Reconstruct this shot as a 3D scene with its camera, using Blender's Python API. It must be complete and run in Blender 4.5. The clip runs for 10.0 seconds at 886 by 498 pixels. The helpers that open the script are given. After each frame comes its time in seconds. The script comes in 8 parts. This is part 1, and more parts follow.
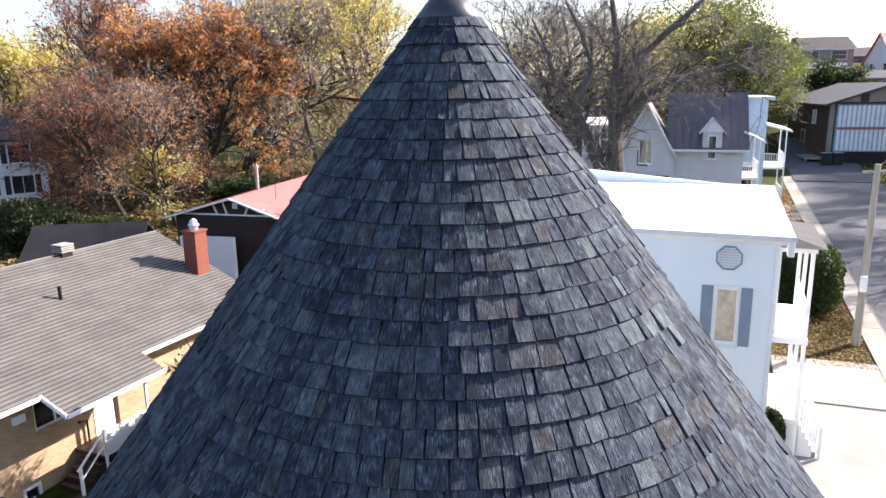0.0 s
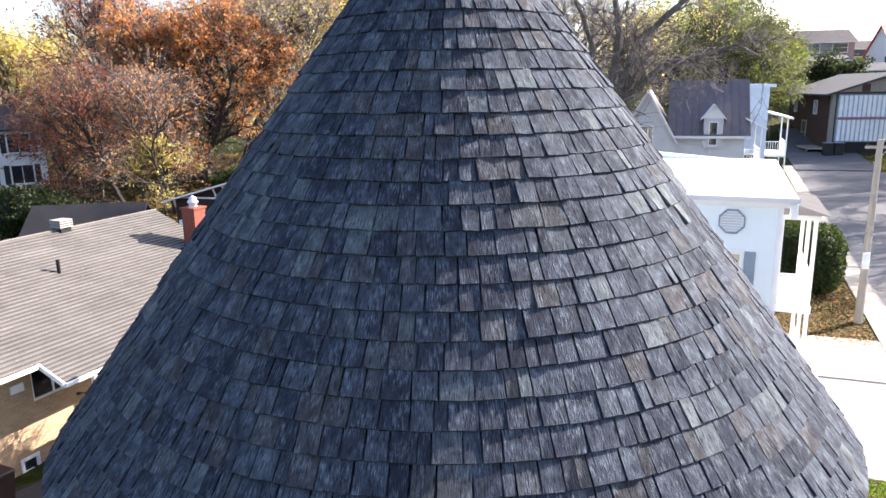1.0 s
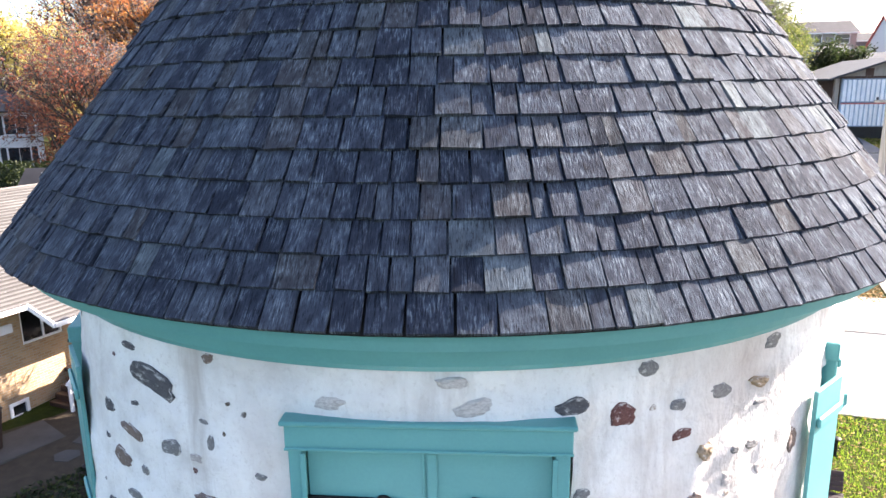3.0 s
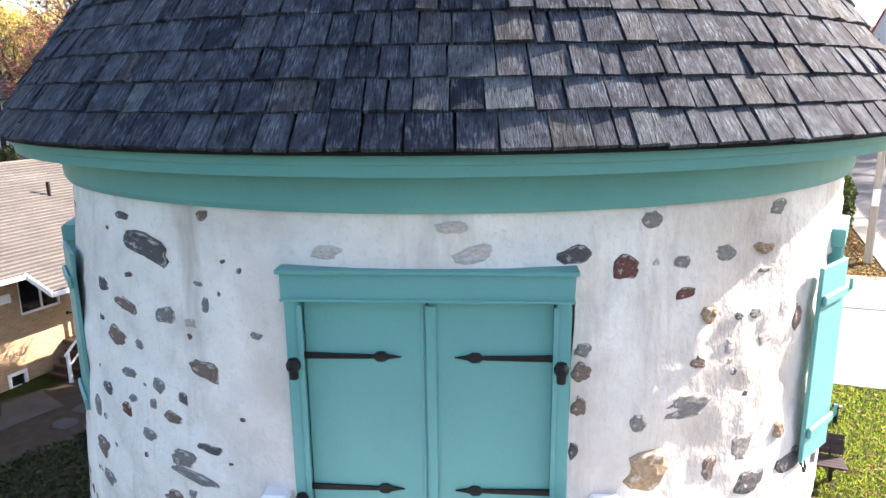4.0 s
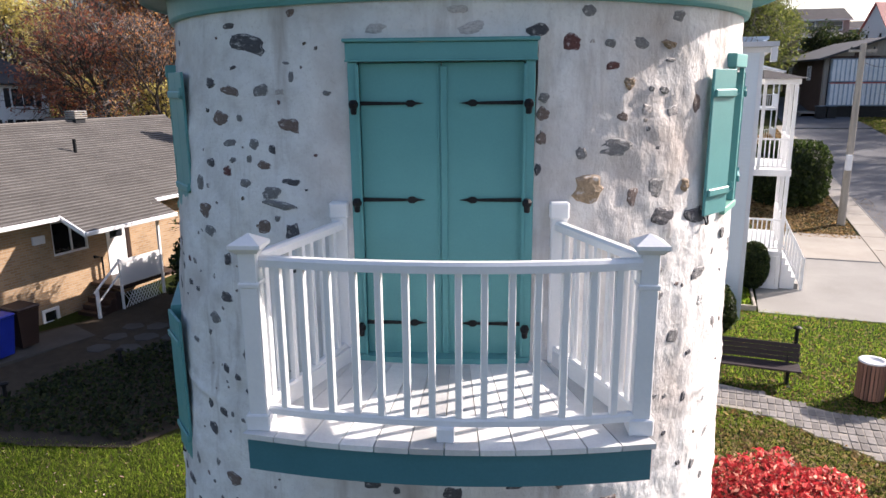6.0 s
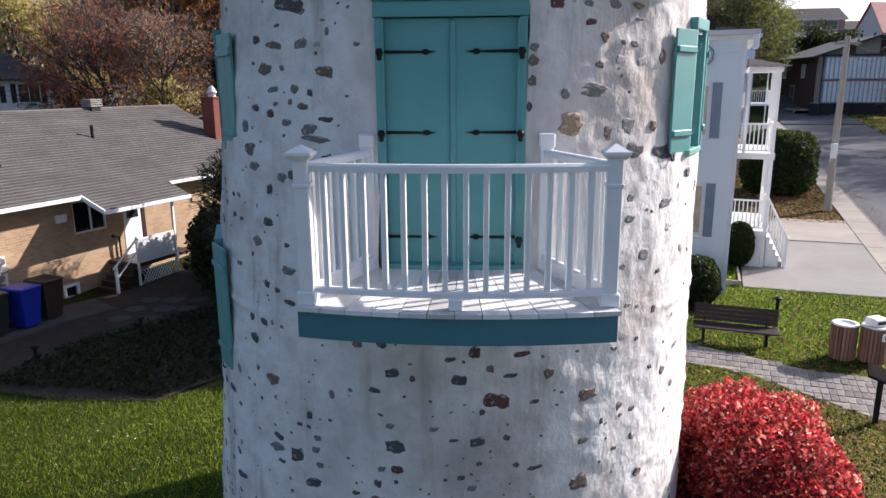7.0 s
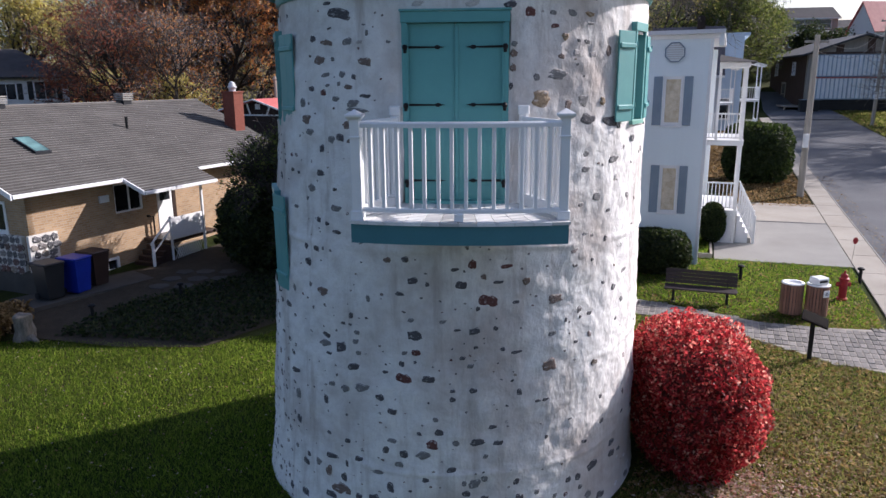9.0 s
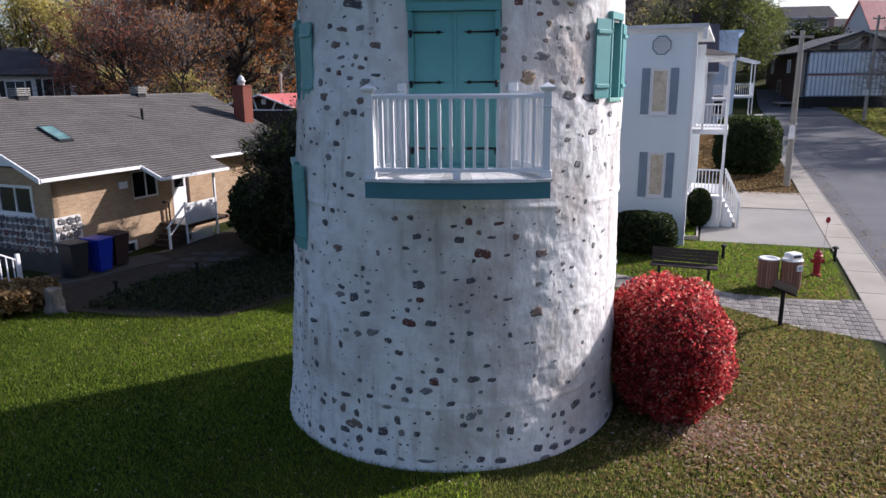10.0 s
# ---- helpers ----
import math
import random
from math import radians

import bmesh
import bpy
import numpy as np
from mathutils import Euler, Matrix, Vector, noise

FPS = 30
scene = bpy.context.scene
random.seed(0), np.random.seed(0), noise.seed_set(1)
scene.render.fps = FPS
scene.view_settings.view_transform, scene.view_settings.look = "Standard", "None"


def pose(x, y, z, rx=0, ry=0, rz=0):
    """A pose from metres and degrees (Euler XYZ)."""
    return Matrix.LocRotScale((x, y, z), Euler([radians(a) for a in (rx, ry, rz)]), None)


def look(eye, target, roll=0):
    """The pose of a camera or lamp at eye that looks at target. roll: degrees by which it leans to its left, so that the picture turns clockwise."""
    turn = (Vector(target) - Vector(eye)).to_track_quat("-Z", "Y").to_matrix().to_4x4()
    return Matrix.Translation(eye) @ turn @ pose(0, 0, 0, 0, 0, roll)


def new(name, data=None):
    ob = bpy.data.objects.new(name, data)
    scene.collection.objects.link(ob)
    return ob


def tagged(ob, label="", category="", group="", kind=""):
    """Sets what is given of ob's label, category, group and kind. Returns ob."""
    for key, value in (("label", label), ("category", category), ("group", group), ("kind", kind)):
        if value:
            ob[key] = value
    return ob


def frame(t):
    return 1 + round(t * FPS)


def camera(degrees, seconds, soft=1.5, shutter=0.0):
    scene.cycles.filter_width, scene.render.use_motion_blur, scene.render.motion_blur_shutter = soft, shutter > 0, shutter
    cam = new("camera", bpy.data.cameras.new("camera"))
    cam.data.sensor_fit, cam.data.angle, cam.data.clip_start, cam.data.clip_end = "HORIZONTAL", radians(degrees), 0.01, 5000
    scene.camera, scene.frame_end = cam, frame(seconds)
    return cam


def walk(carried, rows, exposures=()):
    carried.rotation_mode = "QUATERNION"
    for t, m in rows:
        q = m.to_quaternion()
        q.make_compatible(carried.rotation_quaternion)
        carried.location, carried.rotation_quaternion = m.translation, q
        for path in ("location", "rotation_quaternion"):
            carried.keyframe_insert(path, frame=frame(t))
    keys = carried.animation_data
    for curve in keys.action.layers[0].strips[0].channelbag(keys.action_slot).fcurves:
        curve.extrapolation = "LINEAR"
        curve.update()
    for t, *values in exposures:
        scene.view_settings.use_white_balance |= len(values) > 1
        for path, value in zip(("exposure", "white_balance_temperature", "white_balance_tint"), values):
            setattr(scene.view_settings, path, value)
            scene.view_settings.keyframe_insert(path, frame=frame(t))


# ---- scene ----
cam = camera(65.0, 10.0)
PATH = [
    (0.0, (0.45, -5.601, 10.774), (-0.253, 4.118, 8.529), -0.88),
    (0.5, (0.443, -5.641, 10.376), (-0.266, 4.076, 8.119), -0.93),
    (1.0, (0.442, -5.67, 9.957), (-0.266, 4.045, 7.693), -0.92),
    (1.5, (0.458, -5.703, 9.529), (-0.255, 4.006, 7.246), -0.95),
    (2.0, (0.446, -5.683, 9.129), (-0.278, 4.022, 6.828), -0.91),
    (2.5, (0.406, -5.586, 8.71), (-0.328, 4.116, 6.402), -0.97),
    (2.7, (0.387, -5.552, 8.513), (-0.322, 4.17, 6.281), -0.88),
    (3.8, (0.387, -5.534, 7.748), (-0.33, 4.171, 5.447), -0.78),
    (4.0, (0.387, -5.623, 7.61), (-0.321, 4.084, 5.314), -0.71),
    (4.5, (0.404, -5.924, 7.292), (-0.298, 3.785, 5.003), -0.55),
    (5.0, (0.422, -6.356, 7.016), (-0.262, 3.353, 4.72), -0.46),
    (5.5, (0.43, -6.923, 6.746), (-0.244, 2.785, 4.445), -0.42),
    (6.8, (0.432, -8.466, 6.241), (-0.221, 1.236, 3.906), -0.68),
    (7.0, (0.422, -8.698, 6.155), (-0.226, 1.011, 3.851), -0.43),
    (7.5, (0.406, -9.312, 6.119), (-0.239, 0.395, 3.808), -0.4),
    (8.0, (0.427, -9.929, 6.116), (-0.222, -0.222, 3.805), -0.44),
    (8.5, (0.461, -10.544, 6.09), (-0.193, -0.839, 3.771), -0.44),
    (9.0, (0.51, -11.191, 6.007), (-0.147, -1.486, 3.688), -0.48),
    (9.5, (0.568, -11.874, 5.89), (-0.094, -2.17, 3.565), -0.52),
    (10.0, (0.603, -12.586, 5.745), (-0.064, -2.882, 3.425), -0.52),
]
EXPOSURES = [(0.0, 1.86, 6500, 19), (1.0, 2.21, 6600, 19), (2.5, 2.66, 6650, 19), (3.8, 2.51, 7000, 20), (4.0, 2.44, 7050, 20),
             (4.5, 2.24, 7050, 20), (5.5, 1.51, 6800, 20), (7.0, 0.88, 6250, 20), (7.5, 0.84, 6150, 20), (10.0, 0.64, 6000, 21)]
walk(cam, [(t, look(eye, target, roll)) for t, eye, target, roll in PATH], EXPOSURES)

# ---- light ----
SUN_AZ, SUN_EL = radians(63.0), radians(29.5)          # from north (+y) towards east (+x); height
world = bpy.data.worlds.new("sky")
scene.world = world
world.use_nodes = True
wn, wl = world.node_tree.nodes, world.node_tree.links
sky = wn.new("ShaderNodeTexSky")
sky.sky_type = "NISHITA"
sky.sun_disc = False
sky.sun_elevation, sky.sun_rotation = SUN_EL, SUN_AZ
sky.dust_density, sky.ozone_density = 2.0, 1.5
wl.new(sky.outputs["Color"], wn["Background"].inputs["Color"])
wn["Background"].inputs["Strength"].default_value = 0.092
sun = new("sun", bpy.data.lights.new("sun", "SUN"))
sun.data.energy, sun.data.angle, sun.data.color = 4.3, radians(0.55), (1.0, 0.93, 0.82)
to_sun = Vector((math.sin(SUN_AZ) * math.cos(SUN_EL), math.cos(SUN_AZ) * math.cos(SUN_EL), math.sin(SUN_EL)))
sun.matrix_world = look(to_sun * 60, (0, 0, 0))


# ---- materials ----
def nodes_of(name):
    m = bpy.data.materials.new(name)
    m.use_nodes = True
    t = m.node_tree
    return m, t, t.nodes["Principled BSDF"]


def ramp(t, fac, stops, constant=False):
    r = t.nodes.new("ShaderNodeValToRGB")
    r.color_ramp.interpolation = "CONSTANT" if constant else "LINEAR"
    while len(r.color_ramp.elements) < len(stops):
        r.color_ramp.elements.new(0.5)
    for e, (p, c) in zip(r.color_ramp.elements, stops):
        e.position, e.color = p, (*c, 1) if len(c) == 3 else c
    t.links.new(fac, r.inputs["Fac"])
    return r.outputs["Color"]


def noise_tex(t, vec, scale, detail=4.0, rough=0.55):
    n = t.nodes.new("ShaderNodeTexNoise")
    n.inputs["Scale"].default_value, n.inputs["Detail"].default_value, n.inputs["Roughness"].default_value = scale, detail, rough
    if vec is not None:
        t.links.new(vec, n.inputs["Vector"])
    return n.outputs["Fac"]


def coords(t, kind="Object", scale=(1, 1, 1)):
    c = t.nodes.new("ShaderNodeTexCoord")
    if tuple(scale) == (1, 1, 1):
        return c.outputs[kind]
    mp = t.nodes.new("ShaderNodeMapping")
    mp.inputs["Scale"].default_value = scale
    t.links.new(c.outputs[kind], mp.inputs["Vector"])
    return mp.outputs["Vector"]


def mixed(t, fac, a, b, how="MIX"):
    n = t.nodes.new("ShaderNodeMix")
    n.data_type, n.blend_type = "RGBA", how
    for sock, v in ((n.inputs[0], fac), (n.inputs[6], a), (n.inputs[7], b)):
        if isinstance(v, (int, float)):
            sock.default_value = v
        elif isinstance(v, tuple):
            sock.default_value = (*v, 1)
        else:
            t.links.new(v, sock)
    return n.outputs[2]


def bumped(t, bsdf, height, strength=0.4, distance=0.01):
    b = t.nodes.new("ShaderNodeBump")
    b.inputs["Strength"].default_value, b.inputs["Distance"].default_value = strength, distance
    t.links.new(height, b.inputs["Height"])
    t.links.new(b.outputs["Normal"], bsdf.inputs["Normal"])


def surface(name, dark, light, scale=3.0, fine=40.0, rough=0.8, bump=0.3, depth=0.01, spec=0.3, vary="", stretch=(1, 1, 1), metal=0.0, amount=0.75):
    """Two colours mixed by noise at a coarse and a fine scale, with fine relief; vary: 'object' or 'island' shifts the tone piece by piece."""
    m, t, b = nodes_of(name)
    v = coords(t, "Object", stretch)
    coarse, grain = noise_tex(t, v, scale, 5), noise_tex(t, v, fine, 4, 0.65)
    f = t.nodes.new("ShaderNodeMath")
    f.operation = "MULTIPLY_ADD"
    t.links.new(coarse, f.inputs[0])
    f.inputs[1].default_value = 0.6
    s = t.nodes.new("ShaderNodeMath")
    s.operation = "MULTIPLY"
    t.links.new(grain, s.inputs[0])
    s.inputs[1].default_value = 0.4
    t.links.new(s.outputs[0], f.inputs[2])
    col = ramp(t, f.outputs[0], [(0.32, dark), (0.68, light)])
    if vary:
        if vary == "object":
            r = t.nodes.new("ShaderNodeObjectInfo").outputs["Random"]
        else:
            r = t.nodes.new("ShaderNodeNewGeometry").outputs["Random Per Island"]
        col = mixed(t, amount, col, ramp(t, r, [(0.0, (0.55, 0.55, 0.55)), (1.0, (1.25, 1.25, 1.25))]), "MULTIPLY")
    t.links.new(col, b.inputs["Base Color"])
    b.inputs["Roughness"].default_value, b.inputs["Metallic"].default_value = rough, metal
    b.inputs["Specular IOR Level"].default_value = spec
    if bump:
        bumped(t, b, grain, bump, depth)
    return m


def leafy(name, stops, rough=0.6, clumps=0.5, low=0.6, through_light=0.6):
    """Leaves whose tone changes from leaf to leaf, a little light passing through."""
    m, t, b = nodes_of(name)
    r = t.nodes.new("ShaderNodeNewGeometry").outputs["Random Per Island"]
    col = ramp(t, r, stops)
    col = mixed(t, 0.55, col, ramp(t, noise_tex(t, coords(t), clumps, 3), [(0.3, (low, low, low)), (0.7, (1.2, 1.2, 1.2))]), "MULTIPLY")
    t.links.new(col, b.inputs["Base Color"])
    b.inputs["Roughness"].default_value = rough
    tr = t.nodes.new("ShaderNodeBsdfTranslucent")
    t.links.new(col, tr.inputs["Color"])
    mx = t.nodes.new("ShaderNodeMixShader")
    mx.inputs[0].default_value = through_light
    t.links.new(b.outputs[0], mx.inputs[1])
    t.links.new(tr.outputs[0], mx.inputs[2])
    t.links.new(mx.outputs[0], t.nodes["Material Output"].inputs["Surface"])
    return m


def plaster_material():
    m, t, b = nodes_of("lime_plaster")
    v = coords(t)
    big, mid, fine = noise_tex(t, v, 0.55, 6, 0.6), noise_tex(t, v, 3.5, 6, 0.6), noise_tex(t, v, 38, 5, 0.7)
    col = ramp(t, mid, [(0.25, (0.585, 0.57, 0.555)), (0.5, (0.745, 0.74, 0.73)), (0.8, (0.835, 0.83, 0.82))])
    col = mixed(t, ramp(t, big, [(0.47, (0, 0, 0)), (0.66, (0.85, 0.85, 0.85))]), col, (0.45, 0.395, 0.365))
    drips = noise_tex(t, coords(t, "Object", (1.6, 1.6, 0.16)), 2.2, 5, 0.65)
    col = mixed(t, ramp(t, drips, [(0.53, (0, 0, 0)), (0.70, (0.62, 0.62, 0.62))]), col, (0.37, 0.325, 0.295))
    col = mixed(t, ramp(t, fine, [(0.30, (0.45, 0.45, 0.45)), (0.46, (0, 0, 0))]), col, (0.50, 0.47, 0.45))
    t.links.new(col, b.inputs["Base Color"])
    b.inputs["Roughness"].default_value = 0.92
    b.inputs["Specular IOR Level"].default_value = 0.15
    add = t.nodes.new("ShaderNodeMath")
    add.operation = "MULTIPLY_ADD"
    t.links.new(mid, add.inputs[0])
    add.inputs[1].default_value = 2.2
    soft = t.nodes.new("ShaderNodeMath")
    soft.operation = "MULTIPLY"
    t.links.new(fine, soft.inputs[0])
    soft.inputs[1].default_value = 0.35
    t.links.new(soft.outputs[0], add.inputs[2])
    rough = noise_tex(t, coords(t, "Object", (1, 1, 0.6)), 13, 4, 0.6)
    more = t.nodes.new("ShaderNodeMath")
    more.operation = "MULTIPLY_ADD"
    t.links.new(rough, more.inputs[0])
    more.inputs[1].default_value = 1.0
    t.links.new(add.outputs[0], more.inputs[2])
    bumped(t, b, more.outputs[0], 0.6, 0.022)
    return m


def fieldstone_material(name="fieldstone", joined=False):
    """Granite and fieldstone: a tone for each stone, speckled."""
    m, t, b = nodes_of(name)
    r = t.nodes.new("ShaderNodeNewGeometry").outputs["Random Per Island"] if joined else t.nodes.new("ShaderNodeObjectInfo").outputs["Random"]
    col = ramp(t, r, [(0.0, (0.05, 0.052, 0.06)), (0.30, (0.085, 0.084, 0.092)), (0.55, (0.14, 0.138, 0.145)), (0.66, (0.10, 0.075, 0.06)),
                      (0.76, (0.12, 0.055, 0.055)), (0.88, (0.22, 0.21, 0.205)), (1.0, (0.25, 0.20, 0.15))])
    v = coords(t)
    col = mixed(t, 0.7, col, ramp(t, noise_tex(t, v, 26, 5, 0.7), [(0.3, (0.45, 0.45, 0.45)), (0.7, (1.5, 1.48, 1.45))]), "MULTIPLY")
    col = mixed(t, ramp(t, noise_tex(t, v, 22 if joined else 1.7, 5, 0.65), [(0.51, (0, 0, 0)), (0.62, (0.85, 0.85, 0.85))]), col, (0.60, 0.58, 0.57))
    t.links.new(col, b.inputs["Base Color"])
    b.inputs["Roughness"].default_value = 0.75
    bumped(t, b, noise_tex(t, v, 30, 4), 0.5, 0.01)
    return m


def stone_tone(name, c):
    m = surface(name, tuple(0.55 * x for x in c), tuple(1.35 * x for x in c), 4, 22, 0.75, 0.5)
    t, b = m.node_tree, m.node_tree.nodes["Principled BSDF"]
    own = b.inputs["Base Color"].links[0].from_socket
    lime = ramp(t, noise_tex(t, coords(t), 1.9, 5, 0.65), [(0.53, (0, 0, 0)), (0.64, (0.8, 0.8, 0.8))])
    t.links.new(mixed(t, lime, own, (0.58, 0.56, 0.55)), b.inputs["Base Color"])
    return m


def shake_material(name, vary):
    """Weathered cedar: a tone for each shake, fine grain along it, frost-grey patches where the surface has silvered."""
    m, t, b = nodes_of(name)
    grain = noise_tex(t, coords(t, "UV", (1, 0.11, 1)), 150, 5, 0.72)
    streak = noise_tex(t, coords(t, "UV", (1, 0.16, 1)), 55, 4, 0.65)
    blotch = noise_tex(t, coords(t, "UV", (1, 0.7, 1)), 13, 4, 0.6)
    info = t.nodes.new("ShaderNodeObjectInfo") if vary == "object" else t.nodes.new("ShaderNodeNewGeometry")
    r = info.outputs["Random"] if vary == "object" else info.outputs["Random Per Island"]
    base = ramp(t, r, [(0.0, (0.0230, 0.0287, 0.0440)), (0.25, (0.0345, 0.0423, 0.0611)), (0.55, (0.0460, 0.0560, 0.0770)), (0.78, (0.0618, 0.0752, 0.0965)), (0.85, (0.0590, 0.0602, 0.0685)),
                       (0.90, (0.0532, 0.0547, 0.0611)), (0.95, (0.0792, 0.0984, 0.1148)), (1.0, (0.1007, 0.1175, 0.1271))])
    base = mixed(t, 0.85, base, ramp(t, blotch, [(0.30, (0.60, 0.60, 0.64)), (0.52, (1.05, 1.06, 1.08)), (0.72, (1.50, 1.54, 1.54))]), "MULTIPLY")
    worn = mixed(t, 1.0, ramp(t, grain, [(0.50, (0, 0, 0)), (0.62, (1, 1, 1))]), ramp(t, blotch, [(0.44, (0.06, 0.06, 0.06)), (0.64, (0.9, 0.9, 0.9))]), "MULTIPLY")
    base = mixed(t, worn, base, (0.185, 0.228, 0.262))
    base = mixed(t, ramp(t, streak, [(0.34, (0.85, 0.85, 0.85)), (0.44, (0, 0, 0))]), base, (0.010, 0.011, 0.016))
    base = mixed(t, ramp(t, grain, [(0.36, (0.85, 0.85, 0.85)), (0.46, (0, 0, 0))]), base, (0.007, 0.008, 0.012))
    t.links.new(base, b.inputs["Base Color"])
    b.inputs["Roughness"].default_value = 0.86
    b.inputs["Specular IOR Level"].default_value = 0.10
    bumped(t, b, mixed(t, 0.5, streak, grain), 1.0, 0.019)
    return m


def lawn_material():
    m, t, b = nodes_of("lawn")
    v = coords(t)
    n1, n2, n3 = noise_tex(t, v, 0.12, 4), noise_tex(t, v, 1.3, 5, 0.65), noise_tex(t, v, 22, 4, 0.7)
    col = ramp(t, n2, [(0.3, (0.012, 0.020, 0.004)), (0.55, (0.026, 0.040, 0.007)), (0.8, (0.050, 0.060, 0.013))])
    col = mixed(t, ramp(t, n1, [(0.45, (0, 0, 0)), (0.75, (0.6, 0.6, 0.6))]), col, (0.135, 0.125, 0.045))
    col = mixed(t, 0.8, col, ramp(t, n3, [(0.3, (0.45, 0.5, 0.4)), (0.7, (1.3, 1.3, 1.2))]), "MULTIPLY")
    t.links.new(col, b.inputs["Base Color"])
    b.inputs["Roughness"].default_value = 0.95
    b.inputs["Specular IOR Level"].default_value = 0.1
    bumped(t, b, n3, 0.9, 0.03)
    return m


def brick_material():
    m, t, b = nodes_of("buff_brick")
    v = coords(t, "UV")
    br = t.nodes.new("ShaderNodeTexBrick")
    t.links.new(v, br.inputs["Vector"])
    for k, val in (("Color1", (0.33, 0.205, 0.105, 1)), ("Color2", (0.43, 0.29, 0.165, 1)), ("Mortar", (0.36, 0.31, 0.25, 1)), ("Scale", 1.0),
                   ("Mortar Size", 0.008), ("Brick Width", 0.21), ("Row Height", 0.072), ("Bias", -0.1)):
        br.inputs[k].default_value = val
    col = mixed(t, 0.6, br.outputs["Color"], ramp(t, noise_tex(t, v, 1.5, 5), [(0.3, (0.75, 0.75, 0.75)), (0.7, (1.15, 1.15, 1.15))]), "MULTIPLY")
    t.links.new(col, b.inputs["Base Color"])
    b.inputs["Roughness"].default_value = 0.85
    bumped(t, b, br.outputs["Fac"], -0.4, 0.008)
    return m


def glass_pane(name, tint):
    m, t, b = nodes_of(name)
    b.inputs["Base Color"].default_value = (*tint, 1)
    b.inputs["Roughness"].default_value = 0.06
    b.inputs["Specular IOR Level"].default_value = 0.8
    col = ramp(t, noise_tex(t, coords(t), 2.0, 4), [(0.35, tuple(0.5 * c for c in tint)), (0.65, tint)])
    t.links.new(col, b.inputs["Base Color"])
    return m


PLASTER, FIELDSTONE, FIELDSTONES = plaster_material(), fieldstone_material(), fieldstone_material("fieldstones", True)
STONE_TONES = {"dark": stone_tone("stone_dark", (0.092, 0.092, 0.104)), "grey": stone_tone("stone_grey", (0.20, 0.20, 0.205)), "brown": stone_tone("stone_brown", (0.19, 0.142, 0.125)),
               "red": stone_tone("stone_red", (0.135, 0.058, 0.055)), "pale": stone_tone("stone_pale", (0.44, 0.41, 0.40)), "tan": stone_tone("stone_tan", (0.33, 0.245, 0.165)), "washed": stone_tone("stone_limewashed", (0.56, 0.535, 0.525))}
SHAKE, SHAKES = shake_material("cedar_shake", "object"), shake_material("cedar_shakes", "island")
TEAL = surface("teal_paint", (0.088, 0.295, 0.30), (0.110, 0.345, 0.35), 2.5, 60, 0.45, 0.12, 0.003, 0.4)
TEAL_BLUE = surface("teal_blue_paint", (0.045, 0.165, 0.205), (0.060, 0.200, 0.245), 2.5, 60, 0.45, 0.12, 0.003, 0.4)
TEAL_PALE = surface("faded_teal_paint", (0.14, 0.36, 0.30), (0.20, 0.44, 0.37), 4, 70, 0.5, 0.15, 0.003, 0.4)
WHITE = surface("white_paint", (0.72, 0.735, 0.75), (0.81, 0.815, 0.82), 3, 50, 0.45, 0.1, 0.003, 0.4)
DECKWHITE = surface("white_deck_paint", (0.60, 0.60, 0.60), (0.76, 0.76, 0.75), 6, 60, 0.55, 0.2, 0.004, 0.35, "object")
IRON = surface("black_iron", (0.004, 0.0045, 0.006), (0.011, 0.012, 0.014), 20, 120, 0.55, 0.3, 0.003, 0.25)
LEAD = surface("dark_metal", (0.045, 0.048, 0.055), (0.075, 0.078, 0.085), 8, 60, 0.38, 0.15, 0.003, 0.5, metal=0.6)
LAWN = lawn_material()
ASPHALT = surface("asphalt", (0.072, 0.077, 0.087), (0.130, 0.137, 0.150), 0.5, 60, 0.85, 0.4, 0.008)
CONCRETE = surface("concrete", (0.222, 0.217, 0.202), (0.315, 0.308, 0.288), 0.7, 40, 0.85, 0.2, 0.006)
LIME_MORTAR = surface("lime_mortar", (0.55, 0.53, 0.50), (0.70, 0.68, 0.65), 2, 40, 0.9, 0.3, 0.006)
CONCRETE_OLD = surface("old_concrete", (0.28, 0.255, 0.215), (0.40, 0.37, 0.325), 0.8, 40, 0.88, 0.3, 0.006)
PAVER = surface("concrete_paver", (0.165, 0.154, 0.145), (0.26, 0.245, 0.23), 6, 60, 0.85, 0.35, 0.006, vary="object")
SOIL = surface("bed_soil", (0.030, 0.024, 0.016), (0.065, 0.05, 0.034), 4, 30, 0.95, 0.7, 0.03)
BRICK = brick_material()
RED_BRICK = surface("red_brick", (0.14, 0.042, 0.030), (0.235, 0.075, 0.050), 9, 40, 0.85, 0.4, 0.006)
SHINGLE = surface("asphalt_shingle", (0.109, 0.102, 0.096), (0.172, 0.164, 0.155), 1.2, 26, 0.9, 0.4, 0.006, vary="island", amount=0.30)
# darker shingle tone that paints in the shadow line of each course
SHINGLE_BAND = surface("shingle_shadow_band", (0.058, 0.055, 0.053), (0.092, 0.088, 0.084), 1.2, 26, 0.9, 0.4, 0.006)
DARK_SHINGLE = surface("dark_shingle", (0.045, 0.044, 0.048), (0.075, 0.073, 0.078), 1.2, 26, 0.88, 0.4, 0.006)
SIDING = surface("pale_blue_siding", (0.72, 0.79, 0.825), (0.79, 0.85, 0.88), 1.4, 30, 0.6, 0.08, 0.003)
SLATE_BLUE = surface("slate_blue_paint", (0.19, 0.25, 0.32), (0.245, 0.31, 0.385), 3, 40, 0.55, 0.1, 0.003)
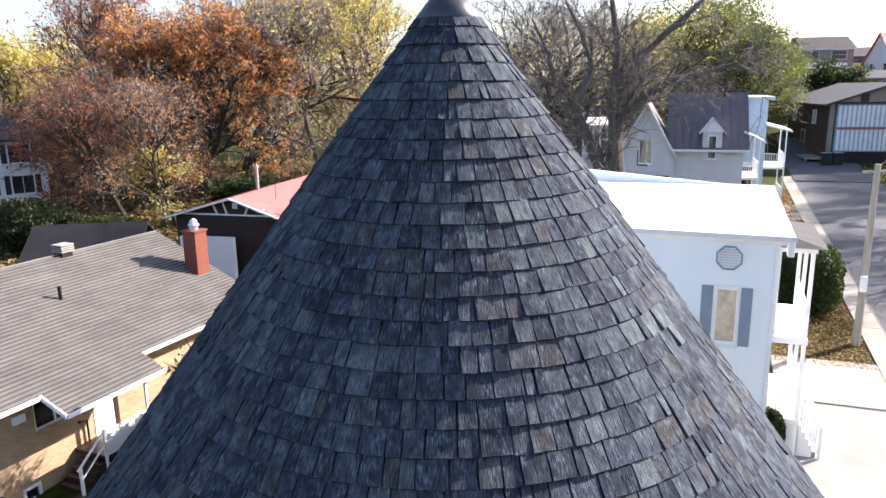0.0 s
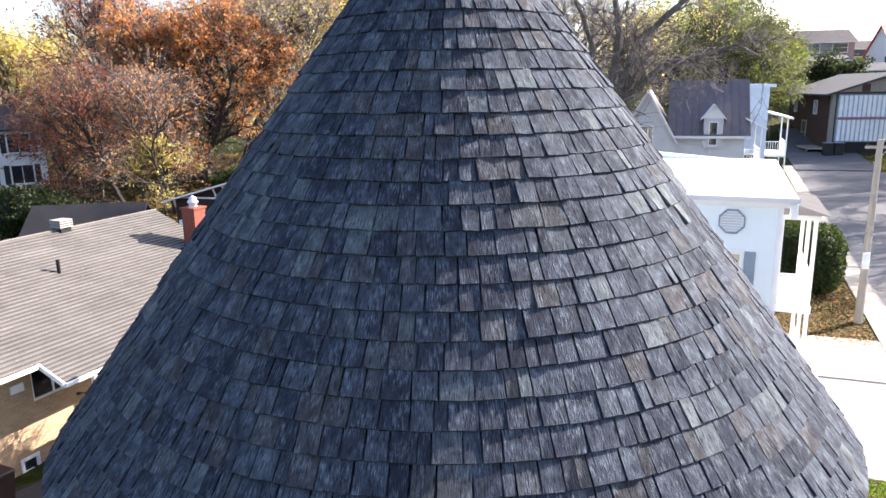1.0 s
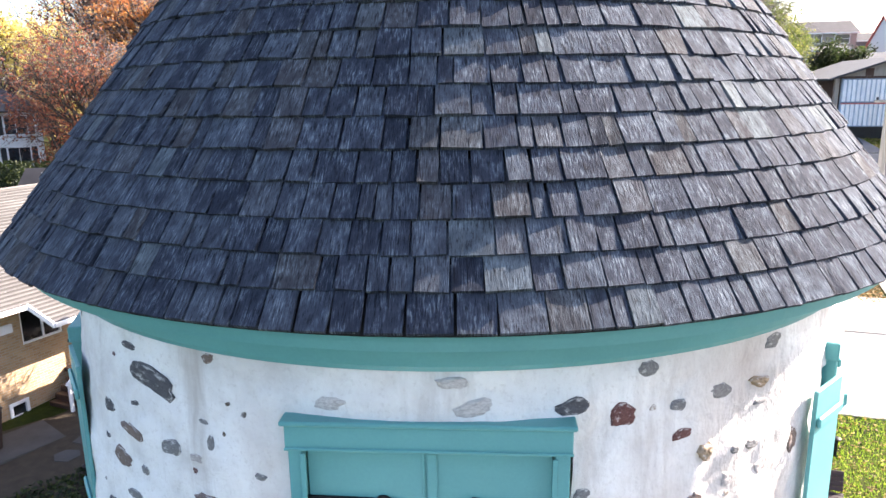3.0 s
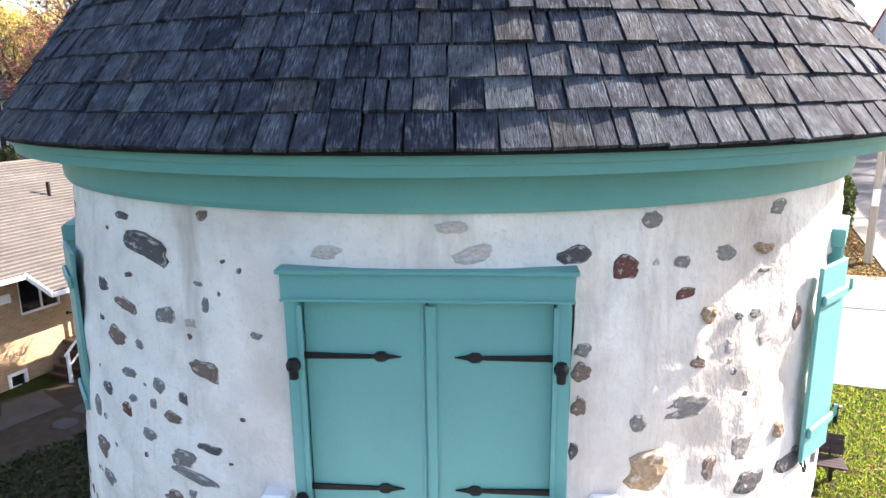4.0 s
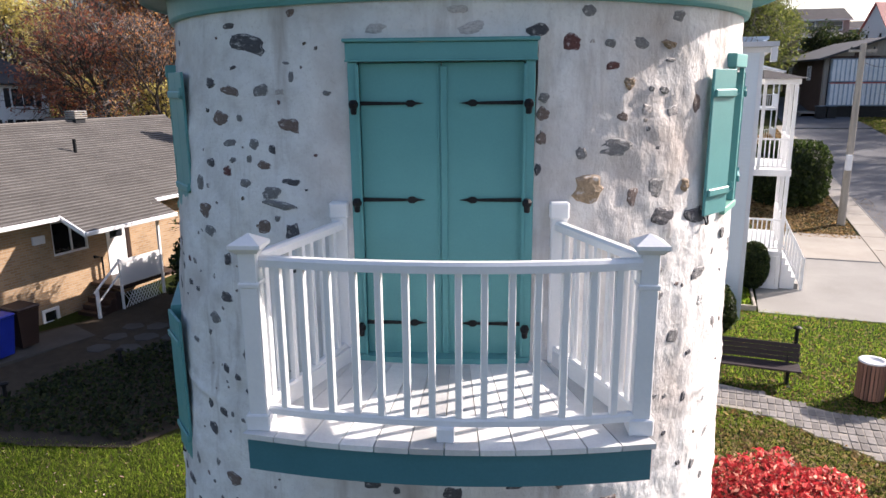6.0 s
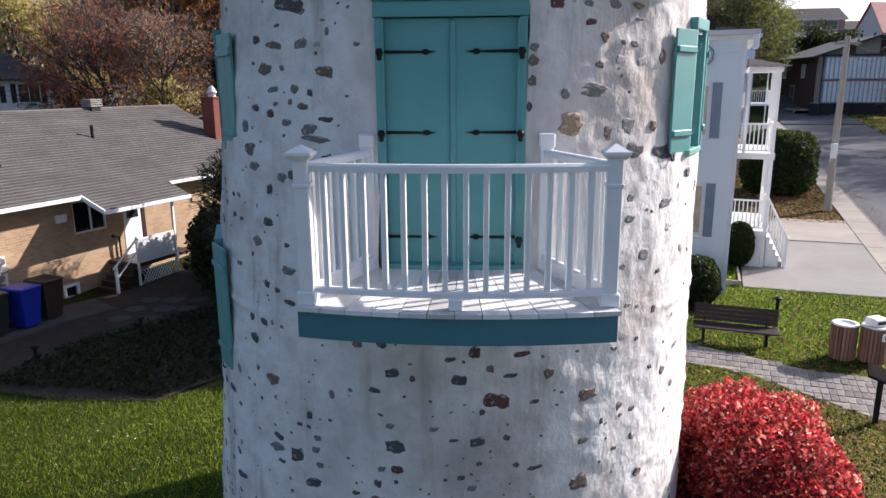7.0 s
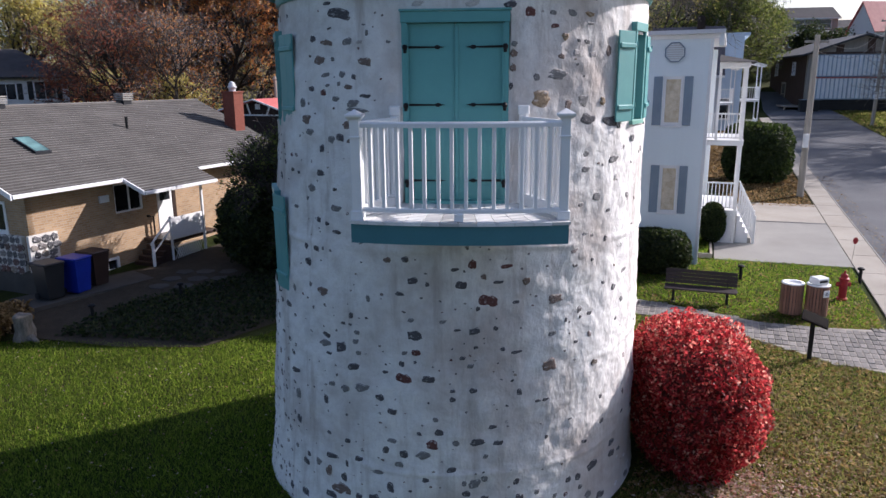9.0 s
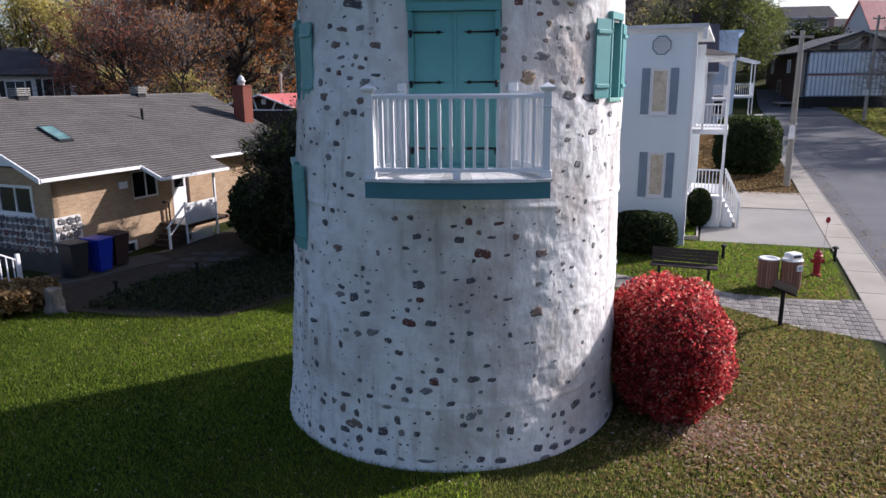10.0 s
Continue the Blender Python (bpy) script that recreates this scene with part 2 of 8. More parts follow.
MEMBRANE = surface("white_roof_membrane", (0.74, 0.75, 0.76), (0.84, 0.845, 0.85), 1.0, 30, 0.6, 0.1, 0.004)
GREY_SIDING = surface("grey_siding", (0.55, 0.555, 0.585), (0.65, 0.655, 0.685), 1.0, 24, 0.65, 0.1, 0.003)
STANDING_SEAM = surface("violet_grey_metal_roof", (0.105, 0.092, 0.105), (0.135, 0.12, 0.135), 2, 20, 0.5, 0.1, 0.003)
RED_METAL = surface("red_metal_roof", (0.46, 0.11, 0.10), (0.58, 0.17, 0.155), 1.4, 20, 0.5, 0.1, 0.003)
DARK_WOOD = surface("dark_stained_wood", (0.022, 0.014, 0.012), (0.05, 0.033, 0.028), 3, 30, 0.75, 0.3, 0.005, stretch=(6, 6, 0.6))
BENCH_WOOD = surface("bench_slats", (0.024, 0.016, 0.018), (0.042, 0.030, 0.033), 3, 40, 0.65, 0.2, 0.003, stretch=(0.6, 6, 6))
BIN_WOOD = surface("cedar_bin_slat", (0.21, 0.105, 0.075), (0.32, 0.18, 0.13), 4, 40, 0.6, 0.25, 0.004, vary="object", stretch=(6, 6, 0.6))
POLE_WOOD = surface("grey_pole_wood", (0.26, 0.235, 0.20), (0.38, 0.35, 0.31), 2, 30, 0.85, 0.4, 0.006, stretch=(5, 5, 0.3))
BARK = surface("bark", (0.026, 0.021, 0.019), (0.078, 0.066, 0.058), 4, 30, 0.9, 0.8, 0.03, stretch=(2, 2, 0.5))
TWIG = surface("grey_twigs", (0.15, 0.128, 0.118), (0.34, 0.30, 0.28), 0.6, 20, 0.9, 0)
DARK_GLASS = glass_pane("dark_window_glass", (0.03, 0.035, 0.045))
CURTAIN = surface("curtained_window", (0.30, 0.25, 0.16), (0.62, 0.57, 0.46), 5, 30, 0.25, 0, spec=0.6)
BLUE_PLASTIC = surface("blue_plastic", (0.008, 0.022, 0.24), (0.012, 0.035, 0.34), 3, 30, 0.4, 0.05)
DARK_PLASTIC = surface("dark_plastic", (0.012, 0.014, 0.018), (0.024, 0.027, 0.032), 3, 30, 0.4, 0.05)
BROWN_PLASTIC = surface("brown_plastic", (0.03, 0.018, 0.016), (0.045, 0.028, 0.024), 3, 30, 0.45, 0.05)
RED_PAINT = surface("red_paint", (0.30, 0.02, 0.025), (0.42, 0.035, 0.04), 4, 40, 0.45, 0.1, 0.003)
# walk, steps and foundation: the shade beside the bungalow is put into this colour
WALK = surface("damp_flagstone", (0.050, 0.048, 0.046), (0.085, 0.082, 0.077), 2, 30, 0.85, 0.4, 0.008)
STUMP = surface("stump_wood", (0.09, 0.078, 0.068), (0.26, 0.235, 0.21), 5, 30, 0.9, 0.7, 0.02, stretch=(3, 3, 0.6))
ORANGE_LEAF = leafy("orange_leaves", [(0.0, (0.36, 0.13, 0.045)), (0.4, (0.60, 0.235, 0.07)), (0.75, (0.72, 0.35, 0.12)), (1.0, (0.66, 0.47, 0.19))])
RUST_LEAF = leafy("rust_leaves", [(0.0, (0.17, 0.055, 0.040)), (0.5, (0.31, 0.095, 0.060)), (1.0, (0.46, 0.20, 0.09))])
YELLOW_LEAF = leafy("yellow_leaves", [(0.0, (0.38, 0.33, 0.10)), (0.5, (0.60, 0.52, 0.15)), (1.0, (0.75, 0.65, 0.22))])
GREEN_LEAF = leafy("yellow_green_leaves", [(0.0, (0.05, 0.075, 0.02)), (0.55, (0.115, 0.150, 0.036)), (1.0, (0.24, 0.245, 0.065))])
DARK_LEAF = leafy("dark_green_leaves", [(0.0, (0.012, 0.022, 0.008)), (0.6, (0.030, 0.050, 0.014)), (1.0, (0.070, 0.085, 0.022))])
HEDGE_LEAF = leafy("hedge_leaves", [(0.0, (0.018, 0.034, 0.008)), (0.6, (0.038, 0.066, 0.015)), (1.0, (0.078, 0.105, 0.026))])
BUSH_LEAF = leafy("crimson_leaves", [(0.0, (0.08, 0.035, 0.02)), (0.14, (0.20, 0.020, 0.026)), (0.50, (0.50, 0.042, 0.050)), (0.75, (0.78, 0.12, 0.12)), (0.90, (0.80, 0.26, 0.20)), (1.0, (0.86, 0.58, 0.46))], 0.45, 2.6, 0.55, 0.72)
DRY_LEAF = leafy("dry_fallen_leaves", [(0.0, (0.10, 0.056, 0.020)), (0.5, (0.26, 0.160, 0.062)), (1.0, (0.46, 0.325, 0.155))])
PINK_LEAF = leafy("pale_fallen_leaves", [(0.0, (0.46, 0.14, 0.12)), (0.5, (0.68, 0.42, 0.37)), (1.0, (0.84, 0.72, 0.66))])
FRESH_BLADE = leafy("fresh_grass_blades", [(0.0, (0.08, 0.155, 0.012)), (0.6, (0.175, 0.285, 0.022)), (0.9, (0.27, 0.35, 0.045)), (1.0, (0.42, 0.37, 0.12))], through_light=0.85)
DRY_BLADE = leafy("dry_grass_blades", [(0.0, (0.085, 0.125, 0.018)), (0.5, (0.20, 0.235, 0.045)), (0.8, (0.30, 0.27, 0.085)), (1.0, (0.40, 0.34, 0.15))], through_light=0.8)
BLADE = leafy("grass_blades", [(0.0, (0.075, 0.140, 0.012)), (0.6, (0.205, 0.305, 0.030)), (1.0, (0.37, 0.42, 0.075))], through_light=0.92)


# ---- building blocks ----
def mesh_of(name, bm, material, smooth=False):
    me = bpy.data.meshes.new(name)
    bm.to_mesh(me)
    bm.free()
    for mat in (material if isinstance(material, (list, tuple)) else [material]):
        me.materials.append(mat)
    if smooth:
        me.polygons.foreach_set("use_smooth", [True] * len(me.polygons))
    return me


def part(name, bm, material, parent, label="", smooth=False, at=None):
    """One mesh object under a thing or under a part."""
    ob = new(name, mesh_of(name, bm, material, smooth))
    ob.parent = parent
    if at is not None:
        ob.matrix_basis = at
    return tagged(ob, label) if label else ob


def again(ob, at, parent=None):
    """Another object on the same mesh."""
    o = new(ob.name.split(".")[0], ob.data)
    o.parent = parent or ob.parent
    o.matrix_basis = at
    return o


def thing(name, label, category, at=None, group="", kind=""):
    ob = new(name)
    if at is not None:
        ob.matrix_basis = at
    return tagged(ob, label, category, group, kind)


def solid(name, bm, material, label="", category="", kind="", at=None, group="", smooth=False):
    ob = new(name, mesh_of(name, bm, material, smooth))
    if at is not None:
        ob.matrix_basis = at
    return tagged(ob, label, category, group, kind)


def box(lo, hi, bevel=0.0, bm=None, m=None):
    own = bmesh.new()
    bmesh.ops.create_cube(own, size=1)
    s = [b - a for a, b in zip(lo, hi)]
    c = [(a + b) / 2 for a, b in zip(lo, hi)]
    bmesh.ops.transform(own, verts=own.verts, matrix=Matrix.Translation(c) @ Matrix.Diagonal((*s, 1)))
    if bevel:
        bmesh.ops.bevel(own, geom=own.edges[:], offset=bevel, segments=1, affect="EDGES")
    if m is not None:
        bmesh.ops.transform(own, verts=own.verts, matrix=m)
    if bm is None:
        return own
    merge(bm, own)
    return bm


def merge(bm, other):
    made = {v: bm.verts.new(v.co) for v in other.verts}
    for f in other.faces:
        try:
            bm.faces.new([made[v] for v in f.verts])
        except ValueError:
            pass
    other.free()


def prism(outline, z0, z1, bm=None):
    """An upright prism over a closed outline."""
    bm = bm or bmesh.new()
    lo, hi = [bm.verts.new((x, y, z0)) for x, y in outline], [bm.verts.new((x, y, z1)) for x, y in outline]
    n = len(outline)
    bm.faces.new(lo[::-1]), bm.faces.new(hi)
    for i in range(n):
        bm.faces.new((lo[i], lo[(i + 1) % n], hi[(i + 1) % n], hi[i]))
    return bm


def lathe(profile, seg=32, bm=None, close=True, m=None):
    """A turned form from (radius, z) pairs."""
    bm = bm or bmesh.new()
    rings = []
    for r, z in profile:
        ring = []
        for i in range(seg):
            a = 2 * math.pi * i / seg
            co = Vector((r * math.cos(a), r * math.sin(a), z))
            ring.append(bm.verts.new(m @ co if m is not None else co))
        rings.append(ring)
    for lo, hi in zip(rings, rings[1:]):
        for i in range(seg):
            bm.faces.new((lo[i], lo[(i + 1) % seg], hi[(i + 1) % seg], hi[i]))
    if close:
        bm.faces.new(rings[0][::-1]), bm.faces.new(rings[-1])
    return bm


def tube(points, radii, sides=6, bm=None):
    """A tapered tube along points."""
    bm = bm or bmesh.new()
    rings = []
    for i, p in enumerate(points):
        a, b = Vector(points[max(i - 1, 0)]), Vector(points[min(i + 1, len(points) - 1)])
        w = (b - a).normalized() if (b - a).length > 1e-9 else Vector((0, 0, 1))
        u = w.orthogonal().normalized()
        v = w.cross(u)
        rings.append([bm.verts.new(Vector(p) + radii[i] * (math.cos(2 * math.pi * k / sides) * u + math.sin(2 * math.pi * k / sides) * v)) for k in range(sides)])
    for lo, hi in zip(rings, rings[1:]):
        for k in range(sides):
            bm.faces.new((lo[k], lo[(k + 1) % sides], hi[(k + 1) % sides], hi[k]))
    bm.faces.new(rings[0][::-1]), bm.faces.new(rings[-1])
    return bm


def quads(name, verts, material, per=4):
    """A mesh of separate quads (or triangles) from an array of corners."""
    verts = np.asarray(verts, dtype=np.float32).reshape(-1, 3)
    n = len(verts) // per
    me = bpy.data.meshes.new(name)
    me.vertices.add(len(verts)), me.loops.add(n * per), me.polygons.add(n)
    me.vertices.foreach_set("co", verts.ravel())
    me.loops.foreach_set("vertex_index", np.arange(n * per, dtype=np.int32))
    me.polygons.foreach_set("loop_start", np.arange(0, n * per, per, dtype=np.int32))
    me.polygons.foreach_set("loop_total", np.full(n, per, dtype=np.int32))
    me.materials.append(material)
    me.update()
    return me


def leaf_quads(centres, size, rng, droop=0.0, flat=0.0):
    """A leaf-shaped quad at every centre, turned at random."""
    n = len(centres)
    a = rng.normal(size=(n, 3))
    a[:, 2] = a[:, 2] * (1 - flat) - droop
    a /= np.linalg.norm(a, axis=1)[:, None]
    b = rng.normal(size=(n, 3))
    b[:, 2] *= 1 - flat
    b -= (b * a).sum(1)[:, None] * a
    b /= np.linalg.norm(b, axis=1)[:, None]
    s = size * rng.uniform(0.6, 1.4, n)[:, None]
    a, b = a * s, b * s * 0.55
    return np.stack([centres - a, centres + b, centres + a, centres - b], 1)


def level(x, y):
    """The lie of the land: it rises gently to the back and to the street."""
    x, y = np.clip(x, -30, 34), np.asarray(y, dtype=float)
    up = np.where(y > 0, 0.030 * np.minimum(y, 75), 0.008 * np.maximum(y, -10))
    return 0.022 * x * np.clip((np.hypot(x, y) - 2.5) / 3, 0, 1) + up - 0.01


STREET = radians(17.1)                                 # the street's bearing from +y towards +x
SD, SN = (math.sin(STREET), math.cos(STREET)), (math.cos(STREET), -math.sin(STREET))


def street(n, s):
    """A place n metres across (to the right) and s metres along the street."""
    return (n * SN[0] + s * SD[0], n * SN[1] + s * SD[1])


# ---- ground, street ----
def land(x, y):
    hill = 0.20 * np.clip(np.asarray(y, dtype=float) - 70, 0, 70) * np.clip((np.asarray(x, dtype=float) - 5) / 35, 0, 1)
    return level(x, y) + hill


def gz(x, y):
    return float(land(x, y))


def ground_sheet():
    near = np.arange(-30, 41, 1.0)
    xs = np.concatenate([[-900, -500, -250, -140, -90, -60, -45, -36], near, [46, 54, 64, 80, 100, 140, 250, 500, 900]])
    ys = np.concatenate([[-900, -400, -150, -80, -50, -38], near, [46, 54, 60, 66, 70, 76, 84, 92, 100, 115, 130, 150, 250, 500, 900]])
    bm = bmesh.new()
    grid = [[bm.verts.new((x, y, float(land(x, y)))) for x in xs] for y in ys]
    for j in range(len(ys) - 1):
        for i in range(len(xs) - 1):
            bm.faces.new((grid[j][i], grid[j][i + 1], grid[j + 1][i + 1], grid[j + 1][i]))
    return solid("ground", bm, LAWN, "autumn lawn with dry patches, rising towards the street", "lawn", "structure", smooth=True)


def strip(name, n0, n1, s0, s1, top, material, label, category, thick=0.25, step=2.0):
    """A slab that follows the land along the street."""
    bm = bmesh.new()
    count = max(1, int((s1 - s0) / step))
    rows = []
    for i in range(count + 1):
        s = s0 + (s1 - s0) * i / count
        row = []
        for n in (n0, n1):
            x, y = street(n, s)
            z = float(land(x, y)) + top
            row += [bm.verts.new((x, y, z)), bm.verts.new((x, y, z - thick))]
        rows.append(row)
    for a, b in zip(rows, rows[1:]):
        bm.faces.new((a[0], a[2], b[2], b[0])), bm.faces.new((a[1], b[1], b[3], a[3]))
        bm.faces.new((a[0], b[0], b[1], a[1])), bm.faces.new((a[2], a[3], b[3], b[2]))
    for r in (rows[0], rows[-1]):
        bm.faces.new((r[0], r[1], r[3], r[2]))
    bmesh.ops.recalc_face_normals(bm, faces=bm.faces[:])
    return solid(name, bm, material, label, category, "structure")


ground_sheet()
strip("road", 8.98, 15.6, -60, 63, 0.012, ASPHALT, "worn grey asphalt street with leaf litter along the kerb", "road")
strip("yard", 8.98, 15.6, 63.1, 86, 0.10, ASPHALT, "asphalt yard before a dark wooden building", "yard")
for k in range(43):
    strip("pavement", 8.08, 8.93, -20 + 2.0 * k, -18.03 + 2.0 * k, 0.040, CONCRETE_OLD, "pale concrete pavement slab beside the street", "pavement")
strip("kerb", 8.935, 8.975, -60, 66, 0.050, CONCRETE, "narrow concrete kerb along the street", "kerb")
strip("driveway", 4.15, 8.06, 12.55, 18.35, 0.03, CONCRETE, "light concrete driveway beside the pale blue house", "driveway")
strip("driveway", 4.6, 8.06, 18.43, 22.1, 0.028, CONCRETE_OLD, "older beige concrete driveway slab with leaf litter", "driveway")
strip("joint", 4.6, 8.06, 18.33, 18.47, 0.034, DARK_PLASTIC, "dark open joint between the driveway slabs", "joint")
strip("driveway", 1.5, 8.06, 46.5, 52.0, 0.03, CONCRETE, "concrete driveway beside a blue house", "driveway")


# ---- the tower ----
def tower_cx(z):
    return -0.13 + 0.03 * z


def tower_r(z):
    return 3.03 - 0.041 * z + 0.05 * math.exp(-z / 0.25)


def rad(a):
    return math.radians(a)


def on_wall(a, z, out=0.0):
    """A pose on the wall: x along it, y up, z outwards."""
    r = tower_r(z) + out
    ca, sa = math.cos(rad(a)), math.sin(rad(a))
    return Matrix(((-sa, 0, ca, tower_cx(z) + r * ca), (ca, 0, sa, r * sa), (0, 1, 0, z), (0, 0, 0, 1)))


def lumps(p):
    return 0.020 * noise.noise(p * 1.7) + 0.014 * noise.noise(p * 5.0) + 0.007 * noise.noise(p * 13.0)


def ledge(p, a):
    """Day joints of the lime coat, and the rougher, washed-out sunny flank."""
    d = 0.0
    for z0, high in ((3.98, 0.030), (0.98, 0.022), (2.35, 0.010)):
        off = (p.z - z0 - 0.06 * noise.noise(p * 0.9 + Vector((3, 1, 9)))) / 0.035
        if abs(off) < 3:
            d += high * math.exp(-off * off) * max(0.0, 0.55 + noise.noise(p * 1.4))
    rough = max(0.0, min(1.0, (math.degrees(a) + 78) / 16)) if a < 0 else 0.0
    rough *= 0.45 + 0.55 * max(0.0, min(1.0, (p.z - 4.2) / 1.0))
    if rough and p.z < 6.9:
        d += rough * (0.013 * noise.noise(p * 3.3) + 0.008 * noise.noise(p * 7.0) + 0.011 * (0.4 - abs(noise.noise(Vector((p.x * 9, p.y * 9, p.z * 5.5))))))
    return d


tower = thing("windmill_tower", "round whitewashed fieldstone windmill tower with a conical shake roof", "tower")
OPENINGS = ((-101.6, -75.7, 4.58, 6.81), (-34.5, -22.5, 5.5, 6.62), (-170.0, -153.0, 5.5, 6.62), (-170.0, -153.0, 3.1, 4.4))


def tower_wall():
    na, nz, top = 480, 260, 7.2
    bm = bmesh.new()
    rings = []
    for j in range(nz + 1):
        z = -0.3 + (top + 0.3) * j / nz
        ring = []
        for i in range(na):
            a = 2 * math.pi * i / na - math.pi
            base = Vector((tower_cx(z) + tower_r(z) * math.cos(a), tower_r(z) * math.sin(a), z))
            d = lumps(base) * (0.35 if z > 6.95 else 1.0) + ledge(base, a)
            ring.append(bm.verts.new(base + Vector((math.cos(a), math.sin(a), 0)) * d))
        rings.append(ring)
    inner = [[bm.verts.new((tower_cx(z) + 2.2 * math.cos(2 * math.pi * i / na - math.pi), 2.2 * math.sin(2 * math.pi * i / na - math.pi), z)) for i in range(0, na, 8)] for z in (-0.3, top)]
    for j in range(nz):
        zc = -0.3 + (top + 0.3) * (j + 0.5) / nz
        for i in range(na):
            ac = math.degrees(2 * math.pi * (i + 0.5) / na - math.pi)
            if any(a0 < ac < a1 and z0 < zc < z1 for a0, a1, z0, z1 in OPENINGS):
                continue
            bm.faces.new((rings[j][i], rings[j][(i + 1) % na], rings[j + 1][(i + 1) % na], rings[j + 1][i]))
    n8 = na // 8
    for i in range(n8):
        bm.faces.new((inner[0][i], inner[1][i], inner[1][(i + 1) % n8], inner[0][(i + 1) % n8]))
    return part("wall", bm, PLASTER, tower, "worn white lime plaster over fieldstone", smooth=True)


wall = tower_wall()

def stone_corners(rng, flat=0.8):
    """The rings of an uneven, worn stone face, one unit in half-width."""
    n = rng.randint(14, 17)
    turn = [2 * math.pi * (k + rng.uniform(-0.28, 0.28)) / n for k in range(n)]
    square, wobble = rng.uniform(1.7, 3.2), Vector((rng.uniform(0, 90), rng.uniform(0, 90), 0))
    reach = []
    for w in turn:
        d = Vector((math.cos(w), math.sin(w), 0))
        uneven = 0.86 + 0.34 * noise.noise(wobble + d * 1.1) + 0.24 * noise.noise(wobble * 2 + d * 3.2)
        reach.append(uneven * rng.uniform(0.95, 1.04) * (abs(d.x) ** square + abs(d.y) ** square) ** (-1 / square))
    rings = []
    for f, h in ((1.02, -1.0), (1.0, 0.10), (0.82, 0.70), (0.45, flat + 0.1)):
        rings.append([(f * q * math.cos(w), f * q * math.sin(w), h + (rng.uniform(-0.18, 0.18) if h > 0.5 else 0)) for w, q in zip(turn, reach)])
    return rings


def stone_shape(rings, bm, m=None):
    made = [[bm.verts.new(m @ Vector(c) if m is not None else c) for c in ring] for ring in rings]
    n = len(rings[0])
    for lo, hi in zip(made, made[1:]):
        for k in range(n):
            bm.faces.new((lo[k], lo[(k + 1) % n], hi[(k + 1) % n], hi[k]))
    bm.faces.new(made[-1])
    return bm


def stone_mesh(rng, material):
    return mesh_of("stone", stone_shape(stone_corners(rng), bmesh.new()), material)


def clear_of_openings(a, z):
    if -104 < a < -73.5 and 4.15 < z < 6.93 or 4.05 < z < 4.75 and -112 < a < -64:
        return False
    if -47 < a < -12 and 5.35 < z < 6.85:
        return False
    return not (a < -136 and (5.35 < z < 6.9 or 2.95 < z < 4.7))


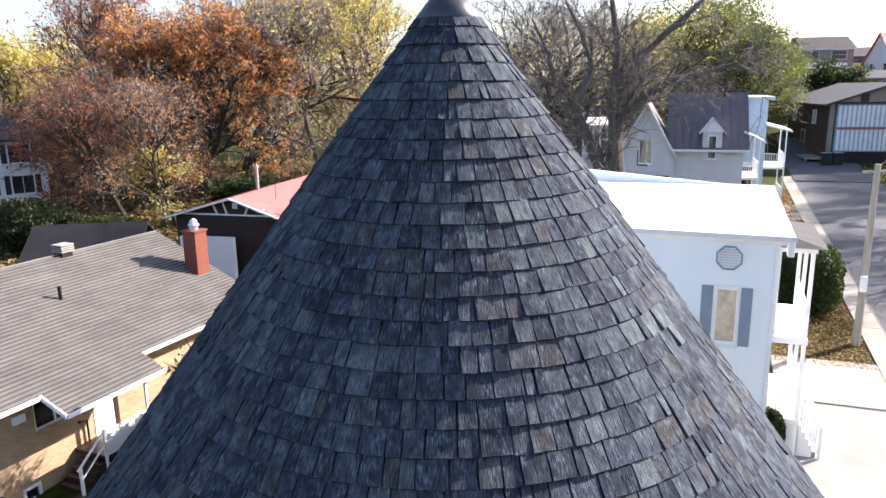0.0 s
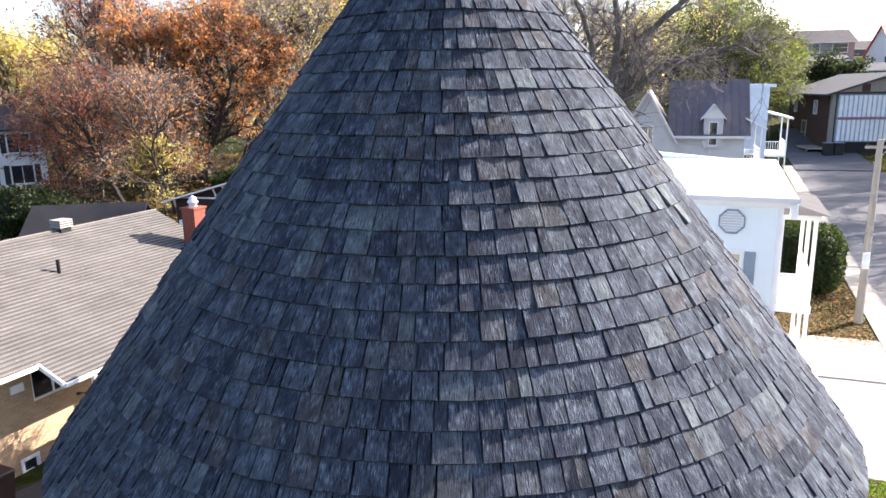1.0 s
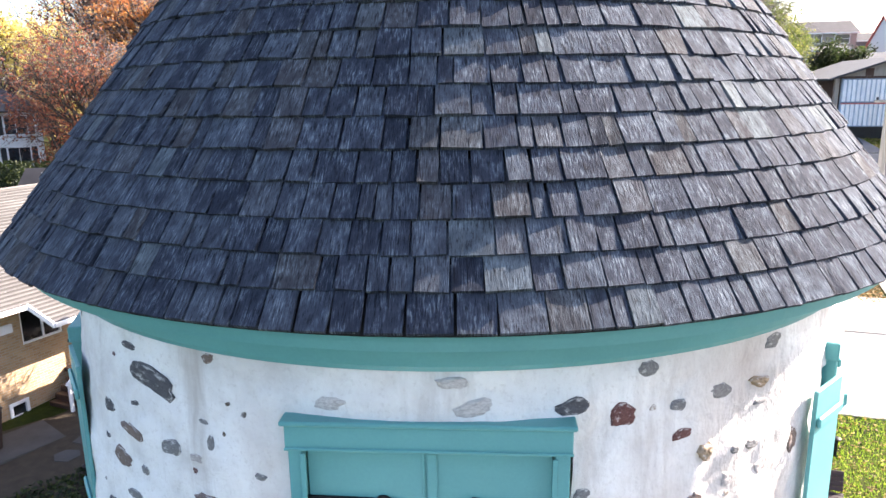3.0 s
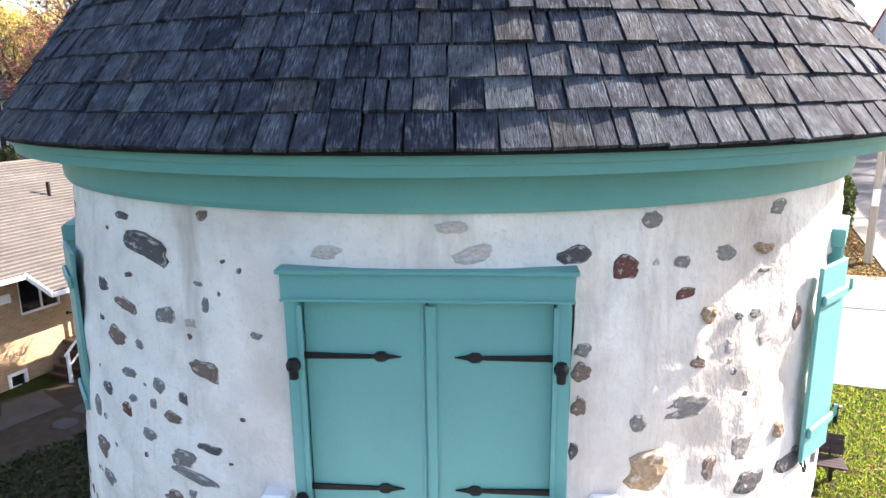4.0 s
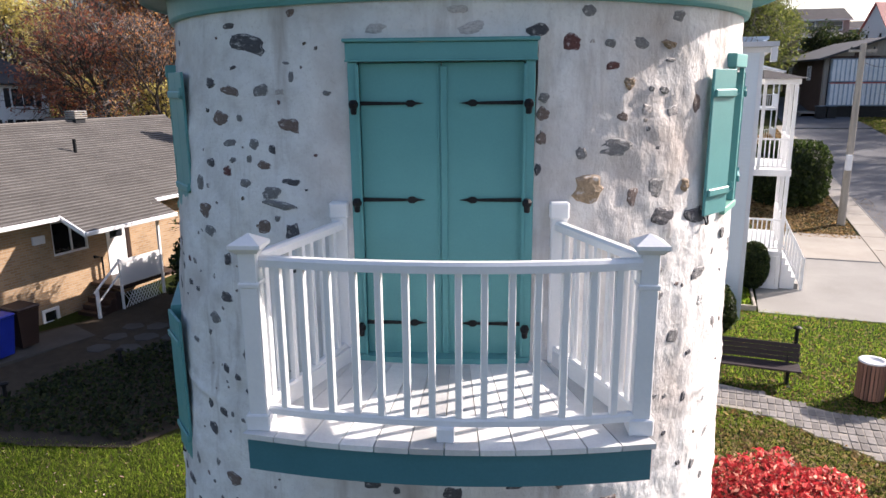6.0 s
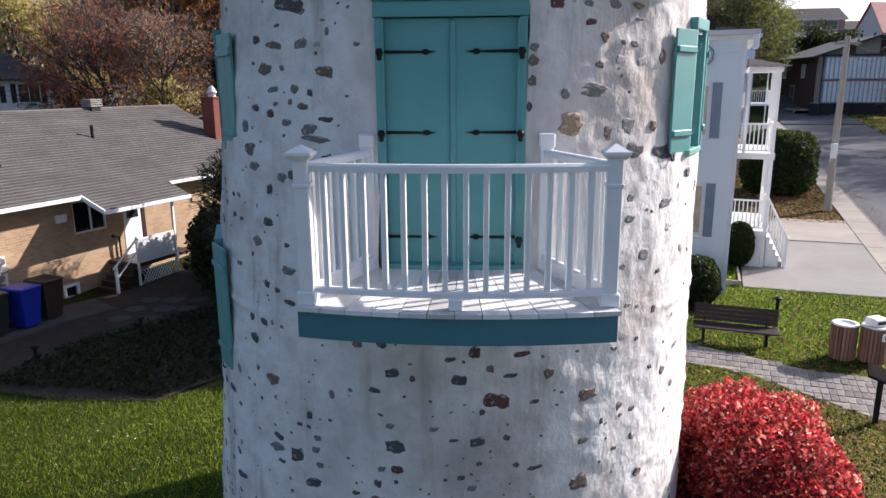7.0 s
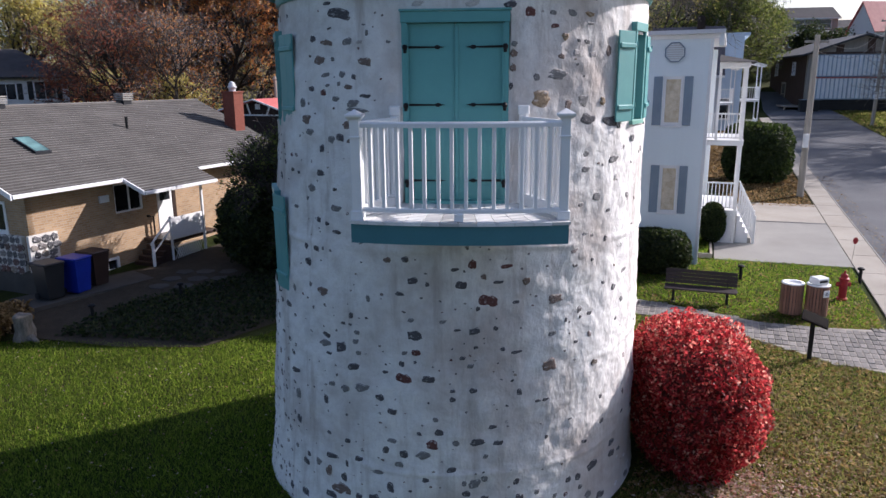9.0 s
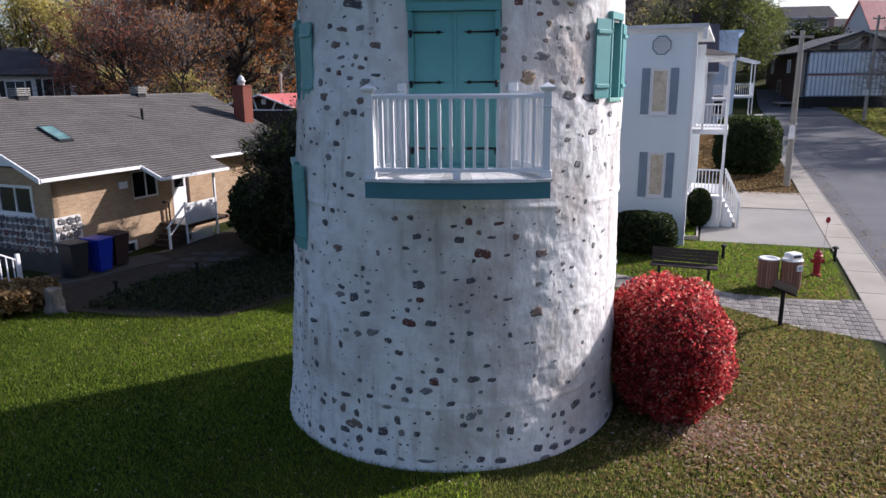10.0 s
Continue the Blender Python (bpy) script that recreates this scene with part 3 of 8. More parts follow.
def lay_stones():
    """The stones that show through the plaster: bearing, height, width and height of each, tone by tone; then the small ones between."""
    rng = random.Random(11)
    shapes = [stone_mesh(rng, FIELDSTONE) for _ in range(26)]
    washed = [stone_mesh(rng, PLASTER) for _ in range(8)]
    tones = {key: [stone_mesh(rng, m) for _ in range(7)] for key, m in STONE_TONES.items()}
    laid, rest = [], bmesh.new()

    def seat(a, z, w, h, roll, thick):
        proud = lumps(on_wall(a, z).translation) + ledge(on_wall(a, z).translation, rad(a))
        return on_wall(a, z, proud - 0.001) @ pose(0, 0, 0, 0, 0, roll) @ Matrix.Diagonal((w / 2, h / 2, thick, 1))

    def lay(mesh, a, z, w, h, roll, thick):
        ob = new("stone", mesh)
        ob.parent = wall
        ob.matrix_basis = seat(a, z, w, h, roll, thick)
        laid.append((a, z, w))

    def show(tone, *places):
        for a, z, w, h in places:
            proud = rng.uniform(0.022, 0.034) if tone == "tan" and a > -90 else rng.uniform(0.007, 0.013)
            lay(rng.choice(tones[tone]), a, z, w * 1.10, h * 1.10, rng.uniform(-10, 10), proud)

    # upper wall, shady side
    show("dark", (-125.5, 6.98, 0.19, 0.06), (-121.1, 6.84, 0.37, 0.14), (-124.2, 6.68, 0.09, 0.03), (-131.0, 6.57, 0.13, 0.09), (-116.0, 6.09, 0.07, 0.07), (-131.5, 5.95, 0.13, 0.07), (-112.3, 5.86, 0.17, 0.06), (-111.6, 5.50, 0.14, 0.14), (-120.0, 5.35, 0.13, 0.10), (-126.6, 5.20, 0.10, 0.11), (-127.2, 4.88, 0.16, 0.10), (-141.0, 4.87, 0.12, 0.06), (-137.2, 4.85, 0.09, 0.05), (-121.4, 4.69, 0.08, 0.05))
    show("grey", (-113.3, 6.70, 0.07, 0.03), (-112.2, 6.60, 0.05, 0.11), (-118.2, 6.51, 0.16, 0.09), (-106.1, 6.49, 0.07, 0.04), (-123.1, 6.31, 0.07, 0.07), (-119.6, 6.12, 0.11, 0.09), (-125.6, 6.12, 0.19, 0.07), (-120.7, 6.01, 0.06, 0.06), (-124.7, 5.99, 0.09, 0.05), (-121.7, 5.82, 0.13, 0.08), (-115.9, 5.77, 0.17, 0.10), (-135.7, 5.76, 0.15, 0.18), (-114.5, 5.69, 0.33, 0.06), (-114.9, 5.58, 0.06, 0.05), (-131.5, 5.40, 0.17, 0.09), (-123.3, 5.32, 0.14, 0.10), (-130.7, 4.67, 0.16, 0.12))
    show("grey", (-121.0, 4.44, 0.20, 0.10))
    show("brown", (-112.2, 7.04, 0.08, 0.05), (-125.0, 6.51, 0.23, 0.08), (-128.1, 6.30, 0.23, 0.12), (-112.7, 6.27, 0.21, 0.10), (-117.6, 5.97, 0.14, 0.07), (-133.4, 5.56, 0.21, 0.12), (-118.0, 5.51, 0.19, 0.11), (-116.0, 5.32, 0.17, 0.09))
    show("red", (-126.3, 5.90, 0.14, 0.08))
    show("washed", (-98.6, 6.91, 0.16, 0.07), (-87.1, 7.02, 0.15, 0.05), (-84.9, 6.90, 0.21, 0.08))
    show("pale", (-114.4, 6.50, 0.09, 0.05))
    # upper wall, sunny side
    show("dark", (-76.1, 6.89, 0.16, 0.08), (-75.2, 5.97, 0.05, 0.09), (-52.4, 5.55, 0.25, 0.16), (-43.2, 5.51, 0.36, 0.14))
    show("grey", (-68.4, 7.02, 0.11, 0.10), (-51.5, 7.01, 0.14, 0.08), (-59.1, 6.82, 0.22, 0.11), (-64.5, 6.81, 0.09, 0.06), (-52.5, 6.70, 0.12, 0.03), (-56.7, 6.50, 0.06, 0.05), (-53.9, 6.49, 0.12, 0.07), (-74.7, 6.45, 0.08, 0.07), (-63.2, 6.10, 0.28, 0.14), (-68.8, 6.07, 0.09, 0.11), (-54.7, 5.78, 0.18, 0.16), (-52.6, 5.12, 0.10, 0.09), (-41.3, 5.02, 0.22, 0.10), (-52.8, 4.93, 0.13, 0.08), (-48.1, 4.56, 0.15, 0.12), (-53.9, 4.48, 0.10, 0.06))
    show("brown", (-45.8, 6.39, 0.12, 0.16), (-74.7, 6.34, 0.10, 0.10), (-61.9, 6.31, 0.10, 0.07), (-74.8, 6.18, 0.08, 0.11), (-59.4, 5.73, 0.11, 0.14))
    show("red", (-70.8, 6.81, 0.15, 0.13), (-63.9, 6.66, 0.13, 0.06))
    show("pale", (-57.4, 6.36, 0.11, 0.07), (-51.5, 6.34, 0.14, 0.08))
    show("tan", (-52.8, 6.81, 0.15, 0.06), (-60.9, 6.54, 0.10, 0.09), (-67.5, 5.81, 0.28, 0.22), (-47.4, 5.77, 0.11, 0.11))
    # below the balcony, shady side
    show("dark", (-127.5, 4.26, 0.09, 0.09), (-124.1, 4.23, 0.09, 0.06), (-120.5, 4.14, 0.16, 0.06), (-132.9, 3.87, 0.11, 0.10), (-100.5, 3.87, 0.10, 0.08), (-128.2, 3.87, 0.12, 0.08), (-131.9, 3.66, 0.15, 0.11), (-98.3, 3.60, 0.16, 0.10), (-94.6, 3.56, 0.06, 0.07), (-101.7, 3.42, 0.13, 0.06), (-115.4, 3.06, 0.09, 0.11), (-118.0, 2.93, 0.08, 0.05), (-142.9, 2.93, 0.20, 0.10), (-115.6, 2.93, 0.06, 0.04), (-97.4, 2.88, 0.23, 0.18), (-124.0, 2.70, 0.15, 0.09), (-118.1, 2.58, 0.23, 0.20), (-97.2, 2.53, 0.05, 0.05))
    show("dark", (-100.7, 2.49, 0.08, 0.10), (-122.7, 2.46, 0.11, 0.05), (-105.0, 2.36, 0.09, 0.05), (-114.4, 2.36, 0.22, 0.12), (-93.5, 2.31, 0.18, 0.11), (-106.4, 2.00, 0.13, 0.09), (-137.7, 2.00, 0.28, 0.09))
    show("grey", (-138.4, 4.38, 0.14, 0.06), (-125.5, 3.89, 0.05, 0.06), (-131.0, 3.34, 0.07, 0.08), (-110.3, 3.32, 0.07, 0.13), (-139.6, 3.21, 0.10, 0.14), (-90.5, 3.08, 0.10, 0.05), (-98.6, 3.08, 0.09, 0.06), (-113.4, 2.84, 0.10, 0.08), (-113.9, 2.71, 0.11, 0.08), (-100.1, 2.64, 0.08, 0.06), (-124.5, 2.58, 0.24, 0.11), (-112.9, 2.56, 0.10, 0.08), (-111.6, 2.08, 0.23, 0.13), (-121.4, 2.04, 0.12, 0.07), (-117.0, 2.02, 0.15, 0.13))
    show("brown", (-105.1, 3.85, 0.11, 0.08), (-125.4, 3.31, 0.21, 0.13))
    show("red", (-96.9, 2.66, 0.12, 0.09), (-99.9, 2.30, 0.21, 0.14))
    # below the balcony, sunny side
    show("dark", (-42.9, 4.35, 0.09, 0.05), (-44.2, 3.98, 0.07, 0.10), (-87.8, 3.76, 0.11, 0.05), (-49.0, 3.73, 0.06, 0.05), (-76.8, 3.58, 0.15, 0.05), (-86.0, 3.56, 0.15, 0.12), (-44.1, 3.37, 0.07, 0.05), (-72.1, 3.31, 0.11, 0.06), (-81.8, 3.25, 0.06, 0.07), (-49.1, 2.99, 0.11, 0.07), (-77.1, 2.98, 0.07, 0.07), (-57.5, 2.98, 0.05, 0.08), (-86.9, 2.97, 0.11, 0.04), (-82.4, 2.96, 0.16, 0.10), (-75.2, 2.70, 0.07, 0.06), (-53.7, 2.64, 0.08, 0.05), (-71.4, 2.64, 0.17, 0.05), (-85.3, 2.60, 0.09, 0.07))
    show("dark", (-82.3, 2.16, 0.11, 0.08), (-87.5, 2.16, 0.08, 0.05), (-70.4, 2.09, 0.07, 0.10), (-87.4, 2.04, 0.09, 0.08), (-65.1, 1.93, 0.09, 0.05), (-62.8, 1.93, 0.11, 0.05))
    show("grey", (-52.2, 4.09, 0.09, 0.05), (-32.3, 3.42, 0.20, 0.06), (-38.8, 3.25, 0.11, 0.10), (-33.2, 3.01, 0.11, 0.10), (-61.3, 2.82, 0.13, 0.08), (-83.2, 2.49, 0.10, 0.07))
    show("brown", (-80.7, 3.66, 0.09, 0.08), (-69.5, 3.58, 0.11, 0.10), (-60.9, 3.29, 0.20, 0.11), (-62.2, 2.40, 0.24, 0.17))
    show("red", (-83.6, 3.82, 0.12, 0.13), (-74.6, 3.78, 0.16, 0.06), (-79.1, 3.34, 0.24, 0.17))
    # foot, shady side
    show("dark", (-103.0, 1.82, 0.14, 0.10), (-123.7, 1.77, 0.09, 0.15), (-90.7, 1.58, 0.14, 0.11), (-95.7, 1.55, 0.07, 0.06), (-122.2, 1.31, 0.09, 0.06), (-134.9, 1.30, 0.12, 0.14), (-115.8, 1.28, 0.12, 0.09), (-104.5, 1.27, 0.11, 0.14), (-99.6, 1.24, 0.12, 0.12), (-112.2, 1.04, 0.13, 0.11), (-121.3, 0.98, 0.25, 0.09), (-116.0, 0.93, 0.05, 0.11), (-93.8, 0.90, 0.10, 0.09), (-130.0, 0.85, 0.09, 0.10), (-102.9, 0.73, 0.10, 0.18), (-116.8, 0.72, 0.11, 0.13), (-131.0, 0.71, 0.16, 0.12), (-97.0, 0.55, 0.12, 0.12))
    show("dark", (-107.2, 0.53, 0.19, 0.17), (-111.9, 0.49, 0.10, 0.13), (-121.1, 0.39, 0.23, 0.12), (-115.2, 0.30, 0.14, 0.17), (-131.2, 0.21, 0.17, 0.17), (-137.7, 0.17, 0.12, 0.15), (-107.8, 0.17, 0.23, 0.14), (-125.7, 0.11, 0.18, 0.14))
    show("grey", (-91.7, 1.76, 0.08, 0.09), (-135.9, 1.67, 0.14, 0.18), (-102.6, 1.41, 0.17, 0.07), (-94.6, 1.25, 0.21, 0.13), (-100.6, 1.09, 0.14, 0.09), (-106.7, 0.94, 0.27, 0.11), (-136.0, 0.86, 0.10, 0.10), (-125.8, 0.80, 0.14, 0.13), (-101.6, 0.54, 0.11, 0.13), (-140.5, 0.43, 0.12, 0.10), (-91.1, 0.33, 0.08, 0.08), (-114.3, 0.15, 0.12, 0.11), (-101.4, 0.13, 0.12, 0.07), (-94.4, 0.12, 0.33, 0.07), (-120.7, 0.11, 0.13, 0.11))
    show("brown", (-122.1, 0.75, 0.12, 0.17), (-117.3, 0.52, 0.38, 0.21))
    show("red", (-92.4, 1.40, 0.18, 0.13))
    # foot, sunny side
    show("dark", (-42.9, 1.70, 0.10, 0.09), (-77.1, 1.64, 0.12, 0.07), (-81.0, 1.44, 0.21, 0.12), (-75.5, 1.41, 0.14, 0.08), (-62.1, 1.38, 0.06, 0.07), (-41.7, 1.31, 0.12, 0.10), (-87.3, 1.06, 0.15, 0.11), (-35.4, 0.84, 0.19, 0.10), (-70.4, 0.83, 0.10, 0.13), (-83.4, 0.71, 0.12, 0.10), (-45.2, 0.69, 0.28, 0.17), (-35.2, 0.66, 0.19, 0.12), (-54.4, 0.64, 0.11, 0.10), (-78.6, 0.63, 0.11, 0.09), (-51.0, 0.62, 0.11, 0.13), (-69.4, 0.56, 0.12, 0.17), (-56.7, 0.34, 0.09, 0.08), (-60.2, 0.17, 0.17, 0.15))
    show("dark", (-78.3, 0.15, 0.15, 0.14), (-41.5, 0.14, 0.20, 0.15), (-72.4, 0.10, 0.19, 0.11), (-54.7, 0.10, 0.21, 0.16), (-48.9, 0.09, 0.17, 0.13))
    show("grey", (-86.4, 1.44, 0.10, 0.12), (-78.7, 1.23, 0.07, 0.07), (-78.8, 0.93, 0.10, 0.15), (-84.0, 0.86, 0.08, 0.11), (-81.4, 0.85, 0.16, 0.15), (-64.5, 0.60, 0.09, 0.09), (-73.3, 0.50, 0.07, 0.11), (-59.0, 0.47, 0.08, 0.08), (-46.9, 0.27, 0.15, 0.15), (-24.5, 0.07, 0.23, 0.11), (-82.7, 0.04, 0.10, 0.10), (-58.0, -0.00, 0.20, 0.11))
    tries = 0
    while len(laid) < 640 and tries < 60000:
        tries += 1
        a = rng.uniform(-168, -14)
        z = 6.98 * rng.random() + 0.03
        # many near the foot and along the shady flank, few in the middle of the front
        front = -137 < a < -56
        want = 0.16 + 0.5 * max(0.0, 1 - z / 1.0) if front else 0.45 + 1.2 * max(0.0, 1 - z / 1.0)
        if 4.7 < z and -111 < a < -73:
            want *= 0.3
        if a > -56:
            want *= 0.6
        if a > -72 and rng.random() < 0.35:
            continue
        if rng.random() > want or not clear_of_openings(a, z):
            continue
        big = rng.random()
        w = 0.028 + 0.040 * big ** 1.5 if front else 0.05 + 0.13 * big ** 1.8
        if any(abs((a - b) * 0.05) < 0.60 * (w + v) and abs(z - y) < 0.46 * (w + v) for b, y, v in laid):
            continue
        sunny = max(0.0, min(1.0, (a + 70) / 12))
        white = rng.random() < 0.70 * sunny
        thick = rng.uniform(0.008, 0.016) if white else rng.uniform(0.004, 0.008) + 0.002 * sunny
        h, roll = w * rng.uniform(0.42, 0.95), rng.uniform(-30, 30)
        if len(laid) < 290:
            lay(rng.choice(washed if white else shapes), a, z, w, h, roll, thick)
        elif not white:
            stone_shape(stone_corners(rng), rest, seat(a, z, w, h, roll, thick))
            laid.append((a, z, w))
    tagged(part("stone_field", rest, FIELDSTONES, wall), "fieldstones showing through the plaster", kind="stuff")


lay_stones()


def turned_band(name, rings, material, label):
    """A band round the tower's head: (centre x, z, radius) rings."""
    bm, seg, made = bmesh.new(), 128, []
    for cx, z, r in rings:
        made.append([bm.verts.new((cx + r * math.cos(2 * math.pi * i / seg), r * math.sin(2 * math.pi * i / seg), z)) for i in range(seg)])
    for a, b in zip(made, made[1:]):
        for i in range(seg):
            bm.faces.new((a[i], a[(i + 1) % seg], b[(i + 1) % seg], b[i]))
    ob = part(name, bm, material, tower, label)
    return ob


turned_band("frieze", [(.083, 7.08, 2.70), (.083, 7.085, 2.775), (.084, 7.11, 2.785), (.084, 7.30, 2.80)], TEAL, "painted teal frieze board under the eaves")
turned_band("soffit", [(.084, 7.285, 2.70), (.085, 7.285, 3.02)], TEAL, "teal painted soffit")
turned_band("fascia", [(.085, 7.275, 2.985), (.085, 7.27, 3.02), (.085, 7.315, 3.03), (.085, 7.32, 3.045), (.085, 7.40, 3.055), (.085, 7.41, 2.95)], TEAL, "teal painted fascia with a moulded edge")


# the roof
ROOF_Z0, ROOF_Z1, ROOF_K = 7.372, 11.30, 0.742


def roof_r(z):
    return 3.125 - ROOF_K * (z - ROOF_Z0)


def roof_c(z):
    f = (z - ROOF_Z0) / (ROOF_Z1 - ROOF_Z0)
    return Vector((0.085 + 0.035 * f, -0.12 * f, 0))


def on_roof(a, z, lift=0.0):
    """A pose on the roof: x along the course, y up the slope, z out of it."""
    ca, sa = math.cos(a), math.sin(a)
    r = roof_r(z)
    p = roof_c(z) + Vector((r * ca, r * sa, z))
    up = Vector((-ROOF_K * ca, -ROOF_K * sa, 1)).normalized()
    along = Vector((-sa, ca, 0))
    out = along.cross(up)
    p += out * lift
    m = Matrix((along, up, out)).transposed().to_4x4()
    m.translation = p
    return m


def roof_boards():
    bm, seg, made = bmesh.new(), 96, []
    for z in (7.36, 8.5, 10, 11.32):
        c = roof_c(z)
        made.append([bm.verts.new((c.x + (roof_r(z) - 0.03) * math.cos(2 * math.pi * i / seg), c.y + (roof_r(z) - 0.03) * math.sin(2 * math.pi * i / seg), z)) for i in range(seg)])
    for a, b in zip(made, made[1:]):
        for i in range(seg):
            bm.faces.new((a[i], a[(i + 1) % seg], b[(i + 1) % seg], b[i]))
    bm.faces.new(made[0][::-1])
    return part("roof", bm, surface("roof_boards", (0.012, 0.012, 0.014), (0.03, 0.03, 0.034), 5, 40, 0.9), tower, "steep conical roof of weathered cedar shakes")


roof = roof_boards()


def shake_corners(w, rng):
    """The corners of one tapered shake; x across, y up the slope, z out."""
    skew, b0, b1 = rng.uniform(-0.006, 0.006), rng.uniform(-0.003, 0.003), rng.uniform(-0.003, 0.003)
    h, out = w / 2, 0.026 + rng.uniform(-0.003, 0.003)
    curl = rng.uniform(-0.007, 0.007)
    low = [(-h, b0, out - 0.017 + curl), (h, b1, out - 0.017 - curl), (h, b1 + 0.003, out - curl), (-h, b0 + 0.003, out + curl)]
    mid = [(-h + skew, 0.165, 0.002), (h + skew, 0.165, 0.002), (h + skew, 0.165, 0.015), (-h + skew, 0.165, 0.015)]
    top = [(-h + skew, 0.29, -0.012), (h + skew, 0.29, -0.012), (h + skew, 0.29, -0.004), (-h + skew, 0.29, -0.004)]
    return low + mid + top


SHAKE_FACES = [(0, 3, 2, 1), (3, 7, 6, 2), (7, 11, 10, 6), (0, 4, 7, 3), (1, 2, 6, 5), (4, 8, 11, 7), (5, 6, 10, 9)]


def shake_uv(me, offset):
    uv = me.uv_layers.new(name="UVMap")
    co = [v.co for v in me.vertices]
    for loop in me.loops:
        p = co[loop.vertex_index]
        uv.data[loop.index].uv = (p.x + offset[0], p.y + p.z + offset[1])


def lay_shakes():
    rng = random.Random(5)
    shapes = []
    for k in range(36):
        me = bpy.data.meshes.new("shake")
        me.from_pydata(shake_corners(1.0, rng), [], SHAKE_FACES)
        me.materials.append(SHAKE)
        for v in me.vertices:
            v.co.x *= 0.125
        shake_uv(me, (rng.uniform(0, 20), rng.uniform(0, 20)))
        for v in me.vertices:
            v.co.x /= 0.125
        shapes.append(me)
    verts, faces, uvs = [], [], []
    rise = 0.1275
    rows = int((ROOF_Z1 - ROOF_Z0) / rise)
    for i in range(rows + 1):
        z = ROOF_Z0 + rise * i + rng.uniform(-0.006, 0.006)
        r = roof_r(z)
        wide = 0.128 if r > 1.2 else 0.108
        a = rng.uniform(0, 1)
        end = a + 2 * math.pi
        while a < end - 0.3 * wide / r:
            w = min(wide * rng.choice((0.55, 0.72, 0.85, 0.95, 1.0, 1.1, 1.25, 1.45)), (end - a) * r)
            gap = rng.choice((0.008, 0.010, 0.012, 0.016))
            mid = (a + w / 2 / r + math.pi) % (2 * math.pi) - math.pi
            m = on_roof(mid, z + rng.choice((0, 0, 0, 0, 0, 0, 0.003, -0.003)), rng.uniform(-0.004, 0.006)) @ pose(0, 0, 0, 0, 0, rng.uniform(-1.3, 1.3))
            body = max(w - gap, 0.03)
            if abs(math.degrees(mid) + 90) < 28 and i < 13:
                ob = new("shake", rng.choice(shapes))
                ob.parent = roof
                ob.matrix_basis = m @ Matrix.Diagonal((body, 1, 1, 1))
            else:
                n, off = len(verts), (rng.uniform(0, 60), rng.uniform(0, 60))
                corners = shake_corners(body, rng)
                verts += [m @ Vector(c) for c in corners]
                uvs += [(c[0] + off[0], c[1] + c[2] + off[1]) for c in corners]
                faces += [tuple(n + q for q in f) for f in SHAKE_FACES]
            a += w / r
    me = bpy.data.meshes.new("shake_field")
    me.from_pydata(verts, [], faces)
    me.materials.append(SHAKES)
    layer = me.uv_layers.new(name="UVMap")
    order = np.empty(len(me.loops), dtype=np.int32)
    me.loops.foreach_get("vertex_index", order)
    layer.data.foreach_set("uv", np.array(uvs, dtype=np.float32)[order].ravel())
    ob = new("shake_field", me)
    ob.parent = roof
    tagged(ob, "weathered grey cedar shakes in courses", kind="stuff")


lay_shakes()
apex = roof_c(ROOF_Z1)
part("cap", lathe([(0.242, 11.265), (0.252, 11.29), (0.165, 11.40), (0.105, 11.47), (0.078, 11.49), (0.07, 11.55)], 40, m=Matrix.Translation((apex.x, apex.y, 0))), LEAD, tower, "dark sheet-metal cap", smooth=True)
part("finial", lathe([(0.080, 11.54), (0.105, 11.57), (0.115, 11.63), (0.09, 11.71), (0.03, 11.75), (0.025, 12.10), (0.0, 12.12)], 24, m=Matrix.Translation((apex.x, apex.y, 0)), close=False), LEAD, tower, "dark metal finial", smooth=True)


# the double door
DX, DY = 0.10, -2.70
door = new("double_door")
door.parent = tower
tagged(door, "closed teal plank double door with black strap hinges")
door_z0, door_z1 = 4.60, 6.665
for side in (-1, 1):
    x0, x1 = sorted((DX + side * 0.004, DX + side * 0.558))
    bm = box((x0, DY, door_z0), (x1, DY + 0.05, door_z1 + 0.024), 0.004)
    part("leaf", bm, TEAL, door)
part("astragal", box((DX - 0.008, DY - 0.016, door_z0), (DX + 0.040, DY - 0.001, door_z1), 0.005), TEAL, door)
part("bead", box((DX - 0.030, DY - 0.007, door_z0), (DX - 0.016, DY - 0.001, door_z1), 0.002), TEAL, door)
for x0, x1 in ((DX - 0.630, DX - 0.564), (DX + 0.564, DX + 0.630)):
    bm = box((x0, DY - 0.055, door_z0 - 0.02), (x1, DY + 0.12, door_z1 + 0.03), 0.005)
    inner = x1 if x0 < DX else x0
    box((inner - 0.012, DY - 0.063, door_z0), (inner + 0.012, DY - 0.056, door_z1 + 0.01), 0.003, bm)
    part("jamb", bm, TEAL, door)
head = part("head_casing", box((DX - 0.640, DY - 0.065, door_z1 + 0.032), (DX + 0.640, DY + 0.12, door_z1 + 0.155), 0.005), TEAL, door, "teal head casing with a small cornice")
part("cornice", box((DX - 0.655, DY - 0.090, door_z1 + 0.156), (DX + 0.655, DY + 0.10, door_z1 + 0.180), 0.006), TEAL, head)
part("bead", box((DX - 0.643, DY - 0.073, door_z1 + 0.030), (DX + 0.643, DY - 0.066, door_z1 + 0.045), 0.003), TEAL, head)
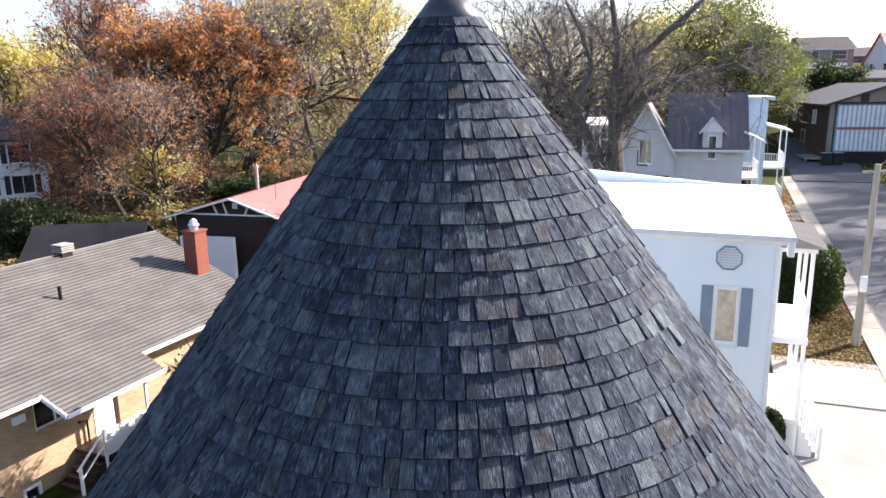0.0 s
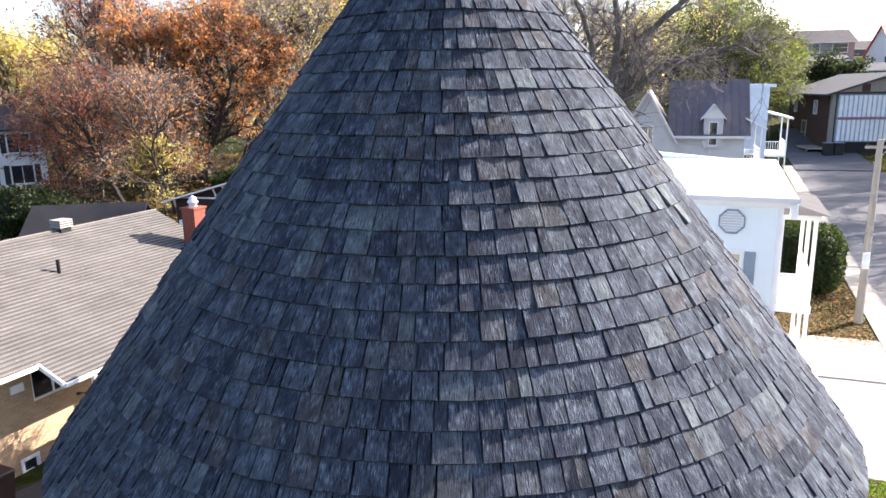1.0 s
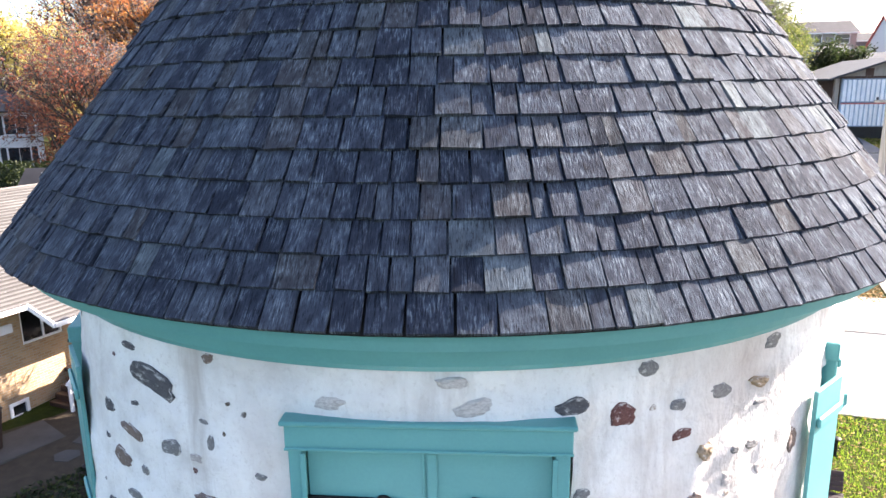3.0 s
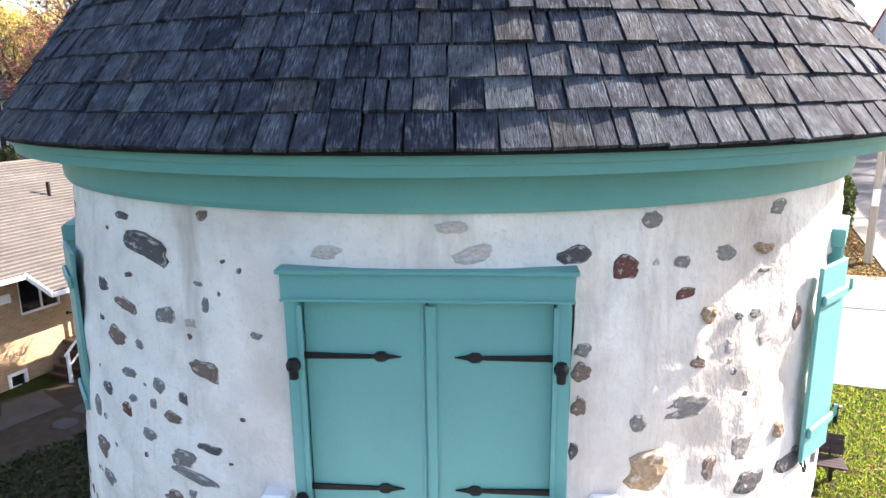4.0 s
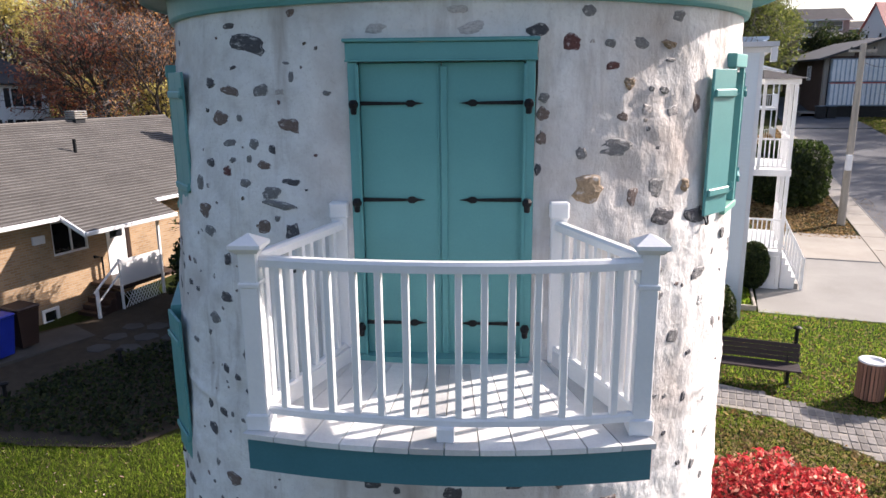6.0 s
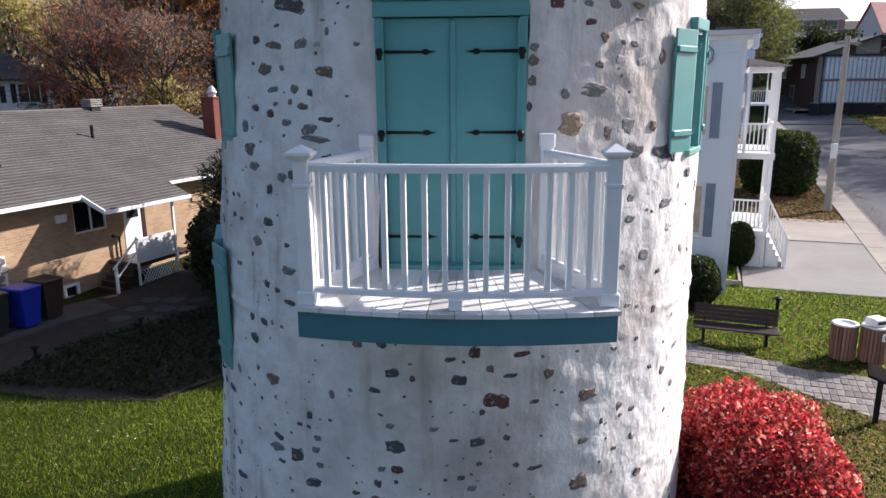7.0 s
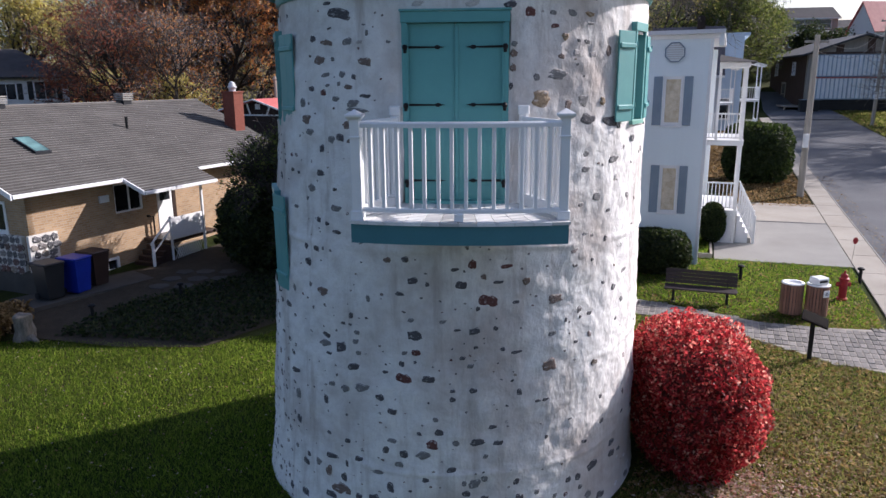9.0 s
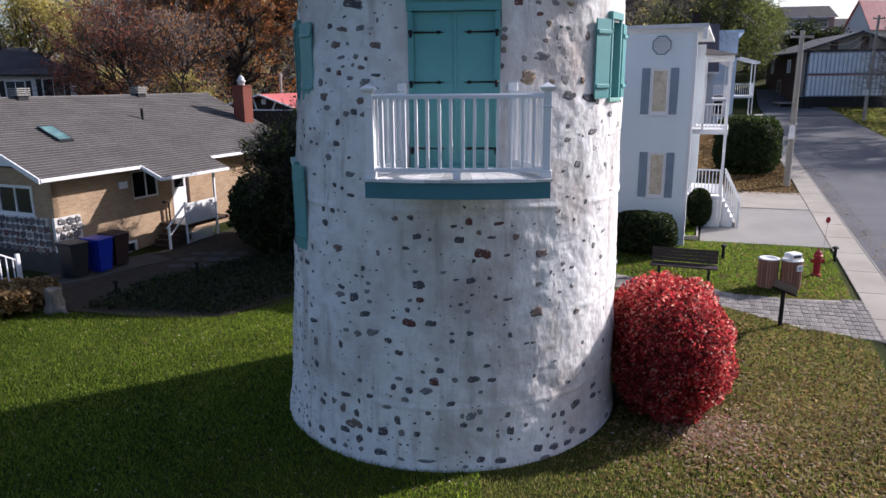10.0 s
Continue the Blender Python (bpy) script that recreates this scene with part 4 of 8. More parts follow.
sill = [(DX - 0.62 + 1.24 * k / 12, DY - 0.075 - 0.055 * (1 - ((k - 6) / 6) ** 2)) for k in range(13)] + [(DX + 0.62, DY + 0.03), (DX - 0.62, DY + 0.03)]
part("sill", prism(sill, 4.571, 4.612), TEAL, door)
for side in (-1, 1):
    for z in (6.42, 5.755, 4.845):
        bm = bmesh.new()
        reach = 0.425
        outline = [(-0.02, -0.013), (0.26, -0.010), (0.30, -0.008), (0.315, -0.022), (0.345, -0.024), (0.368, -0.010), (reach, 0), (0.368, 0.010), (0.345, 0.024), (0.315, 0.022), (0.30, 0.008), (0.26, 0.010), (-0.02, 0.016)]
        prism([(p, q) for p, q in outline], 0, 0.012, bm)
        bmesh.ops.transform(bm, verts=bm.verts, matrix=Matrix(((-side, 0, 0, DX + side * 0.545), (0, 0, -1, DY - 0.001), (0, 1, 0, z), (0, 0, 0, 1))))
        hinge = part("strap_hinge", bm, IRON, door, "black wrought-iron strap hinge")
        part("pintle", lathe([(0.012, -0.05), (0.020, -0.045), (0.022, -0.01), (0.030, 0.0), (0.034, 0.022), (0.022, 0.045), (0.0, 0.05)], 10, m=Matrix.Translation((DX + side * 0.585, DY - 0.115, z - 0.02)), close=False), IRON, hinge)


# shutters and the window casings at the flanks
def shutter(a0, a1, z0, z1, out0, out1, material, label, boards=2):
    """A batten shutter that stands between two bearings, out0 and out1 off the wall."""
    zc = (z0 + z1) / 2
    p, q = on_wall(a0, zc, out0).translation, on_wall(a1, zc, out1).translation
    x = (q - p).normalized()
    n = x.cross(Vector((0, 0, 1)))
    m = Matrix((x, Vector((0, 0, 1)), n)).transposed().to_4x4()
    m.translation = (p + q) / 2
    w, h = (q - p).length, z1 - z0
    leaf = new("shutter")
    leaf.parent = tower
    leaf.matrix_basis = m
    tagged(leaf, label)
    for k in range(boards):
        part("board", box((-w / 2 + w * k / boards + 0.002, -h / 2, -0.012), (-w / 2 + w * (k + 1) / boards - 0.002, h / 2, 0.012), 0.003), material, leaf)
    for y in (-0.34 * h, 0.34 * h):
        part("batten", box((-w / 2 + 0.01, y - 0.032, 0.0125), (w / 2 - 0.01, y + 0.032, 0.036), 0.010), material, leaf)
        part("hinge", tube([(w / 2 - 0.01, y - 0.02, 0.02), (w / 2 + 0.03, y, 0.03), (w / 2 + 0.03, y + 0.06, 0.03)], [0.010, 0.012, 0.010], 6), material, leaf)
    part("tie_back", tube([(-w / 2 + 0.02, -h / 2 - 0.01, 0), (-w / 2 + 0.05, -h / 2 - 0.07, 0.01), (-w / 2 + 0.10, -h / 2 - 0.075, 0.0), (-w / 2 + 0.12, -h / 2 - 0.02, -0.02)], [0.008, 0.010, 0.009, 0.006], 6), IRON, leaf)
    return leaf


def casing(a0, a1, z0, z1, material):
    """A boxed window casing round an opening in the flank."""
    zc = (z0 + z1) / 2
    p, q = on_wall(a0, zc).translation, on_wall(a1, zc).translation
    x = (q - p).normalized()
    n = x.cross(Vector((0, 0, 1)))
    m = Matrix((x, Vector((0, 0, 1)), n)).transposed().to_4x4()
    m.translation = (p + q) / 2
    w, h = (q - p).length, z1 - z0
    win = new("window")
    win.parent = tower
    win.matrix_basis = m
    tagged(win, "small casement window in a teal boxed casing")
    part("head", box((-w / 2 - 0.06, h / 2, -0.15), (w / 2 + 0.05, h / 2 + 0.11, 0.045), 0.006), material, win)
    part("sill", box((-w / 2 - 0.06, -h / 2 - 0.06, -0.15), (w / 2 + 0.05, -h / 2, 0.05), 0.006), TEAL_PALE, win)
    for s in (-1, 1):
        part("jamb", box((s * w / 2 - 0.03, -h / 2, -0.15), (s * w / 2 + 0.03, h / 2, 0.035), 0.004), material, win)
    part("pane", box((-w / 2, -h / 2, -0.09), (w / 2, h / 2, -0.075)), DARK_GLASS, win)
    part("glazing_bar", box((-0.015, -h / 2, -0.075), (0.015, h / 2, -0.05)), WHITE, win)


shutter(-42.9, -35.8, 5.50, 6.64, 0.055, 0.085, TEAL, "open teal batten shutter in the sun", 1)
shutter(-21.5, -13.5, 5.50, 6.62, 0.03, 0.03, TEAL, "open teal batten shutter folded against the wall")
casing(-32.0, -23.5, 5.5, 6.66, TEAL)
shutter(-150.0, -140.5, 5.50, 6.66, 0.03, 0.015, TEAL, "open teal batten shutter in the shade")
casing(-168.0, -154.0, 5.5, 6.62, TEAL)
shutter(-152.0, -143.0, 3.10, 4.48, 0.07, 0.04, TEAL, "open teal batten shutter on the lower window")
casing(-168.0, -153.0, 3.1, 4.4, TEAL)


# ---- the balcony ----
balcony = thing("balcony", "white painted timber balcony with balusters before the teal door", "balcony")
DECK = 4.572
BL, BR, YF, BULGE = -0.985, 1.36, -3.87, 0.13            # front corners and the outward bow of the front edge


def bow(x, y=YF):
    f = (x - (BL + BR) / 2) / ((BR - BL) / 2)
    return y - BULGE * max(0.0, 1 - f * f)


boards = 12
for k in range(boards):
    f0, f1 = k / boards, (k + 1) / boards
    xa, xb = BL - 0.02 + (BR - BL + 0.04) * f0 + 0.004, BL - 0.02 + (BR - BL + 0.04) * f1 - 0.004
    ya, yb = -0.64 + 1.58 * f0 + 0.002, -0.64 + 1.58 * f1 - 0.002
    part("floor_board", prism([(xa, bow(xa) - 0.035), ((xa + xb) / 2, bow((xa + xb) / 2) - 0.035), (xb, bow(xb) - 0.035), (yb, -2.66), (ya, -2.66)], DECK - 0.034, DECK), DECKWHITE, balcony)
edge = [BL + (BR - BL) * k / 20 for k in range(21)]
part("front_beam", prism([(x, bow(x)) for x in edge] + [(x, bow(x) + 0.05) for x in edge[::-1]], 4.325, DECK - 0.036), TEAL_BLUE, balcony, "bowed blue-teal painted beam")
for x, xw in ((BL, -0.63), (BR, 0.92)):
    d = 0.05 if x < 0 else -0.05
    part("side_beam", prism([(x, YF + 0.051), (x + d, YF + 0.051), (xw + d, -2.68), (xw, -2.68)][::1 if d > 0 else -1], 4.325, DECK - 0.036), TEAL_BLUE, balcony)


def post(x, y, size, height, turn=0.0):
    ob = part("post", box((-size / 2, -size / 2, 0), (size / 2, size / 2, height), 0.006), WHITE, balcony, at=pose(x, y, DECK, 0, 0, turn))
    h = size / 2
    bm = box((-h - 0.010, -h - 0.010, height * 0.79), (h + 0.010, h + 0.010, height * 0.79 + 0.03), 0.006)
    part("collar", bm, WHITE, ob)
    bm = box((-h - 0.018, -h - 0.018, 0.0), (h + 0.018, h + 0.018, 0.10), 0.008)
    part("base_trim", bm, WHITE, ob)
    cap = lathe([((h + 0.012) * 1.414, height - 0.03), ((h + 0.026) * 1.414, height - 0.012), ((h + 0.040) * 1.414, height), ((h + 0.040) * 1.414, height + 0.022), (0.004, height + 0.075)], 4, m=pose(0, 0, 0, 0, 0, 45))
    part("cap", cap, WHITE, ob)
    return ob


POSTS = {"fl": (-0.915, -3.805), "fr": (1.305, -3.76), "wl": (-0.625, -2.745), "wr": (0.912, -2.735)}
post(*POSTS["fl"], 0.105, 1.10)
post(*POSTS["fr"], 0.105, 1.10)
for key in ("wl", "wr"):
    x, y = POSTS[key]
    ob = part("post", box((-0.055, -0.035, 0), (0.055, 0.055, 1.16), 0.006), WHITE, balcony, at=pose(x, y, DECK))
    part("cap", box((-0.068, -0.048, 1.06), (0.068, 0.058, 1.175), 0.012), WHITE, ob)


def rail_between(points, z, w, h, name):
    """A rail of w by h along points, softened on top."""
    bm, rows = bmesh.new(), []
    for i, p in enumerate(points):
        a, b = Vector(points[max(i - 1, 0)]), Vector(points[min(i + 1, len(points) - 1)])
        t = (b - a).normalized()
        s = Vector((-t.y, t.x))
        rows.append([bm.verts.new((p[0] + s.x * u, p[1] + s.y * u, z + v)) for u, v in ((-w / 2, 0), (w / 2, 0), (w / 2, h * 0.7), (w * 0.28, h), (-w * 0.28, h), (-w / 2, h * 0.7))])
    for a, b in zip(rows, rows[1:]):
        for k in range(6):
            bm.faces.new((a[k], a[(k + 1) % 6], b[(k + 1) % 6], b[k]))
    bm.faces.new(rows[0][::-1]), bm.faces.new(rows[-1])
    bmesh.ops.recalc_face_normals(bm, faces=bm.faces[:])
    part(name, bm, WHITE, balcony)


fl, fr, wl_, wr_ = POSTS["fl"], POSTS["fr"], POSTS["wl"], POSTS["wr"]
front = []
for k in range(25):
    f = k / 24
    x = fl[0] + 0.05 + (fr[0] - fl[0] - 0.10) * f
    front.append((x, -3.79 - 0.115 * (1 - (2 * f - 1) ** 2)))
left = [(fl[0] + (wl_[0] - fl[0]) * f, fl[1] + 0.05 + (wl_[1] - fl[1] - 0.08) * f) for f in (0, 0.5, 1)]
right = [(fr[0] + (wr_[0] - fr[0]) * f, fr[1] + 0.05 + (wr_[1] - fr[1] - 0.08) * f) for f in (0, 0.5, 1)]
for line, count in ((front, 14), (left, 7), (right, 7)):
    rail_between(line, DECK + 0.985, 0.070, 0.060, "top_rail")
    rail_between(line, DECK + 0.085, 0.050, 0.050, "bottom_rail")
    dense = [(line[i][0] + (line[i + 1][0] - line[i][0]) * f / 10, line[i][1] + (line[i + 1][1] - line[i][1]) * f / 10) for i in range(len(line) - 1) for f in range(10)] + [line[-1]]
    for k in range(count):
        f = (k + 0.75) / (count + 0.5)
        p, q = dense[int(f * (len(dense) - 1))], dense[min(int(f * (len(dense) - 1)) + 1, len(dense) - 1)]
        turn = math.degrees(math.atan2(q[1] - p[1], q[0] - p[0]))
        part("baluster", box((-0.020, -0.020, 0.13), (0.020, 0.020, 0.99), 0.004), WHITE, balcony, at=pose(p[0], p[1], DECK, 0, 0, turn))
part("support_block", box((-0.05, -0.03, 0), (0.05, 0.03, 0.085), 0.006), WHITE, balcony, at=pose(0.19, -3.93, DECK))
for x, xw in ((BL + 0.04, -0.60), (BR - 0.04, 0.885)):
    part("kick_board", prism([(x, YF + 0.10), (x + 0.03, YF + 0.10), (xw + 0.03, -2.80), (xw, -2.80)], DECK + 0.001, DECK + 0.11), WHITE, balcony)
def gable(a, b, c, shift):
    bm = bmesh.new()
    v = [bm.verts.new(p) for p in (a, b, c)] + [bm.verts.new([p[i] + shift[i] for i in range(3)]) for p in (a, b, c)]
    bm.faces.new(v[:3]), bm.faces.new(v[3:][::-1])
    for i in range(3):
        bm.faces.new((v[i], v[(i + 1) % 3], v[3 + (i + 1) % 3], v[3 + i]))
    bmesh.ops.recalc_face_normals(bm, faces=bm.faces[:])
    return bm




# ---- houses ----
def siding(width, z0, z1, holes, material, wall, row=0.10, off=(0, 0)):
    """Lapped boards on a wall's face (x along, z up, the face towards -y), each a part of its wall, cut round holes (x0, x1, z0, z1)."""
    count = int(round((z1 - z0) / row))
    high = (z1 - z0) / count
    shared = {}
    for k in range(count):
        a, b = z0 + high * k, z0 + high * (k + 1)
        cuts = [0.0, width]
        for h in holes:
            if h[2] < b and h[3] > a:
                cuts += [h[0], h[1]]
        cuts.sort()
        for x0, x1 in zip(cuts[::2], cuts[1::2]):
            key = round(x1 - x0, 3)
            if key not in shared:
                bm, w = bmesh.new(), x1 - x0
                v = [bm.verts.new(c) for c in ((0, -0.034, 0), (w, -0.034, 0), (w, -0.014, high - 0.004), (0, -0.014, high - 0.004), (0, -0.001, 0), (w, -0.001, 0), (w, -0.001, high - 0.004), (0, -0.001, high - 0.004))]
                for f in ((0, 1, 2, 3), (4, 5, 1, 0), (3, 2, 6, 7), (0, 3, 7, 4), (1, 5, 6, 2)):
                    bm.faces.new([v[i] for i in f])
                shared[key] = mesh_of("clapboard", bm, material)
            ob = new("clapboard", shared[key])
            ob.parent = wall
            ob.matrix_basis = pose(x0 + off[0], off[1], a)


def pierced(width, z0, z1, thick, holes, uv=False):
    """A wall of the given thickness (behind y = 0) with holes through it."""
    bm = bmesh.new()
    xs = sorted({0.0, width, *[h[0] for h in holes], *[h[1] for h in holes]})
    zs = sorted({z0, z1, *[h[2] for h in holes], *[h[3] for h in holes]})
    solid_at = lambda x, z: 0 < x < width and z0 < z < z1 and not any(h[0] < x < h[1] and h[2] < z < h[3] for h in holes)
    made = {}

    def v(x, y, z):
        key = (round(x, 4), y, round(z, 4))
        if key not in made:
            made[key] = bm.verts.new((x, y, z))
        return made[key]

    for i in range(len(xs) - 1):
        for j in range(len(zs) - 1):
            xa, xb, za, zb = xs[i], xs[i + 1], zs[j], zs[j + 1]
            if not solid_at((xa + xb) / 2, (za + zb) / 2):
                continue
            bm.faces.new((v(xa, 0, za), v(xb, 0, za), v(xb, 0, zb), v(xa, 0, zb)))
            bm.faces.new((v(xa, thick, zb), v(xb, thick, zb), v(xb, thick, za), v(xa, thick, za)))
            for dx, dz, q in ((-1, 0, (xa, xa)), (1, 0, (xb, xb))):
                n = (xs[i + dx] + xs[i + dx + 1]) / 2 if 0 <= i + dx < len(xs) - 1 else -9
                if not solid_at(n, (za + zb) / 2):
                    x = q[0]
                    bm.faces.new((v(x, 0, za), v(x, 0, zb), v(x, thick, zb), v(x, thick, za)))
            for dz, z in ((-1, za), (1, zb)):
                n = (zs[j + dz] + zs[j + dz + 1]) / 2 if 0 <= j + dz < len(zs) - 1 else -9
                if not solid_at((xa + xb) / 2, n):
                    bm.faces.new((v(xa, 0, z), v(xb, 0, z), v(xb, thick, z), v(xa, thick, z)))
    bmesh.ops.recalc_face_normals(bm, faces=bm.faces[:])
    if uv:
        layer = bm.loops.layers.uv.new("UVMap")
        for f in bm.faces:
            for loop in f.loops:
                c = loop.vert.co
                loop[layer].uv = (c.x + c.y, c.z)
    return bm


def window_in(parent, x0, x1, z0, z1, at, frame=WHITE, pane=None, bars=(), depth=0.05, label="", sill=True):
    """A framed window filling a hole; at places the wall's face."""
    w = new("window")
    w.parent = parent
    w.matrix_basis = at
    if label:
        tagged(w, label)
    t = 0.055
    bm = bmesh.new()
    for lo, hi in (((x0 - 0.03, -0.03, z0 - 0.03), (x0 + t, depth, z1 + 0.03)), ((x1 - t, -0.03, z0 - 0.03), (x1 + 0.03, depth, z1 + 0.03)),
                   ((x0 + t, -0.03, z1 - t), (x1 - t, depth, z1 + 0.03)), ((x0 + t, -0.03, z0 - 0.03), (x1 - t, depth, z0 + t))):
        box(lo, hi, 0, bm)
    part("frame", bm, frame, w)
    part("pane", box((x0 + t - 0.005, depth - 0.02, z0 + t - 0.005), (x1 - t + 0.005, depth - 0.008, z1 - t + 0.005)), pane or DARK_GLASS, w)
    for kind, f in bars:
        if kind == "v":
            c = x0 + (x1 - x0) * f
            part("mullion", box((c - 0.025, -0.012, z0 + t), (c + 0.025, depth - 0.021, z1 - t)), frame, w)
        else:
            c = z0 + (z1 - z0) * f
            part("glazing_bar", box((x0 + t, -0.008, c - 0.02), (x1 - t, depth - 0.021, c + 0.02)), frame, w)
    if sill:
        part("sill", box((x0 - 0.06, -0.07, z0 - 0.075), (x1 + 0.06, -0.001, z0 - 0.031), 0.004), frame, w)
    return w


def roof_courses(u0, u1, v0, z0, v1, z1, course=0.16, bm=None):
    """Overlapping courses on a slope that rises from (v0, z0) to (v1, z1), along x from u0 to u1; a dark band (second
    material) heads each course and covers its butt, the shadow line put into colour.
    """
    bm = bm or bmesh.new()
    n = max(2, int(math.hypot(v1 - v0, z1 - z0) / course))
    rng = random.Random(3)
    for k in range(n):
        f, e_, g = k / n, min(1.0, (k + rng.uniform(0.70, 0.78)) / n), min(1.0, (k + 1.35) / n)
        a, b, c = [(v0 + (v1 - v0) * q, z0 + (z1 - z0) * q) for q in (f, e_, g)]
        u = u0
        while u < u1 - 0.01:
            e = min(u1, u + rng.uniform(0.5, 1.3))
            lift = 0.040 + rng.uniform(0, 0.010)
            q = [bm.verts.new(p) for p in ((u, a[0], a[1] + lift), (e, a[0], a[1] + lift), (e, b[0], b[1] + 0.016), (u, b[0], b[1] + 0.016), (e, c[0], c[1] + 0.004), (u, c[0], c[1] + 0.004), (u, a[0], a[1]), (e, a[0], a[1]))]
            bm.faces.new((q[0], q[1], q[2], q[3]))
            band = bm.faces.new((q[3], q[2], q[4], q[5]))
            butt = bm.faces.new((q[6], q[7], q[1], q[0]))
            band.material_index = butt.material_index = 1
            u = e
    return bm


def slab(p, q, r, s, thick, bm=None):
    """A flat board over four corners, thick downwards."""
    bm = bm or bmesh.new()
    hi = [bm.verts.new(c) for c in (p, q, r, s)]
    lo = [bm.verts.new((c[0], c[1], c[2] - thick)) for c in (p, q, r, s)]
    bm.faces.new(hi), bm.faces.new(lo[::-1])
    for i in range(4):
        bm.faces.new((hi[i], lo[i], lo[(i + 1) % 4], hi[(i + 1) % 4]))
    bmesh.ops.recalc_face_normals(bm, faces=bm.faces[:])
    return bm


def railing(parent, p, q, z0, z1, count, material=WHITE, thick=0.05, at=None):
    """A rail with balusters between two places; the ends may lie at two heights (z of p and q)."""
    p, q = Vector(p), Vector(q)
    d = q - p
    for dz, t in ((z1 - z0, thick), (0.08, thick * 0.8)):
        part("rail", tube([p + Vector((0, 0, z0 + dz)), q + Vector((0, 0, z0 + dz))], [t * 0.7, t * 0.7], 4), material, parent, at=at)
    for k in range(count):
        c = p + d * (k + 0.5) / count
        part("baluster", box((c.x - 0.017, c.y - 0.017, c.z + z0 + 0.08), (c.x + 0.017, c.y + 0.017, c.z + z1)), material, parent, at=at)


def octagon_vent(parent, at):
    pts = [(0.31 * math.cos(math.pi / 8 + k * math.pi / 4), 0.31 * math.sin(math.pi / 8 + k * math.pi / 4)) for k in range(8)]
    inner = [(0.87 * x, 0.87 * y) for x, y in pts]
    bm = bmesh.new()
    for k in range(8):
        a, b, c, d = pts[k], pts[(k + 1) % 8], inner[(k + 1) % 8], inner[k]
        q = [bm.verts.new((x, -0.055, z)) for x, z in (a, b, c, d)] + [bm.verts.new((x, -0.01, z)) for x, z in (a, b, c, d)]
        bm.faces.new(q[:4]), bm.faces.new((q[0], q[4], q[5], q[1])), bm.faces.new((q[3], q[2], q[6], q[7]))
    vent = part("vent", bm, SLATE_BLUE, parent, "octagonal louvred gable vent", at=at)
    for k in range(7):
        z = -0.19 + 0.38 * k / 6
        h = min(0.225, 0.33 - abs(z) * 0.75)
        part("louvre", box((-h, -0.04, z - 0.012), (h, -0.022, z + 0.022)), GREY_SIDING, vent)
    return vent


# the pale blue house with the side gallery
HX, HY, HTURN = 6.97, 10.25, -18.0
blue_house = thing("house", "pale blue two-storey clapboard house with slate-blue shutters and a white gallery", "house", pose(HX, HY, 0, 0, 0, HTURN))
W = 6.4
UP, LO = (W - 1.30, W - 0.77, 4.74, 6.12), (W - 1.24, W - 0.74, 2.06, 3.47)
at_front = pose(-W, 0, 0)
front_wall = part("wall", pierced(W, 0.1, 7.22, 0.16, [UP, LO]), SIDING, blue_house, "pale blue clapboard wall", at=at_front)
siding(W - 0.09, 0.45, 7.20, [(h[0] - 0.04, h[1] + 0.04, h[2] - 0.04, h[3] + 0.04) for h in (UP, LO)], SIDING, front_wall)
gallery_wall = part("side_wall", pierced(8.45, 0.1, 7.22, 0.16, [(3.4, 4.3, 4.15, 6.2), (4.7, 5.5, 4.7, 6.1), (3.4, 4.3, 1.75, 3.7)]), WHITE, blue_house, at=pose(0, 0, 0, 0, 0, 93.5) @ pose(0.165, 0.003, 0))
siding(2.6, 0.45, 7.20, [], WHITE, gallery_wall)
part("back_wall", box((-W, 8.45, 0.1), (0, 8.6, 7.22)), SIDING, blue_house)
part("side_wall", box((-W - 0.16, 0, 0.1), (-W - 0.002, 8.6, 7.22)), SIDING, blue_house)
part("corner_board", box((-0.088, -0.036, 0.3), (0.012, 0.09, 7.22), 0.004), WHITE, blue_house)
for h, frame_label in ((UP, "upper window with a drawn cream curtain"), (LO, "lower window with a cream curtain")):
    window_in(blue_house, *h, at_front, pane=CURTAIN, label=frame_label)
    for x0, x1 in ((h[0] - 0.30, h[0] - 0.045), (h[1] + 0.045, h[1] + 0.285)):
        sh = part("shutter", box((x0, -0.058, h[2] - 0.03), (x1, -0.032, h[3] + 0.03), 0.004), SLATE_BLUE, blue_house, "slate-blue louvred shutter", at=at_front)
        for k in range(18):
            z = h[2] + 0.04 + (h[3] - h[2] - 0.08) * k / 17
            part("louvre", box((x0 + 0.03, -0.066, z - 0.018), (x1 - 0.03, -0.0585, z + 0.012)), SLATE_BLUE, sh)
octagon_vent(blue_house, pose(-1.05, -0.02, 6.84))
part("frieze_board", box((-W - 0.1, -0.05, 7.205), (0.14, 0.02, 7.33), 0.006), WHITE, blue_house)
part("roof", box((-W - 0.3, -0.22, 7.332), (0.30, 8.8, 7.42), 0.01), MEMBRANE, blue_house, "flat white membrane roof")
part("roof_edge", box((-W - 0.31, -0.235, 7.34), (0.31, -0.222, 7.45)), GREY_SIDING, blue_house)
part("parapet", gable((-W - 0.3, 8.55, 7.421), (-1.1, 8.55, 7.421), (-W - 0.3, 8.55, 7.86), (0, 0.2, 0)), SIDING, blue_house, "pale blue parapet tapering along the roof")
part("parapet", box((-W - 0.3, -0.2, 7.421), (-W - 0.1, 8.54, 7.72)), SIDING, blue_house)
part("gutter_end", box((0.145, -0.20, 6.98), (0.29, 0.10, 7.33), 0.02), WHITE, blue_house)
